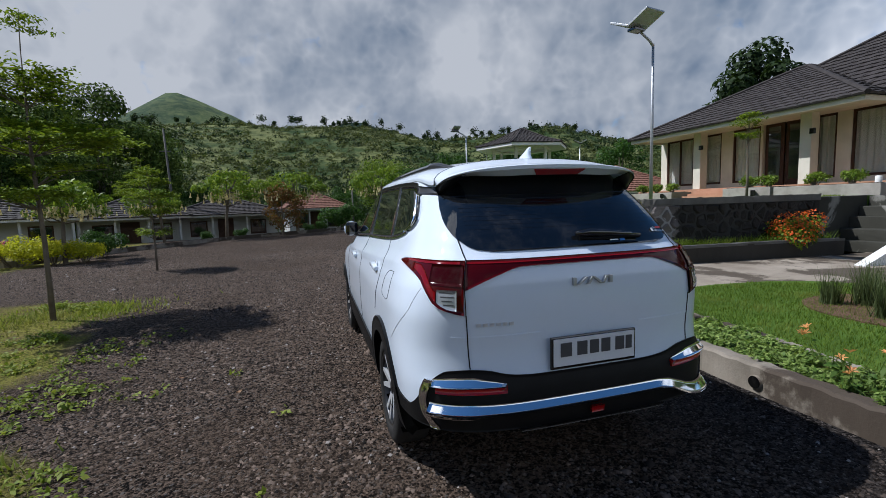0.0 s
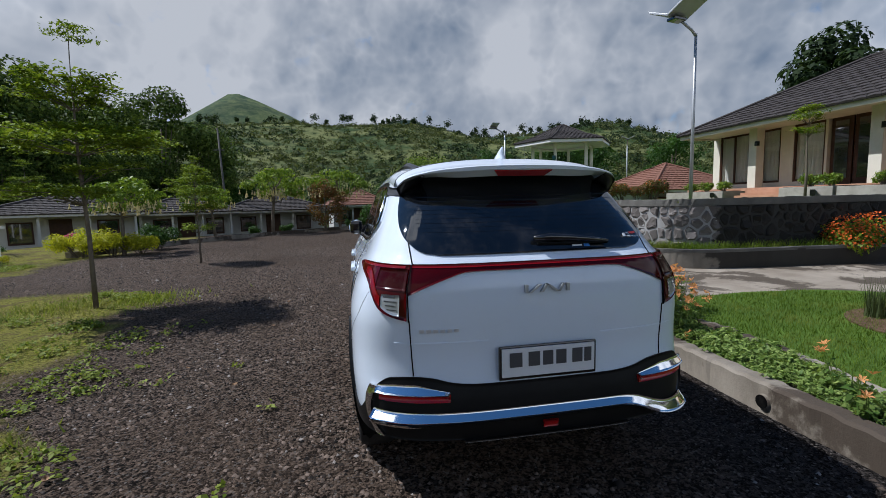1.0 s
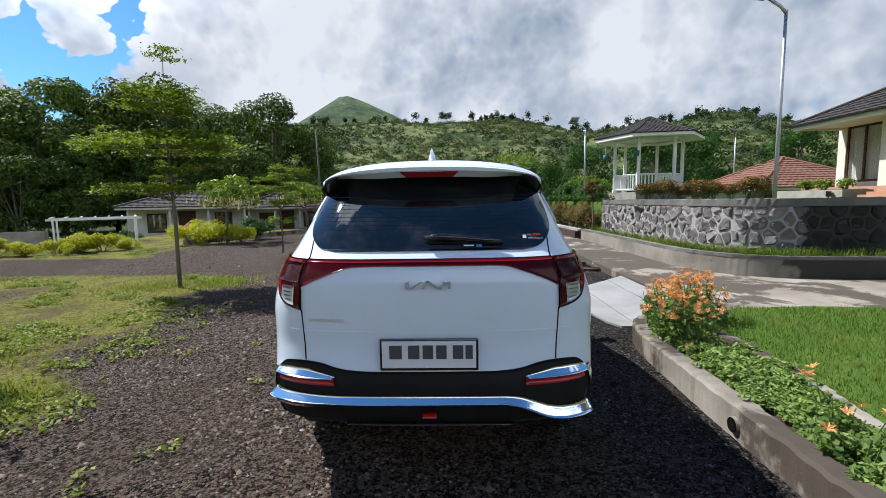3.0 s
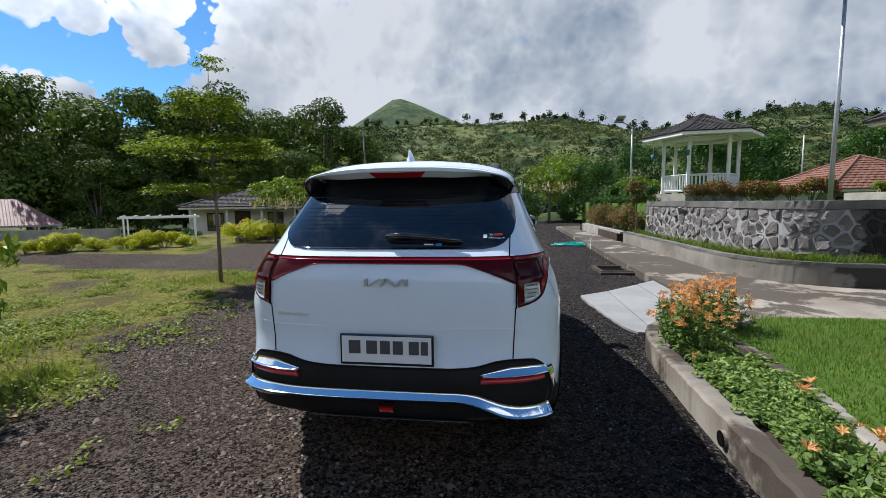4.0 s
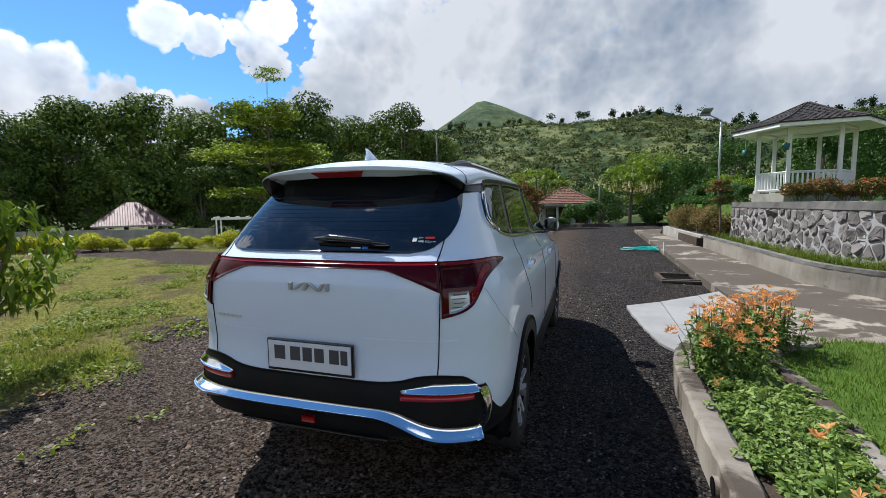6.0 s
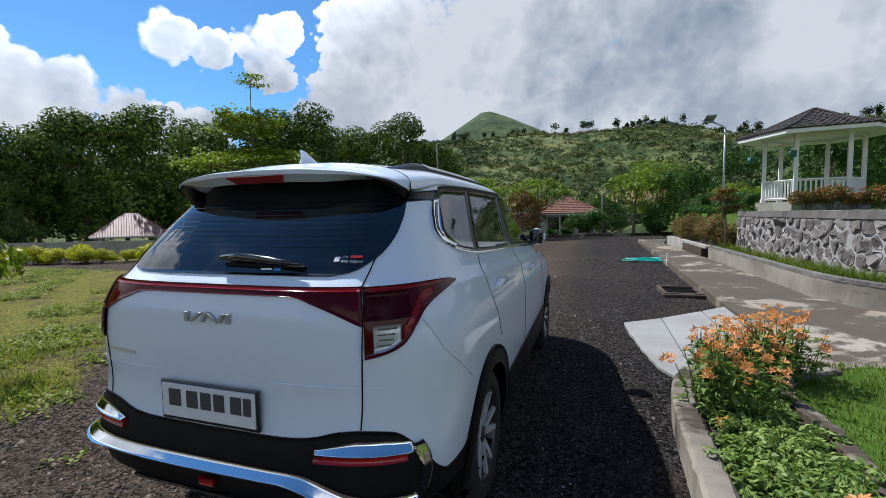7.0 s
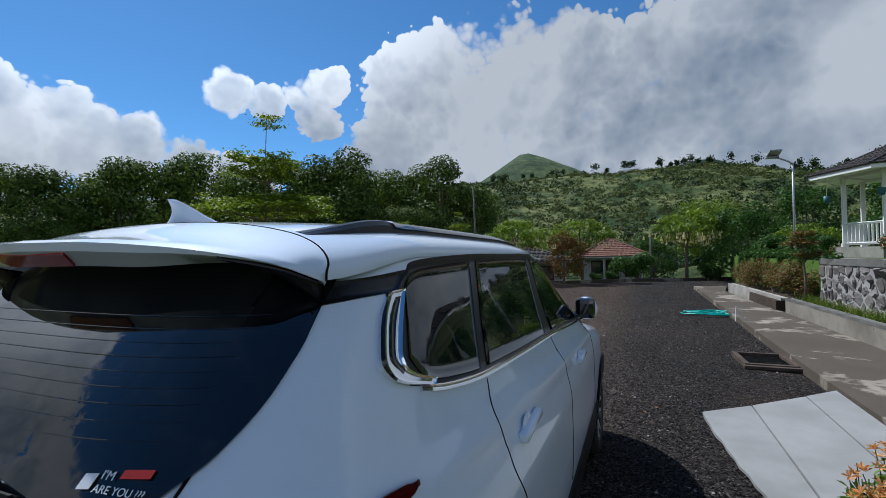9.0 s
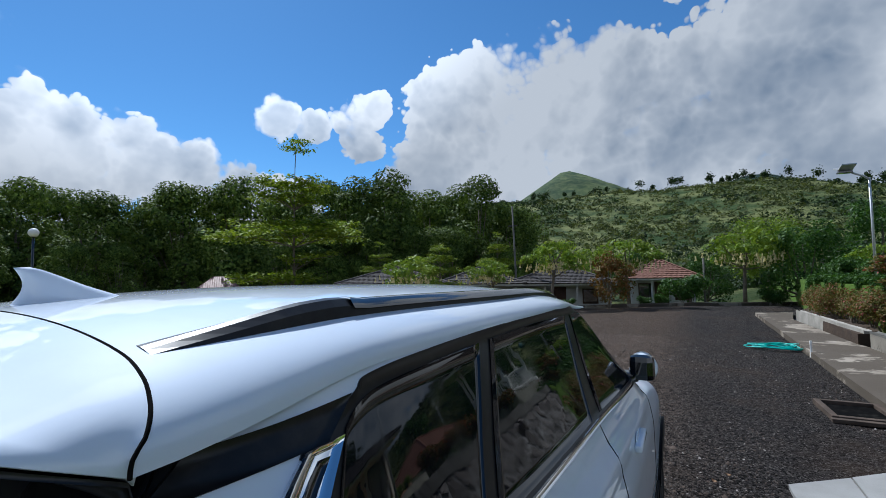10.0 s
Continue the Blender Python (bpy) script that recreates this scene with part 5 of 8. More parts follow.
    # roof rails
    for sgn in (1, -1):
        g = []
        rail_h = curve1([(0.69, 0.006), (0.78, 0.016), (0.96, 0.034), (1.02, 0.035), (1.09, 0.027), (2.45, 0.024), (2.75, 0.004)])
        rail_x = curve1([(0.69, 0.505), (1.0, 0.525), (1.8, 0.54), (2.75, 0.50)])
        sec = [(-0.018, 0.0), (-0.017, 0.8), (-0.008, 1.0), (0.004, 1.0), (0.017, 0.72), (0.021, 0.0)]
        for y in np.linspace(0.69, 2.75, 60):
            h, xx = float(rail_h(y)), float(rail_x(y))
            g.append([(sgn * (xx + a), y, roof_z(xx + a, y, 0.636) - 0.004 + b * h) for a, b in sec])
        vs = [p for r in g for p in r]
        n = len(sec)
        fs = [(i * n + j, i * n + (j + 1) % n, (i + 1) * n + (j + 1) % n, (i + 1) * n + j) for i in range(59) for j in range(n)] + [tuple(range(n)), tuple(range(59 * n, 60 * n))]
        rail = put("roof_rail", to_mesh("roof_rail", vs, fs, M_TRIM, False), car, "gloss black roof rail")
        vs = []
        for y in np.linspace(1.05, 2.6, 40):
            xx, h = float(rail_x(y)), float(rail_h(y))
            vs += [(sgn * (xx - 0.018), y, roof_z(xx - 0.018, y) - 0.002 + h * 0.9), (sgn * (xx - 0.006), y, roof_z(xx, y) - 0.001 + h * 1.06), (sgn * (xx + 0.010), y, roof_z(xx + 0.008, y) - 0.001 + h * 1.04), (sgn * (xx + 0.024), y, roof_z(xx + 0.024, y) - 0.002 + h * 0.62)]
        put("rail_cap", to_mesh("rail_cap", vs, [(4 * i + j, 4 * i + j + 1, 4 * i + j + 5, 4 * i + j + 4) for i in range(39) for j in range(3)], M_GLOSS, True), rail, "gloss black rail top")
    # joint between roof and spoiler
    for sgn in (1, -1):
        pts = [(sgn * x * 0.6375 / 0.636, float(seam_y(x)), roof_z(x, float(seam_y(x))) - 0.0012) for x in 0.636 * np.sin(np.linspace(0, 1, 40) * math.pi / 2)]
        put("panel_gap", to_mesh("panel_gap", *tube(pts, [0.0026] * len(pts), 5), M_GAP), body)
    # fin aerial
    front = curve1([(0, 0.903), (0.15, 0.876), (0.4, 0.834), (0.75, 0.784), (0.95, 0.752), (1.0, 0.740)])
    vs, m, lv = [], 16, 14
    for i in range(lv):
        k = i / (lv - 1)
        y0, y1 = 0.712 + 0.016 * math.sin(math.pi * k) + 0.004 * k, float(front(k))
        w = 0.030 * (1 - k) ** 0.8 + 0.0035
        for j in range(m):
            a = 2 * math.pi * j / m
            u = (1 - math.cos(a)) / 2
            yy = y0 + (y1 - y0) * u
            vs.append((w * math.sin(a) * (1 - 0.55 * u), yy, roof_z(0, yy) - 0.002 + 0.072 * k))
    fs = [(i * m + j, i * m + (j + 1) % m, (i + 1) * m + (j + 1) % m, (i + 1) * m + j) for i in range(lv - 1) for j in range(m)] + [tuple(range((lv - 1) * m, lv * m))]
    put("fin_aerial", to_mesh("fin_aerial", vs, fs, M_PAINT, True), car, "white shark-fin aerial")
    # number plate: bars only
    plate = boxpart("number_plate", (-0.238, 0.088, 0.684), (0.238, 0.104, 0.842), M_GLOSS, car, "white number plate in a black holder", 0.006)
    boxpart("plate_face", (-0.226, 0.083, 0.700), (0.226, 0.0885, 0.832), M_PLATE, plate, "white plate face with dark bars")
    for a, b in ((-0.19, -0.13), (-0.10, -0.045), (-0.03, 0.02), (0.035, 0.085), (0.115, 0.165), (0.175, 0.21)):
        boxpart("bar", (a, 0.0805, 0.745), (b, 0.0832, 0.812), M_INK, plate, "")
    # maker's mark and model mark as plain bars
    for a, b, lean in ((-0.106, -0.092, 0.0), (-0.085, -0.03, 0.02), (-0.02, -0.006, 0.012), (0.002, 0.055, -0.02), (0.062, 0.076, 0.012), (0.095, 0.109, 0.0)):
        vs = []
        for z in (1.081, 1.117):
            for x in (a, b):
                xx = x + (lean if z > 1.1 else -lean)
                w = 0.5 if abs(b - a) > 0.03 else 1.0
                for y in (0.098, 0.125):
                    vs.append((xx if w == 1.0 else (a + b) / 2 + (xx - (a + b) / 2) * 0.28 + lean * (1 if z > 1.1 else -1), y, z))
        put("badge_bar", to_mesh("badge_bar", vs, [(0, 2, 6, 4), (1, 5, 7, 3), (0, 4, 5, 1), (2, 3, 7, 6), (0, 1, 3, 2), (4, 6, 7, 5)], M_STEEL), car, "plain grey badge bar")
    for i in range(6):
        x0 = -0.59 + i * 0.031
        yy = skin_phi(phi_x(abs(x0 + 0.012), 0.925), 0.925)[1]
        boxpart("model_mark", (x0, yy - 0.005, 0.919), (x0 + 0.021, yy + 0.004, 0.934), M_ALLOY, car, "chrome model mark bar")
    # sticker on the rear window
    zz = 1.305
    st = skin_phi(phi_x(0.50, zz), zz)
    sn = skin_phi(phi_x(0.55, zz), zz)
    lean_up = np.array(skin_phi(phi_x(0.50, zz + 0.03), zz + 0.03)) - np.array(st)
    along = np.array(sn) - np.array(st)
    along /= np.linalg.norm(along)
    lean_up /= np.linalg.norm(lean_up)
    nrm = np.cross(along, lean_up)
    def decal(name, text, size, mat, dx, dz):
        cu = bpy.data.curves.new(name, "FONT")
        cu.body, cu.size, cu.extrude = text, size, 0.0004
        cu.materials.append(mat)
        o = np.array(st) + along * dx + lean_up * dz + nrm * 0.010
        m = Matrix(((along[0], lean_up[0], nrm[0], o[0]), (along[1], lean_up[1], nrm[1], o[1]), (along[2], lean_up[2], nrm[2], o[2]), (0, 0, 0, 1)))
        tmp = new(name, cu)
        me = bpy.data.meshes.new_from_object(tmp)
        bpy.data.objects.remove(tmp)
        put(name, me, car, "small sticker lettering", at=m)
    decal("sticker", "I'M", 0.018, M_STICKWHITE, -0.005, 0.008)
    decal("sticker", "ARE YOU ???", 0.0155, M_STICKWHITE, -0.005, -0.010)
    vs, fs = sheet([[tuple(np.array(st) + along * (0.024 + 0.046 * i) + lean_up * (0.008 + 0.013 * j) + nrm * 0.009) for j in (0, 1)] for i in (0, 1)], 0.0005, 0.001)
    put("sticker", to_mesh("sticker", vs, fs, M_STICKRED), car, "red word bar of the sticker")
    vs, fs = sheet([[tuple(np.array(st) + along * (-0.032 + 0.02 * i) + lean_up * (-0.006 + 0.022 * j) + nrm * 0.009) for j in (0, 1)] for i in (0, 1)], 0.0005, 0.001)
    put("sticker", to_mesh("sticker", vs, fs, M_STICKWHITE), car, "white shield shape of the sticker")
    for x0, x1, z0, z1, mat in ((0.175, 0.225, 1.270, 1.276, M_STICKWHITE), (0.235, 0.265, 1.267, 1.280, M_BLUE)):
        g = [[skin_phi(phi_x(x, z), z) for z in (z0, (z0 + z1) / 2, z1)] for x in np.linspace(x0, x1, 4)]
        put("sticker", to_mesh("sticker", *sheet(g, 0.0075, 0.001), mat), car, "tiny sticker under the wiper")
    # underbody
    boxpart("underbody", (-0.72, 0.95, 0.20), (0.72, 4.2, 0.30), M_GAP, car, "dark underbody")
    boxpart("rear_floor", (-0.62, 0.36, 0.41), (0.62, 0.75, 0.46), M_GAP, car, "dark rear floor behind the bumper")
    return car


M_GLOSSRED = plain("deep_red_cell", (0.030, 0.0012, 0.002), 0.10, 0.0, 0.0, 0.0, 0.10)
M_PAINTDARK = plain("paint_in_recess", (0.74, 0.76, 0.78), 0.25, 0.0, 1.0)
M_STICKWIRE = plain("heater_wire", (0.007, 0.0065, 0.0065), 0.015, 0.0, 0.0, 0.0, 0.74)
CAR = build_car()

# ---- house, gazebo, cottages, lamps ----


def tile_rows(bottom_a, bottom_b, top_b, top_a, tile_w=0.34, course=0.30, lift=0.035):
    """Overlapping roof tiles over a sloping quad or triangle."""
    A, B, C, D = (np.array(p, float) for p in (bottom_a, bottom_b, top_b, top_a))
    n = np.cross(B - A, D - A if np.linalg.norm(D - A) > 0.01 else C - A)
    n /= np.linalg.norm(n)
    if n[2] < 0:
        n = -n
    rows = max(2, int(round(np.linalg.norm((C + D) / 2 - (A + B) / 2) / course)))
    vs, fs = [], []
    for r in range(rows):
        t0, t1 = r / rows, min(1.0, (r + 1.12) / rows)
        l0, r0, l1, r1 = A + (D - A) * t0, B + (C - B) * t0, A + (D - A) * t1, B + (C - B) * t1
        m = max(1, int(round(np.linalg.norm(r0 - l0) / tile_w)))
        for c in range(m):
            a, b = (c + 0.03) / m, (c + 0.97) / m
            p = [l0 + (r0 - l0) * a, l0 + (r0 - l0) * b, l1 + (r1 - l1) * b, l1 + (r1 - l1) * a]
            o = len(vs)
            up = lift * random.uniform(0.8, 1.25)
            vs += [p[0] + n * up, p[1] + n * up, p[2] + n * 0.006, p[3] + n * 0.006, p[0] - n * 0.02, p[1] - n * 0.02, (p[0] + p[1]) / 2 + n * (up + 0.018), (p[2] + p[3]) / 2 + n * 0.014]
            fs += [(o, o + 6, o + 7, o + 3), (o + 6, o + 1, o + 2, o + 7), (o + 4, o + 5, o + 1, o + 6, o)]
    return vs, fs


def hip_roof(parent, x0, y0, x1, y1, z, rise, mat, inset=None, label="", tile_w=0.34, course=0.30):
    """A tiled hip roof on a rectangle, with ridge caps and a fascia; ridge along the longer side."""
    w, l = x1 - x0, y1 - y0
    if inset is None:
        inset = min(w, l) / 2
    if l >= w:
        r0, r1 = ((x0 + x1) / 2, y0 + inset, z + rise), ((x0 + x1) / 2, y1 - inset, z + rise)
    else:
        r0, r1 = (x0 + inset, (y0 + y1) / 2, z + rise), (x1 - inset, (y0 + y1) / 2, z + rise)
    c = [(x0, y0, z), (x1, y0, z), (x1, y1, z), (x0, y1, z)]
    quads = [(c[0], c[1], r0, r0), (c[1], c[2], r1, r0), (c[2], c[3], r1, r1), (c[3], c[0], r0, r1)] if l >= w else [(c[0], c[1], r1, r0), (c[1], c[2], r1, r1), (c[2], c[3], r0, r1), (c[3], c[0], r0, r0)]
    deck = put("roof", to_mesh("roof", c + [r0, r1], [(0, 1, 4), (1, 2, 5, 4), (2, 3, 5), (3, 0, 4, 5)] if l >= w else [(0, 1, 5, 4), (1, 2, 5), (2, 3, 4, 5), (3, 0, 4)], mat), parent, label)
    put("roof_tiles", to_mesh("roof_tiles", *merge([tile_rows(*q, tile_w, course) for q in quads]), mat), deck, "", kind="stuff")
    caps = []
    for a, b in ((c[0], r0), (c[1], r0 if l >= w else r1), (c[2], r1), (c[3], r1 if l >= w else r0), (r0, r1)):
        a, b = Vector(a) + Vector((0, 0, 0.03)), Vector(b) + Vector((0, 0, 0.03))
        if (b - a).length > 0.05:
            caps.append(tube([a, (a + b) / 2, b], [0.075] * 3, 6))
    put("ridge_cap", to_mesh("ridge_cap", *merge(caps), mat), deck)
    return deck


def fascia(parent, x0, y0, x1, y1, z, mat, h=0.18, t=0.05):
    for lo, hi in (((x0, y0, z - h), (x0 + t, y1, z)), ((x1 - t, y0, z - h), (x1, y1, z)), ((x0 + t, y0, z - h), (x1 - t, y0 + t, z)), ((x0 + t, y1 - t, z - h), (x1 - t, y1, z))):
        boxpart("fascia", lo, hi, mat, parent)
    boxpart("soffit", (x0 + t, y0 + t, z - 0.06), (x1 - t, y1 - t, z - 0.03), mat, parent)


def window_unit(parent, x, y0, y1, z0, z1, mullions=1, curtain=True):
    """A wood-framed window in a wall that faces -x."""
    frm = boxpart("window", (x - 0.03, y0, z0), (x + 0.02, y0 + 0.07, z1), M_WOOD, parent, "brown wooden window with grey curtains")
    boxpart("window_frame", (x - 0.03, y1 - 0.07, z0), (x + 0.02, y1, z1), M_WOOD, frm)
    boxpart("window_frame", (x - 0.03, y0 + 0.07, z1 - 0.08), (x + 0.02, y1 - 0.07, z1), M_WOOD, frm)
    boxpart("window_frame", (x - 0.03, y0 + 0.07, z0), (x + 0.02, y1 - 0.07, z0 + 0.08), M_WOOD, frm)
    for i in range(mullions):
        ym = y0 + (y1 - y0) * (i + 1) / (mullions + 1)
        boxpart("mullion", (x - 0.025, ym - 0.04, z0 + 0.08), (x + 0.015, ym + 0.04, z1 - 0.08), M_WOOD, frm)
    if curtain:
        n = int((y1 - y0) / 0.035)
        vs = [(x + 0.10 + 0.045 * math.sin(i * 1.35 + math.sin(i * 0.4)), y0 + (y1 - y0) * i / n, z) for z in (z0, z1) for i in range(n + 1)]
        put("curtain", to_mesh("curtain", vs, [(i, i + 1, n + i + 2, n + i + 1) for i in range(n)], M_CURTAIN, True), frm, "pleated grey curtain")
    boxpart("pane", (x - 0.008, y0 + 0.05, z0 + 0.05), (x + 0.002, y1 - 0.05, z1 - 0.05), M_PANE, frm, "reflecting window pane").visible_shadow = False


def clear_glass():
    m = bpy.data.materials.new("clear_window_glass")
    m.use_nodes = True
    k = Nodes(m.node_tree)
    t, g = k.n("ShaderNodeBsdfTransparent"), k.n("ShaderNodeBsdfGlossy")
    t.inputs[0].default_value = (0.90, 0.92, 0.91, 1)
    g.inputs["Roughness"].default_value = 0.02
    mx = k.n("ShaderNodeMixShader")
    mx.inputs[0].default_value = 0.09
    k.link(t.outputs[0], mx.inputs[1]), k.link(g.outputs[0], mx.inputs[2])
    out = k.n("ShaderNodeOutputMaterial")
    k.link(mx.outputs[0], out.inputs[0])
    return m


M_PANE = clear_glass()


def build_house():
    house = thing("house", "cream single-storey house with dark tiled hip roof and porch", "house", pose(0, 0, 0))
    zb, zt = 1.72, 4.1
    spans = [(15.10, 13.65), (13.10, 12.30), (11.80, 10.70), (8.85, 8.25), (7.85, 6.7)]
    door = (10.62, 9.15)
    # wall pieces between the openings; they face -x at x = 14.5
    stops = sorted([v for s in spans for v in s] + list(door) + [15.45, 2.0])
    for a, b in zip(stops[::2], stops[1::2]):
        boxpart("wall", (14.5, a, zb - 0.4), (14.72, b, zt), M_CREAM, house)
    for y1, y0 in spans:
        boxpart("wall", (14.5, y0, 3.92), (14.72, y1, zt), M_CREAM, house)
        boxpart("wall", (14.5, y0, zb - 0.4), (14.72, y1, 1.92), M_CREAM, house)
        window_unit(house, 14.56, y0, y1, 1.92, 3.92, 1 if y1 - y0 > 1.2 else 0)
    boxpart("wall", (14.5, door[1], 3.98), (14.72, door[0], zt), M_CREAM, house)
    boxpart("wall", (14.72, 15.23, zb - 0.4), (23.5, 15.45, zt), M_CREAM, house)
    boxpart("wall", (23.5, 2.0, zb - 0.4), (23.7, 15.45, zt), M_CREAM, house)
    boxpart("wall", (17.0, 2.2, zb - 0.4), (17.2, 15.2, zt), M_CREAM, house, "inner wall in shade")
    boxpart("floor_slab", (13.3, 2.0, 1.35), (23.6, 15.5, 1.74), M_TERRACOTTA, house, "terracotta porch floor")
    for i in range(3):
        boxpart("porch_step", (12.6 + 0.27 * i, 9.0, 1.3), (13.35, 12.3, 1.47 + 0.09 * i), M_TERRACOTTA, house, "terracotta porch step")
    # entrance: dark double door
    leaf = boxpart("door", (14.60, 9.2, 1.74), (14.66, 9.86, 3.95), M_WOOD, house, "dark glazed entrance door")
    boxpart("door_glass", (14.585, 9.32, 1.95), (14.605, 9.74, 3.8), M_WINDOW, leaf)
    leaf = boxpart("door", (14.60, 9.92, 1.74), (14.66, 10.58, 3.95), M_WOOD, house, "dark glazed entrance door")
    boxpart("door_glass", (14.585, 10.04, 1.95), (14.605, 10.46, 3.8), M_WINDOW, leaf)
    for y in (12.6, 8.55):
        col = boxpart("column", (13.6, y - 0.17, 1.5), (13.94, y + 0.17, 4.06), M_CREAM, house, "square cream porch column", 0.01)
        boxpart("wall_lamp", (13.50, y - 0.30, 3.25), (13.60, y - 0.17, 3.42), M_GLOSS, house, "small black porch lamp", 0.01)
    boxpart("porch_beam", (13.58, 6.9, 3.96), (13.96, 15.3, 4.12), M_CREAM, house, "cream beam over the porch columns")
    fascia(house, 12.7, 6.5, 19.0, 15.3, 3.97, M_CREAM, 0.14)
    hip_roof(house, 12.6, 6.4, 20.9, 15.4, 3.98, 2.12, M_TILEROOF, 4.3, "dark flat-tiled hip roof of the porch wing")
    hip_roof(house, 14.0, -4.0, 27.0, 13.5, 4.12, 4.2, M_TILEROOF, None, "dark flat-tiled main roof")
    fascia(house, 14.1, -3.9, 26.9, 6.4, 4.10, M_CREAM)
    # planter boxes before the porch
    for lo, hi in (((12.35, 12.55, 1.3), (13.3, 15.6, 1.66)), ((11.9, 8.3, 1.3), (12.9, 9.9, 1.70)), ((11.9, 5.6, 1.3), (12.5, 8.2, 1.68))):
        planter = thing("planter_box", "low grey rendered planter box before the porch", "planter", None, "porch planters")
        boxpart("box_wall", lo, (hi[0], hi[1], hi[2] - 0.02), M_CEMENT, planter, "", 0.012)
        boxpart("soil", (lo[0] + 0.08, lo[1] + 0.08, hi[2] - 0.03), (hi[0] - 0.08, hi[1] - 0.08, hi[2] - 0.005), M_SOIL, planter)


build_house()


def build_porch_things():
    for x, y in ((12.22, 12.9), (11.78, 8.75)):
        spot = thing("garden_spotlight", "small black garden floodlight before a planter box", "spotlight", pose(x, y, TERRACE, 0, 0, 40), "garden spotlights")
        boxpart("housing", (-0.10, -0.06, 0.06), (0.10, 0.06, 0.24), M_GLOSS, spot, "", 0.015)
        boxpart("lens", (-0.08, -0.07, 0.08), (0.08, -0.058, 0.22), M_WINDOW, spot, "dark glass front")
        boxpart("stand", (-0.02, -0.02, -0.03), (0.02, 0.02, 0.07), M_GLOSS, spot)
    vs, fs = lathe([(0.0, 0.0), (0.50, 0.0), (0.50, 0.06), (0.48, 0.07), (0.0, 0.07)], 14)
    put("bollard", to_mesh("bollard", [(b, c, a) for a, b, c in vs], fs, M_WHITE, True), None, "short white bollard at the terrace edge", "bollard", at=pose(12.25, 5.85, TERRACE - 0.02))
    vs, fs = lathe([(0.0, 0.0), (0.0, 0.10), (0.18, 0.16), (0.26, 0.15), (0.26, 0.13), (0.20, 0.13), (0.20, 0.0)], 16)
    put("plant_pot", to_mesh("plant_pot", [(b, c, a) for a, b, c in vs], fs, M_TERRACOTTA, True), None, "round terracotta pot beside the bollard", "plant pot", at=pose(12.1, 6.1, TERRACE - 0.02))


build_porch_things()


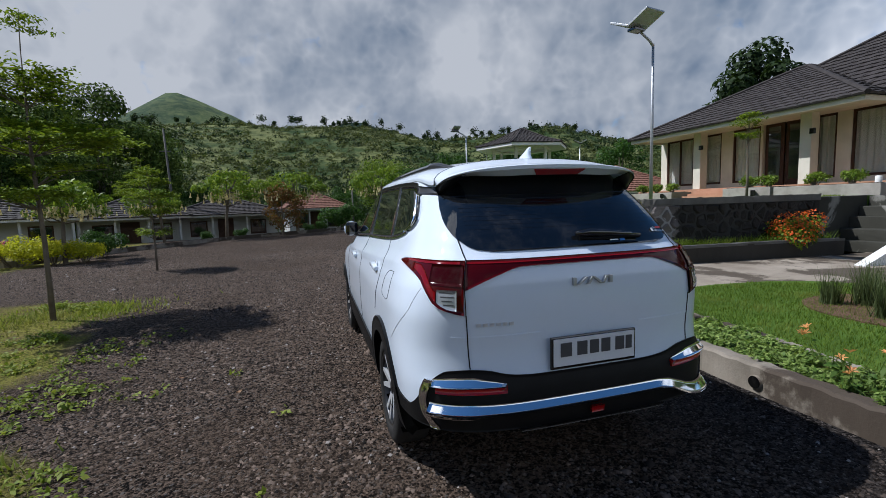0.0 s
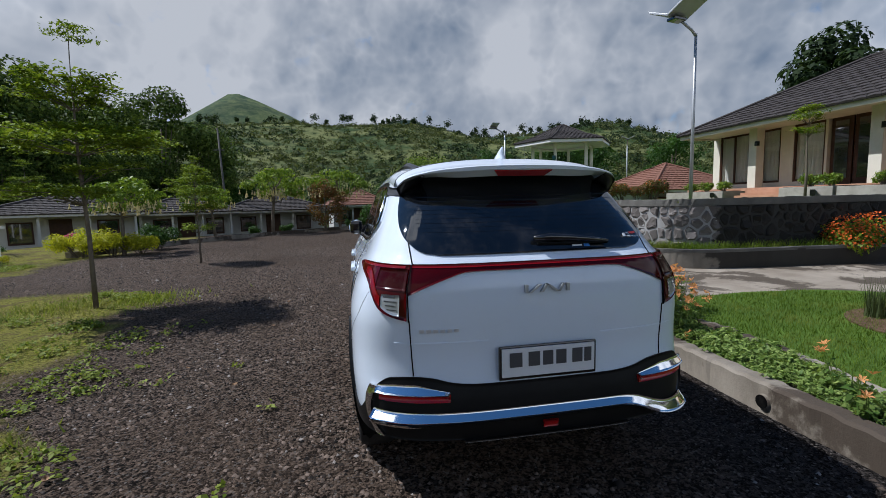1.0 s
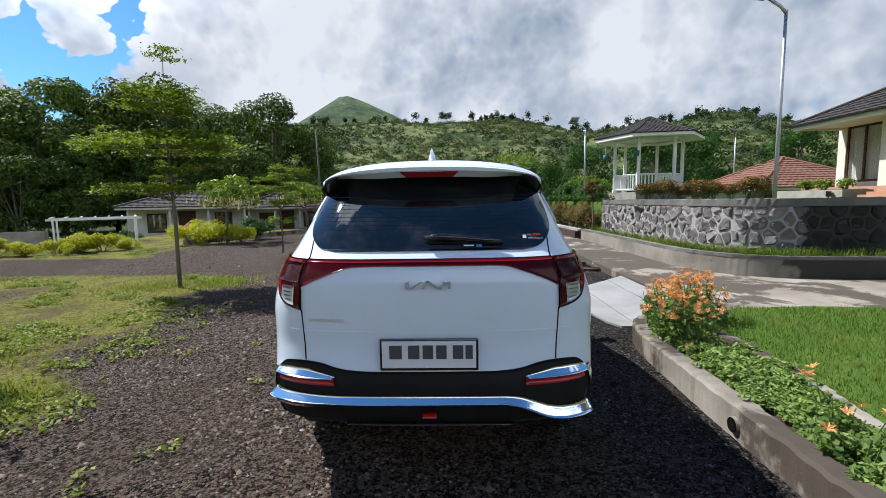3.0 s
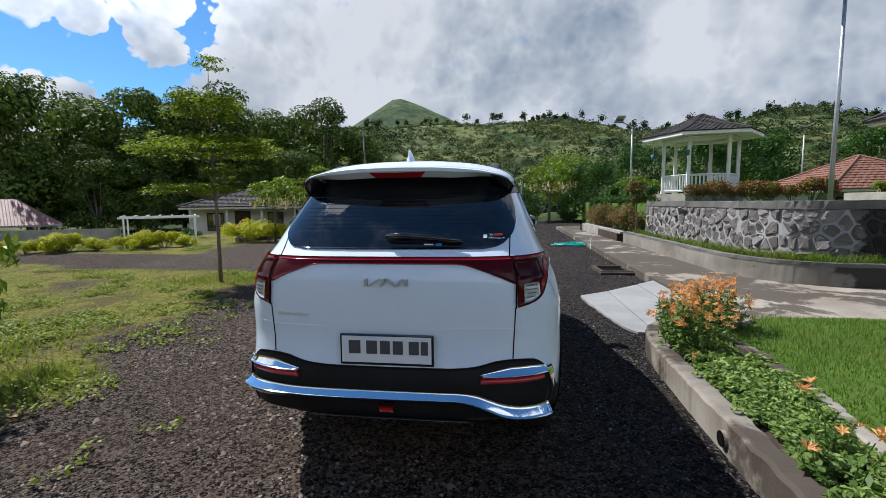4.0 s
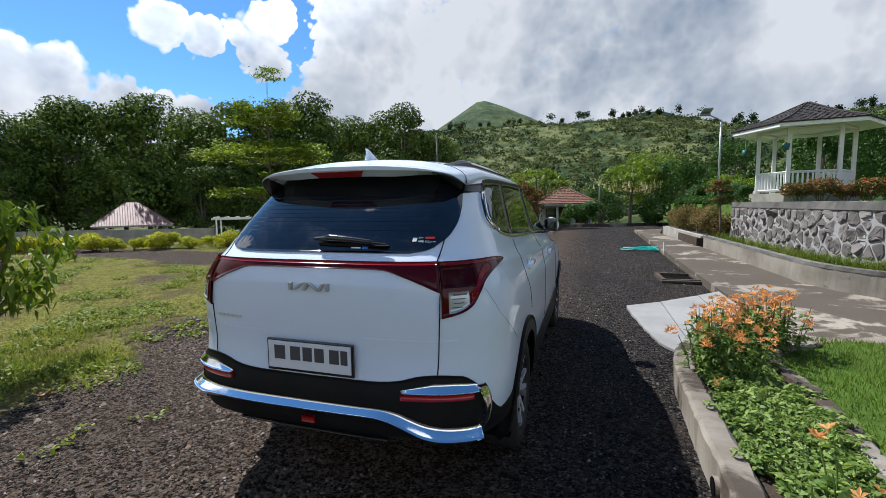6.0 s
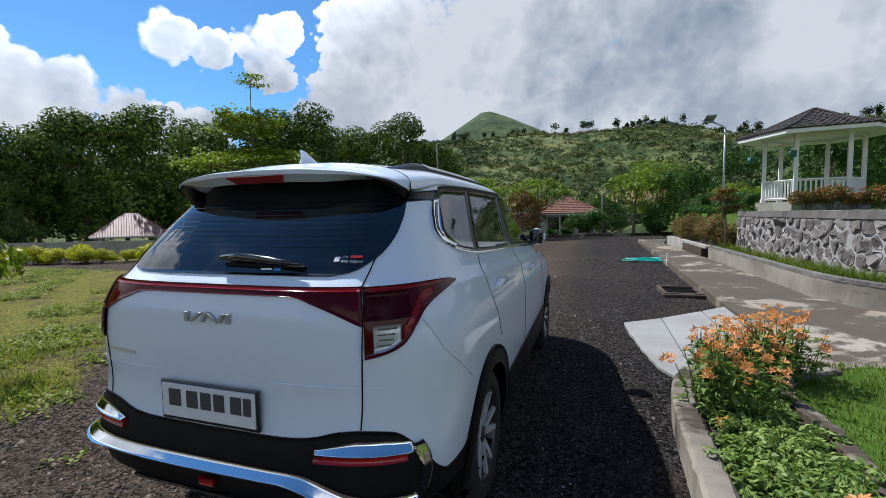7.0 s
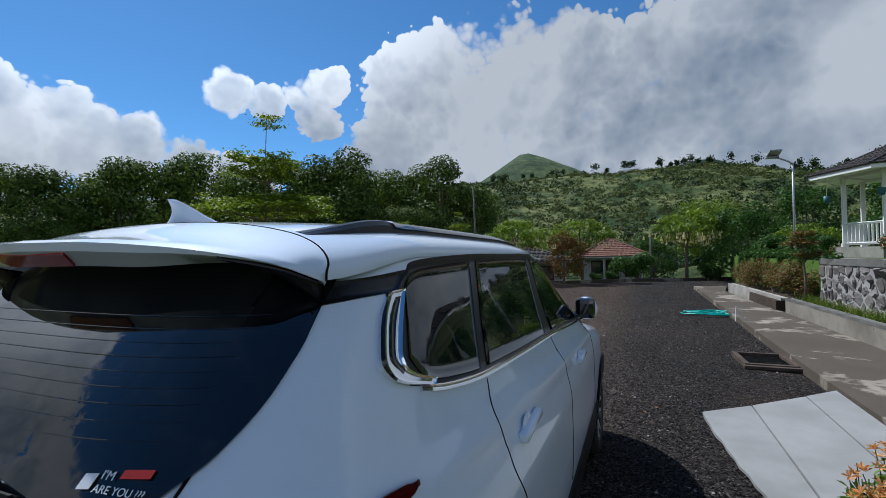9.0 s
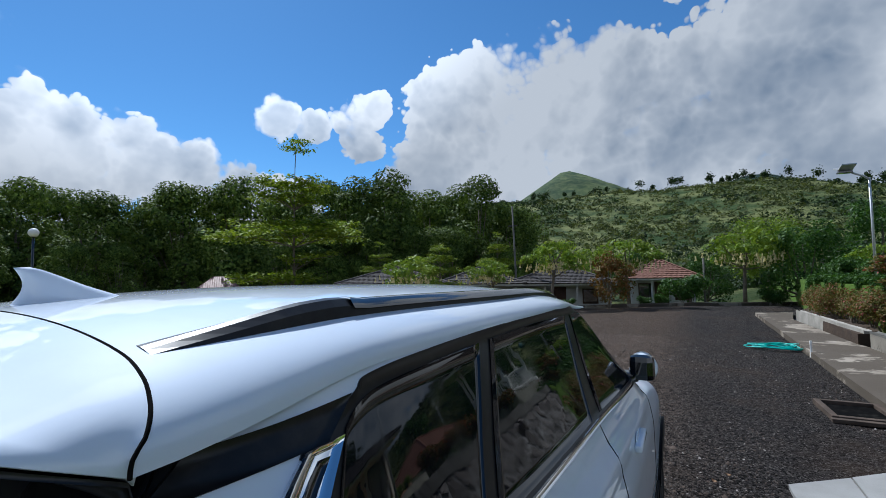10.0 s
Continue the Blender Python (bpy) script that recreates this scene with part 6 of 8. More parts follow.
def build_gazebo():
    at = pose(7.98, 16.6, 0.0, 0, 0, -8)
    g = thing("gazebo", "white six-sided garden gazebo with dark shingled roof", "gazebo", at)
    ring = lambda r, z: [(r * math.cos(math.pi * i / 3), r * math.sin(math.pi * i / 3), z) for i in range(6)]
    turn = lambda r: r[1:] + r[:1]
    vs, fs = prism([(x, y) for x, y, _ in ring(1.5, 0)], 1.2, 1.70)
    put("plinth", to_mesh("plinth", vs, fs, M_CEMENT), g, "rendered plinth")
    posts = ring(1.28, 0)
    for x, y, _ in posts:
        boxpart("post", (x - 0.055, y - 0.055, 1.70), (x + 0.055, y + 0.055, 3.78), M_WHITE, g, "", 0.008)
        boxpart("post_base", (x - 0.075, y - 0.075, 1.70), (x + 0.075, y + 0.075, 1.82), M_WHITE, g)
        boxpart("post_head", (x - 0.075, y - 0.075, 3.66), (x + 0.075, y + 0.075, 3.72), M_WHITE, g)
    for i in range(6):
        if i == 1:
            continue
        a, b = Vector(posts[i]), Vector(posts[(i + 1) % 6])
        d = b - a
        for z in (1.80, 2.37):
            vs, fs = tube([a + d * 0.05 + Vector((0, 0, z)), b - d * 0.05 + Vector((0, 0, z))], [0.04, 0.04], 4)
            put("rail", to_mesh("rail", vs, fs, M_WHITE), g)
        for j in range(9):
            p = a + d * (j + 1) / 10
            boxpart("baluster", (p.x - 0.022, p.y - 0.022, 1.82), (p.x + 0.022, p.y + 0.022, 2.36), M_WHITE, g)
    for i in range(6):
        a, b = Vector(posts[i]), Vector(posts[(i + 1) % 6])
        vs, fs = tube([a + Vector((0, 0, 3.74)), b + Vector((0, 0, 3.74))], [0.055, 0.055], 4)
        put("head_beam", to_mesh("head_beam", vs, fs, M_WHITE), g)
    # boarded eave and a steep roof that kicks out a little at its foot
    vs = ring(2.08, 3.73) + ring(2.08, 3.85) + ring(0.9, 3.80)
    fs = [(i, (i + 1) % 6, 6 + (i + 1) % 6, 6 + i) for i in range(6)] + [(i, (i + 1) % 6, 12 + (i + 1) % 6, 12 + i) for i in range(6)] + [tuple(range(12, 18))]
    put("eave", to_mesh("eave", vs, fs, M_WHITE), g, "white boarded eave")
    r0, r1, r2 = ring(2.12, 3.86), ring(1.25, 4.13), ring(0.05, 4.66)
    slope = [merge([tile_rows(a, b, c, e, 0.17, 0.15, 0.014) for a, b, c, e in zip(lo, turn(lo), turn(hi), hi)]) for lo, hi in ((r0, r1), (r1, r2))]
    shell = [(x, y, z - 0.012) for x, y, z in r0 + r1 + r2]
    roof = put("roof", to_mesh("roof", shell, [(6 * k + i, 6 * k + (i + 1) % 6, 6 * k + 6 + (i + 1) % 6, 6 * k + 6 + i) for k in range(2) for i in range(6)], M_TILEROOF), g, "dark shingled roof")
    put("shingles", to_mesh("shingles", *merge(slope), M_TILEROOF), roof, "", kind="stuff")
    for i in range(6):
        vs, fs = tube([Vector(r0[i]) + Vector((0, 0, 0.02)), Vector(r1[i]) + Vector((0, 0, 0.02)), Vector(r2[i]) + Vector((0, 0, 0.02))], [0.035, 0.035, 0.03], 6)
        put("hip_cap", to_mesh("hip_cap", vs, fs, M_TILEROOF), roof)
    for x, y, z in ((-1.72, -0.35, 3.0), (-0.75, -1.32, 3.05)):
        vs, fs = tube([(x, y, z), (x, y, z + 0.05), (x, y, z + 0.20)], [0.05, 0.07, 0.085], 10)
        pot = put("hanging_pot", to_mesh("hanging_pot", vs, fs, M_BLUEGREEN, True), None, "teal hanging plant pot under the gazebo eave", "plant pot", "gazebo pots", at=at)
        vs, fs = tube([(x, y, z + 0.20), (x, y, 3.76)], [0.006, 0.006], 4)
        put("hanger", to_mesh("hanger", vs, fs, M_STEEL), pot)


build_gazebo()


def cottage(x, y, turn, w, d, eave, rise, roof, floor=-0.8, posts=True, name_label="small white cottage with dark tiled roof"):
    c = thing("cottage", name_label, "house", pose(x, y, 0, 0, 0, turn), "cottages")
    boxpart("wall", (-w / 2, 0, floor - 0.6), (w / 2, 0.18, eave - 0.05), M_SHADEDWHITE, c, "white front wall")
    boxpart("wall", (-w / 2, 0.18, floor - 0.6), (-w / 2 + 0.18, d, eave - 0.05), M_SHADEDWHITE, c)
    boxpart("wall", (w / 2 - 0.18, 0.18, floor - 0.6), (w / 2, d, eave - 0.05), M_SHADEDWHITE, c)
    boxpart("door", (-0.1 * w, -0.03, floor), (-0.1 * w + 0.85, 0.02, eave - 0.25), M_WOOD, c, "dark wooden door")
    for wx in (-0.36, 0.22):
        win = boxpart("window", (wx * w, -0.03, floor + 0.8), (wx * w + 0.9, 0.01, eave - 0.35), M_WOOD, c, "small dark window")
        boxpart("pane", (wx * w + 0.07, -0.04, floor + 0.87), (wx * w + 0.83, -0.032, eave - 0.42), M_WINDOW, win)
    if posts:
        for i in range(4):
            px = -w / 2 + 0.1 + (w - 0.2) * i / 3
            boxpart("veranda_post", (px - 0.05, -1.25, floor - 0.4), (px + 0.05, -1.15, eave - 0.06), M_SHADEDWHITE, c)
        boxpart("veranda_floor", (-w / 2, -1.35, floor - 0.6), (w / 2, 0, floor), M_CEMENT, c)
    fascia(c, -w / 2 - 0.4, -1.5, w / 2 + 0.4, d + 0.4, eave, M_SHADEDWHITE, 0.12)
    hip_roof(c, -w / 2 - 0.45, -1.55, w / 2 + 0.45, d + 0.45, eave, rise, roof, None, "", 0.30, 0.28)
    return c


cottage(-14.6, 22.6, 30, 5.6, 4.2, 1.38, 0.95, M_TILEROOF)
cottage(-10.2, 25.4, 22, 4.4, 4.0, 1.28, 1.0, M_TILEROOF)
cottage(-5.9, 27.8, 14, 5.6, 4.2, 1.25, 1.05, M_TILEROOF)
cottage(-0.75, 33.5, 8, 3.8, 4.6, 1.45, 1.25, M_REDROOF, -0.8, True, "white cottage with reddish tiled roof")
cottage(17.6, 21.0, 0, 5.5, 4.5, 1.85, 1.6, M_REDROOF, -0.8, False, "house with reddish roof beyond the terrace")


def build_pavilion():
    p = thing("garden_pavilion", "open garden pavilion with pinkish ribbed metal roof", "pavilion", pose(-27.5, 20.0, 0, 0, 0, 53))
    w, e, r = 2.15, 0.5, 1.95
    quads = [((-w, -w, e), (w, -w, e), (0.35, 0, r), (-0.35, 0, r)), ((w, -w, e), (w, w, e), (0.35, 0, r), (0.35, 0, r)), ((w, w, e), (-w, w, e), (-0.35, 0, r), (0.35, 0, r)), ((-w, w, e), (-w, -w, e), (-0.35, 0, r), (-0.35, 0, r))]
    vs, fs = merge([([*q], [(0, 1, 2, 3)]) for q in quads])
    roof = put("roof", to_mesh("roof", vs, fs, M_PINKROOF), p, "pinkish red metal roof")
    ribs = []
    up = (r - e) / w
    for k in range(33):
        a = -w + 2 * w * k / 32
        # each rib runs straight up its slope to the hip or the ridge
        run = w if abs(a) <= 0.35 else w * (w - abs(a)) / (w - 0.35)
        run2 = (w - 0.35) * (1 - abs(a) / w)
        for sgn in (1, -1):
            if run > 0.05:
                ribs.append(tube([(a, sgn * w, e + 0.015), (a, sgn * (w - run), e + 0.015 + run * up)], [0.02, 0.02], 4))
            if run2 > 0.05:
                ribs.append(tube([(sgn * w, a, e + 0.015), (sgn * (w - run2), a, e + 0.015 + run2 * (r - e) / (w - 0.35))], [0.02, 0.02], 4))
    put("ribs", to_mesh("ribs", *merge(ribs), M_PINKROOF), roof, "", kind="stuff")
    for sx in (-1, 1):
        for sy in (-1, 1):
            boxpart("eave_board", (sx * 1.0 - 1.1, sy * 2.1 - 0.05, e - 0.10), (sx * 1.0 + 1.1, sy * 2.1 + 0.05, e - 0.005), M_CEMENT, p)
            boxpart("post", (sx * 1.75 - 0.09, sy * 1.75 - 0.09, -1.3), (sx * 1.75 + 0.09, sy * 1.75 + 0.09, e), M_CEMENT, p)
    # grey wall in front of it
    line = bend([(-34, 8.5), (-26, 13.4), (-18.6, 16.9), (-17.9, 17.3)], 6)
    put("wall_garden", to_mesh("wall_garden", *ribbon_wall(line, -0.16, -1.2, 0.40), M_CEMENT), None, "grey rendered garden wall beyond the hedge", "wall", "", "structure")


build_pavilion()


def build_pergola():
    p = thing("pergola", "white steel pergola frame by the hedge", "pergola", pose(-14.0, 15.3, 0, 0, 0, 38))
    for x in (-1.3, 1.3):
        for y in (0, 1.6):
            boxpart("post", (x - 0.03, y - 0.03, -0.8), (x + 0.03, y + 0.03, 0.95), M_WHITE, p)
    for y in (0, 1.6):
        boxpart("beam", (-1.5, y - 0.03, 0.95), (1.5, y + 0.03, 1.03), M_WHITE, p)
    for i in range(7):
        boxpart("rafter", (-1.4 + i * 0.45, -0.15, 1.03), (-1.36 + i * 0.45, 1.75, 1.08), M_WHITE, p)


build_pergola()


def solar_lamp(x, y, z, h, turn, thick=1.0, size=1.0):
    lamp = thing("street_lamp", "galvanised solar street lamp with two tilted panels", "street lamp", pose(x, y, z, 0, 0, turn), "solar lamps")
    vs, fs = tube([(0, 0, 0), (0, 0, h * 0.5), (0, 0, h)], [0.052 * thick, 0.045 * thick, 0.038 * thick], 10)
    put("pole", to_mesh("pole", vs, fs, M_STEEL, True), lamp, "galvanised pole")
    vs, fs = tube([(0, 0, h - 0.05), (-0.12, 0, h + 0.05), (-0.50, 0, h + 0.22)], [0.03, 0.028, 0.026], 8)
    arm = put("arm", to_mesh("arm", vs, fs, M_STEEL, True), lamp)
    for s, tilt, ang in ((1, 24, 0.0), (-1, -24, 0.0)):
        bm = box(bmesh.new(), (-0.28 * size, -0.02, -0.02), (0.28 * size, 0.50 * size, 0.02), 0.006)
        bmesh.ops.transform(bm, matrix=Matrix.Translation((-0.55, 0, h + 0.26)) @ Matrix.Rotation(radians(0 if s > 0 else 180), 4, "Z") @ Matrix.Rotation(radians(24), 4, "X"), verts=bm.verts)
        pan = part("panel", bm, M_PANEL, lamp, "grey back of a solar panel")
    boxpart("lamp_head", (-0.72, -0.10, h + 0.17), (-0.40, 0.10, h + 0.225), M_GLOSS, lamp, "lamp head", 0.01)
    return lamp


solar_lamp(6.2, 6.72, TERRACE - 0.02, 3.5, 12, 0.72)
solar_lamp(5.72, 17.6, TERRACE - 0.1, 3.2, 8, 0.75, 0.62)
solar_lamp(16.2, 24.5, TERRACE - 0.1, 3.6, 60, 0.8, 0.8)


def garden_lamp(x, y, z, h):
    lamp = thing("garden_lamp", "thin dark lamp post with a white globe before the woods", "street lamp", pose(x, y, z))
    put("pole", to_mesh("pole", *tube([(0, 0, -0.3), (0, 0, h * 0.5), (0, 0, h)], [0.05, 0.042, 0.035], 8), M_GLOSS, True), lamp, "dark pole")
    bm = bmesh.new()
    bmesh.ops.create_uvsphere(bm, u_segments=16, v_segments=10, radius=0.15, matrix=Matrix.Translation((0, 0, h + 0.10)))
    part("globe", bm, M_WHITE, lamp, "white globe", True)
    put("collar", to_mesh("collar", *tube([(0, 0, h - 0.06), (0, 0, h)], [0.05, 0.09], 10), M_GLOSS), lamp)


garden_lamp(-17.9, 6.7, 0.0, 3.3)


def utility_pole(x, y, z0, z1, lean):
    vs, fs = tube([(0, 0, z0), (lean * 0.5, 0, (z0 + z1) / 2), (lean, 0, z1)], [0.075, 0.06, 0.05], 10)
    p = put("utility_pole", to_mesh("utility_pole", vs, fs, M_COPING, True), None, "weathered grey concrete utility pole", "utility pole", "", at=pose(x, y, 0))
    if z1 > 4:
        boxpart("cross_arm", (lean - 0.3, -0.04, z1 - 1.3), (lean + 0.3, 0.04, z1 - 1.24), M_COPING, p)
    return p


utility_pole(-8.6, 27.6, -1.0, 6.2, -0.25)
utility_pole(1.7, 29.6, -0.8, 2.6, 0.0)


def build_hose():
    rng = random.Random(4)
    pts = []
    for i in range(240):
        a = i * 0.2
        r = 0.30 + 0.10 * math.sin(i * 0.043) + rng.uniform(-0.015, 0.015)
        pts.append((1.35 * r * math.cos(a) + 0.07 * math.sin(i * 0.11), r * math.sin(a), 0.02 + 0.02 * (1 + math.sin(i * 0.37)) + 0.0002 * i))
    vs, fs = tube(pts, [0.012] * len(pts), 6)
    put("garden_hose", to_mesh("garden_hose", vs, fs, M_HOSE, True), None, "turquoise garden hose coiled on the gravel", "hose", at=pose(2.72, 13.2, 0.0))
    vs, fs = tube([(3.2, 12.2, 0.0), (3.2, 12.2, 0.34)], [0.02, 0.02], 8)
    put("standpipe", to_mesh("standpipe", vs, fs, M_WHITE), None, "short pale standpipe at the walkway edge", "pipe")
    vs, fs = lathe([(0.0, 0.044), (0.16, 0.044), (0.16, 0.050), (-0.012, 0.050), (-0.012, 0.044)], 20)
    drain = put("drain_pipe", to_mesh("drain_pipe", [(1.862 + x, 0.72 + y, 0.075 + z) for x, y, z in vs], fs, M_KERB, True), None, "drain pipe mouth in the kerb", "drain pipe")
    # black disc across the mouth paints the shade within the pipe
    vs, fs = lathe([(0.0, 0.0), (0.003, 0.0), (0.003, 0.046), (0.0, 0.046)], 20)
    put("opening", to_mesh("opening", [(1.846 + x, 0.72 + y, 0.075 + z) for x, y, z in vs], fs, M_GAP), drain, "black disc for the shade inside the pipe")


build_hose()


def cell(points, k, lo, hi, gap):
    """The plan of one stone: the part of a strip nearest to its own point, drawn in by the joint."""
    c = points[k]
    poly = [np.array(p) for p in ((lo[0], lo[1]), (hi[0], lo[1]), (hi[0], hi[1]), (lo[0], hi[1]))]
    near = np.argsort(np.hypot(*(points - c).T))[1:22]
    cuts = [((points[q] + c) / 2, (points[q] - c) / np.linalg.norm(points[q] - c)) for q in near]
    for mid, n in cuts:
        keep = []
        for a, b in zip(poly, poly[1:] + poly[:1]):
            da, db = np.dot(a - mid, n) + gap, np.dot(b - mid, n) + gap
            if da <= 0:
                keep.append(a)
            if da * db < 0:
                keep.append(a + (b - a) * da / (da - db))
        poly = keep
        if len(poly) < 3:
            return None
    poly = [q for a, b in zip(poly, poly[1:] + poly[:1]) for q in (a * 0.84 + b * 0.16, a * 0.16 + b * 0.84)]
    out = [poly[0]]
    for p in poly[1:]:
        if np.linalg.norm(p - out[-1]) > 0.012:
            out.append(p)
    return np.array(out)


def build_stones():
    """Rubble stones packed close and set proud of the mortar, each its own piece."""
    rng = np.random.default_rng(7)
    seg = np.linalg.norm(np.diff(STONE_LINE, axis=0), axis=1)
    s = np.concatenate([[0], np.cumsum(seg)])
    total = s[-1]
    pts, rad = np.zeros((0, 2)), np.zeros(0)
    for size, tries in ((0.165, 900), (0.12, 2500), (0.085, 6000), (0.06, 3000)):
        for _ in range(tries):
            q, r = np.array((rng.uniform(0.05, total - 0.05), rng.uniform(0.40, 1.27))), size * rng.uniform(0.85, 1.15)
            if len(pts) < 330 and (len(pts) == 0 or np.all(np.hypot(*(pts - q).T) > (r + rad) * 0.92)):
                pts, rad = np.vstack([pts, q]), np.append(rad, r)
    for k in range(len(pts)):
        ring = cell(pts, k, (0.0, 0.34), (total, 1.295), rng.uniform(0.007, 0.020))
        if ring is None or len(ring) < 5:
            continue
        c = ring.mean(axis=0)
        ring = (ring - c) * rng.uniform(0.90, 1.03, (len(ring), 1))
        n, w = len(ring), float(np.abs(ring).mean())
        d = min(0.034, 0.014 + 0.15 * w) * rng.uniform(0.7, 1.2)
        tilt = rng.normal(0, 0.16, 2)
        vs = [(a, 0.03, b) for a, b in ring] + [(a * 0.93, -0.55 * d + tilt[0] * a * 0.5, b * 0.93) for a, b in ring] + [(a * 0.66, -d + tilt[0] * a + tilt[1] * b + rng.normal(0, 0.006), b * 0.66) for a, b in ring] + [(0, -d * 1.08, 0)]
        fs = [(i, (i + 1) % n, n + (i + 1) % n, n + i) for i in range(n)] + [(n + i, n + (i + 1) % n, 2 * n + (i + 1) % n, 2 * n + i) for i in range(n)] + [(2 * n + i, 2 * n + (i + 1) % n, 3 * n) for i in range(n)]
        u, z = c
        i = int(min(np.searchsorted(s, u) - 1, len(seg) - 1))
        p = STONE_LINE[i] + (STONE_LINE[i + 1] - STONE_LINE[i]) * ((u - s[i]) / seg[i])
        t = (STONE_LINE[i + 1] - STONE_LINE[i]) / seg[i]
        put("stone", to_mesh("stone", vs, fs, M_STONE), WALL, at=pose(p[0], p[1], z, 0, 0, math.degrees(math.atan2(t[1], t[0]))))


build_stones()

# ---- plants ----


def crown_tree(name, seed, height, spread, trunk_r, clumps, leaf_count, leaf_size, leaf_mat, label, category="tree", bare=0.35, flat=0.8, lean=0.0, aspect=0.45, shell=0.55, jitter=0.6, lump=(0.20, 0.36)):
    """A broad tree: tapered trunk, limbs to leaf clumps, uneven crown. Built at the origin."""
    rng = np.random.default_rng(seed)
    tree = thing(name, label, category)
    cl = []
    for i in range(clumps):
        a = rng.uniform(0, 2 * math.pi)
        t = rng.uniform(0, 1)
        zz = height * (bare + (1 - bare) * t)
        rmax = spread * math.sqrt(max(0.05, 1 - ((t - 0.38) / 0.66) ** 2))
        rr = rmax * rng.uniform(0.35, 1.0)
        cl.append((rr * math.cos(a) + lean * t, rr * math.sin(a), zz, spread * rng.uniform(*lump)))
    trunk_pts = [(0, 0, -0.3), (lean * 0.1, 0, height * bare * 0.5), (lean * 0.35, 0.05, height * bare), (lean * 0.8, 0.0, height * 0.8)]
    pieces = [tube(trunk_pts, [trunk_r * 1.3, trunk_r, trunk_r * 0.8, trunk_r * 0.25], 8)]
    for c in cl[:: max(1, clumps // 9)]:
        a = Vector((lean * 0.3, 0, height * bare * rng.uniform(0.8, 1.2)))
        b = Vector(c[:3])
        pieces.append(tube([a, a.lerp(b, 0.5) + Vector((0, 0, -0.05 * height)), b], [trunk_r * 0.5, trunk_r * 0.32, trunk_r * 0.12], 5, False))
    put("trunk", to_mesh("trunk", *merge(pieces), M_BARK, True), tree)
    put("crown", fast_mesh("crown", *clump_leaves(cl, leaf_count, leaf_size, rng, flat, aspect, 0.25, shell, jitter), leaf_mat), tree)
    return tree


def tier_tree(name, seed, height, tiers, trunk_r, leaf_mat, leaf_size, label, twig_top=0.0):
    """A tree of flat branch storeys on a thin straight trunk. tiers: (height, radius x, radius y, leaves, offset x, y)."""
    rng = np.random.default_rng(seed)
    tree = thing(name, label, "tree")
    pieces = [tube([(0, 0, -0.2), (0.01, 0.0, height * 0.3), (-0.02, 0.01, height * 0.62), (0.0, 0, height)], [trunk_r * 1.15, trunk_r * 0.9, trunk_r * 0.6, trunk_r * 0.15], 9)]
    V, F = [], []
    off = 0
    for z, rx, ry, count, ox, oy in tiers:
        pos = []
        branches = 9 if rx > 0.5 else 5
        tufts = max(6, int(count * 1.15) // (branches * 16))
        for b in range(branches):
            a = 2 * math.pi * (b + rng.uniform(-0.3, 0.3)) / branches
            L = rng.uniform(0.62, 1.08)
            end = Vector((ox + rx * L * math.cos(a), oy + ry * L * math.sin(a), z + rng.normal(0, 0.05) + 0.06))
            start = Vector((0, 0, z - 0.15))
            mid = start.lerp(end, 0.5) + Vector((0, 0, 0.08))
            pieces.append(tube([start, mid, end], [trunk_r * 0.28, trunk_r * 0.18, 0.004], 5, False))
            # tufts of leaves along the branch, spreading sideways into a fan
            t = rng.uniform(0.25, 1.0, tufts) ** 0.75
            base = np.array(start)[None] * (1 - t[:, None]) + np.array(end)[None] * t[:, None]
            base[:, 2] += 0.10 * np.sin(t * math.pi)
            wd = 0.26 * rx * (0.3 + t) * (1.15 - t * 0.55)
            side = np.array([-math.sin(a), math.cos(a), 0.0])
            tuft = base + side[None] * (rng.normal(0, 1, tufts) * wd)[:, None] + np.array([0, 0, 1.0]) * rng.normal(0, 0.022, tufts)[:, None]
            r = leaf_size * rng.uniform(0.9, 1.9, tufts)
            pos.append((tuft[:, None, :] + rng.normal(0, 1, (tufts, 16, 3)) * r[:, None, None] * np.array([0.62, 0.62, 0.22])).reshape(-1, 3))
        pos = np.concatenate(pos)
        n = np.tile(np.array([0, 0, 1.0]), (len(pos), 1))
        v, f = leaves(pos, n, leaf_size, rng, 0.55, 0.05, 0.35)
        V.append(v)
        F.append(f + off)
        off += len(v)
    put("trunk", to_mesh("trunk", *merge(pieces), M_BARK, True), tree)
    put("crown", fast_mesh("crown", np.concatenate(V), np.concatenate(F), leaf_mat), tree)
    return tree


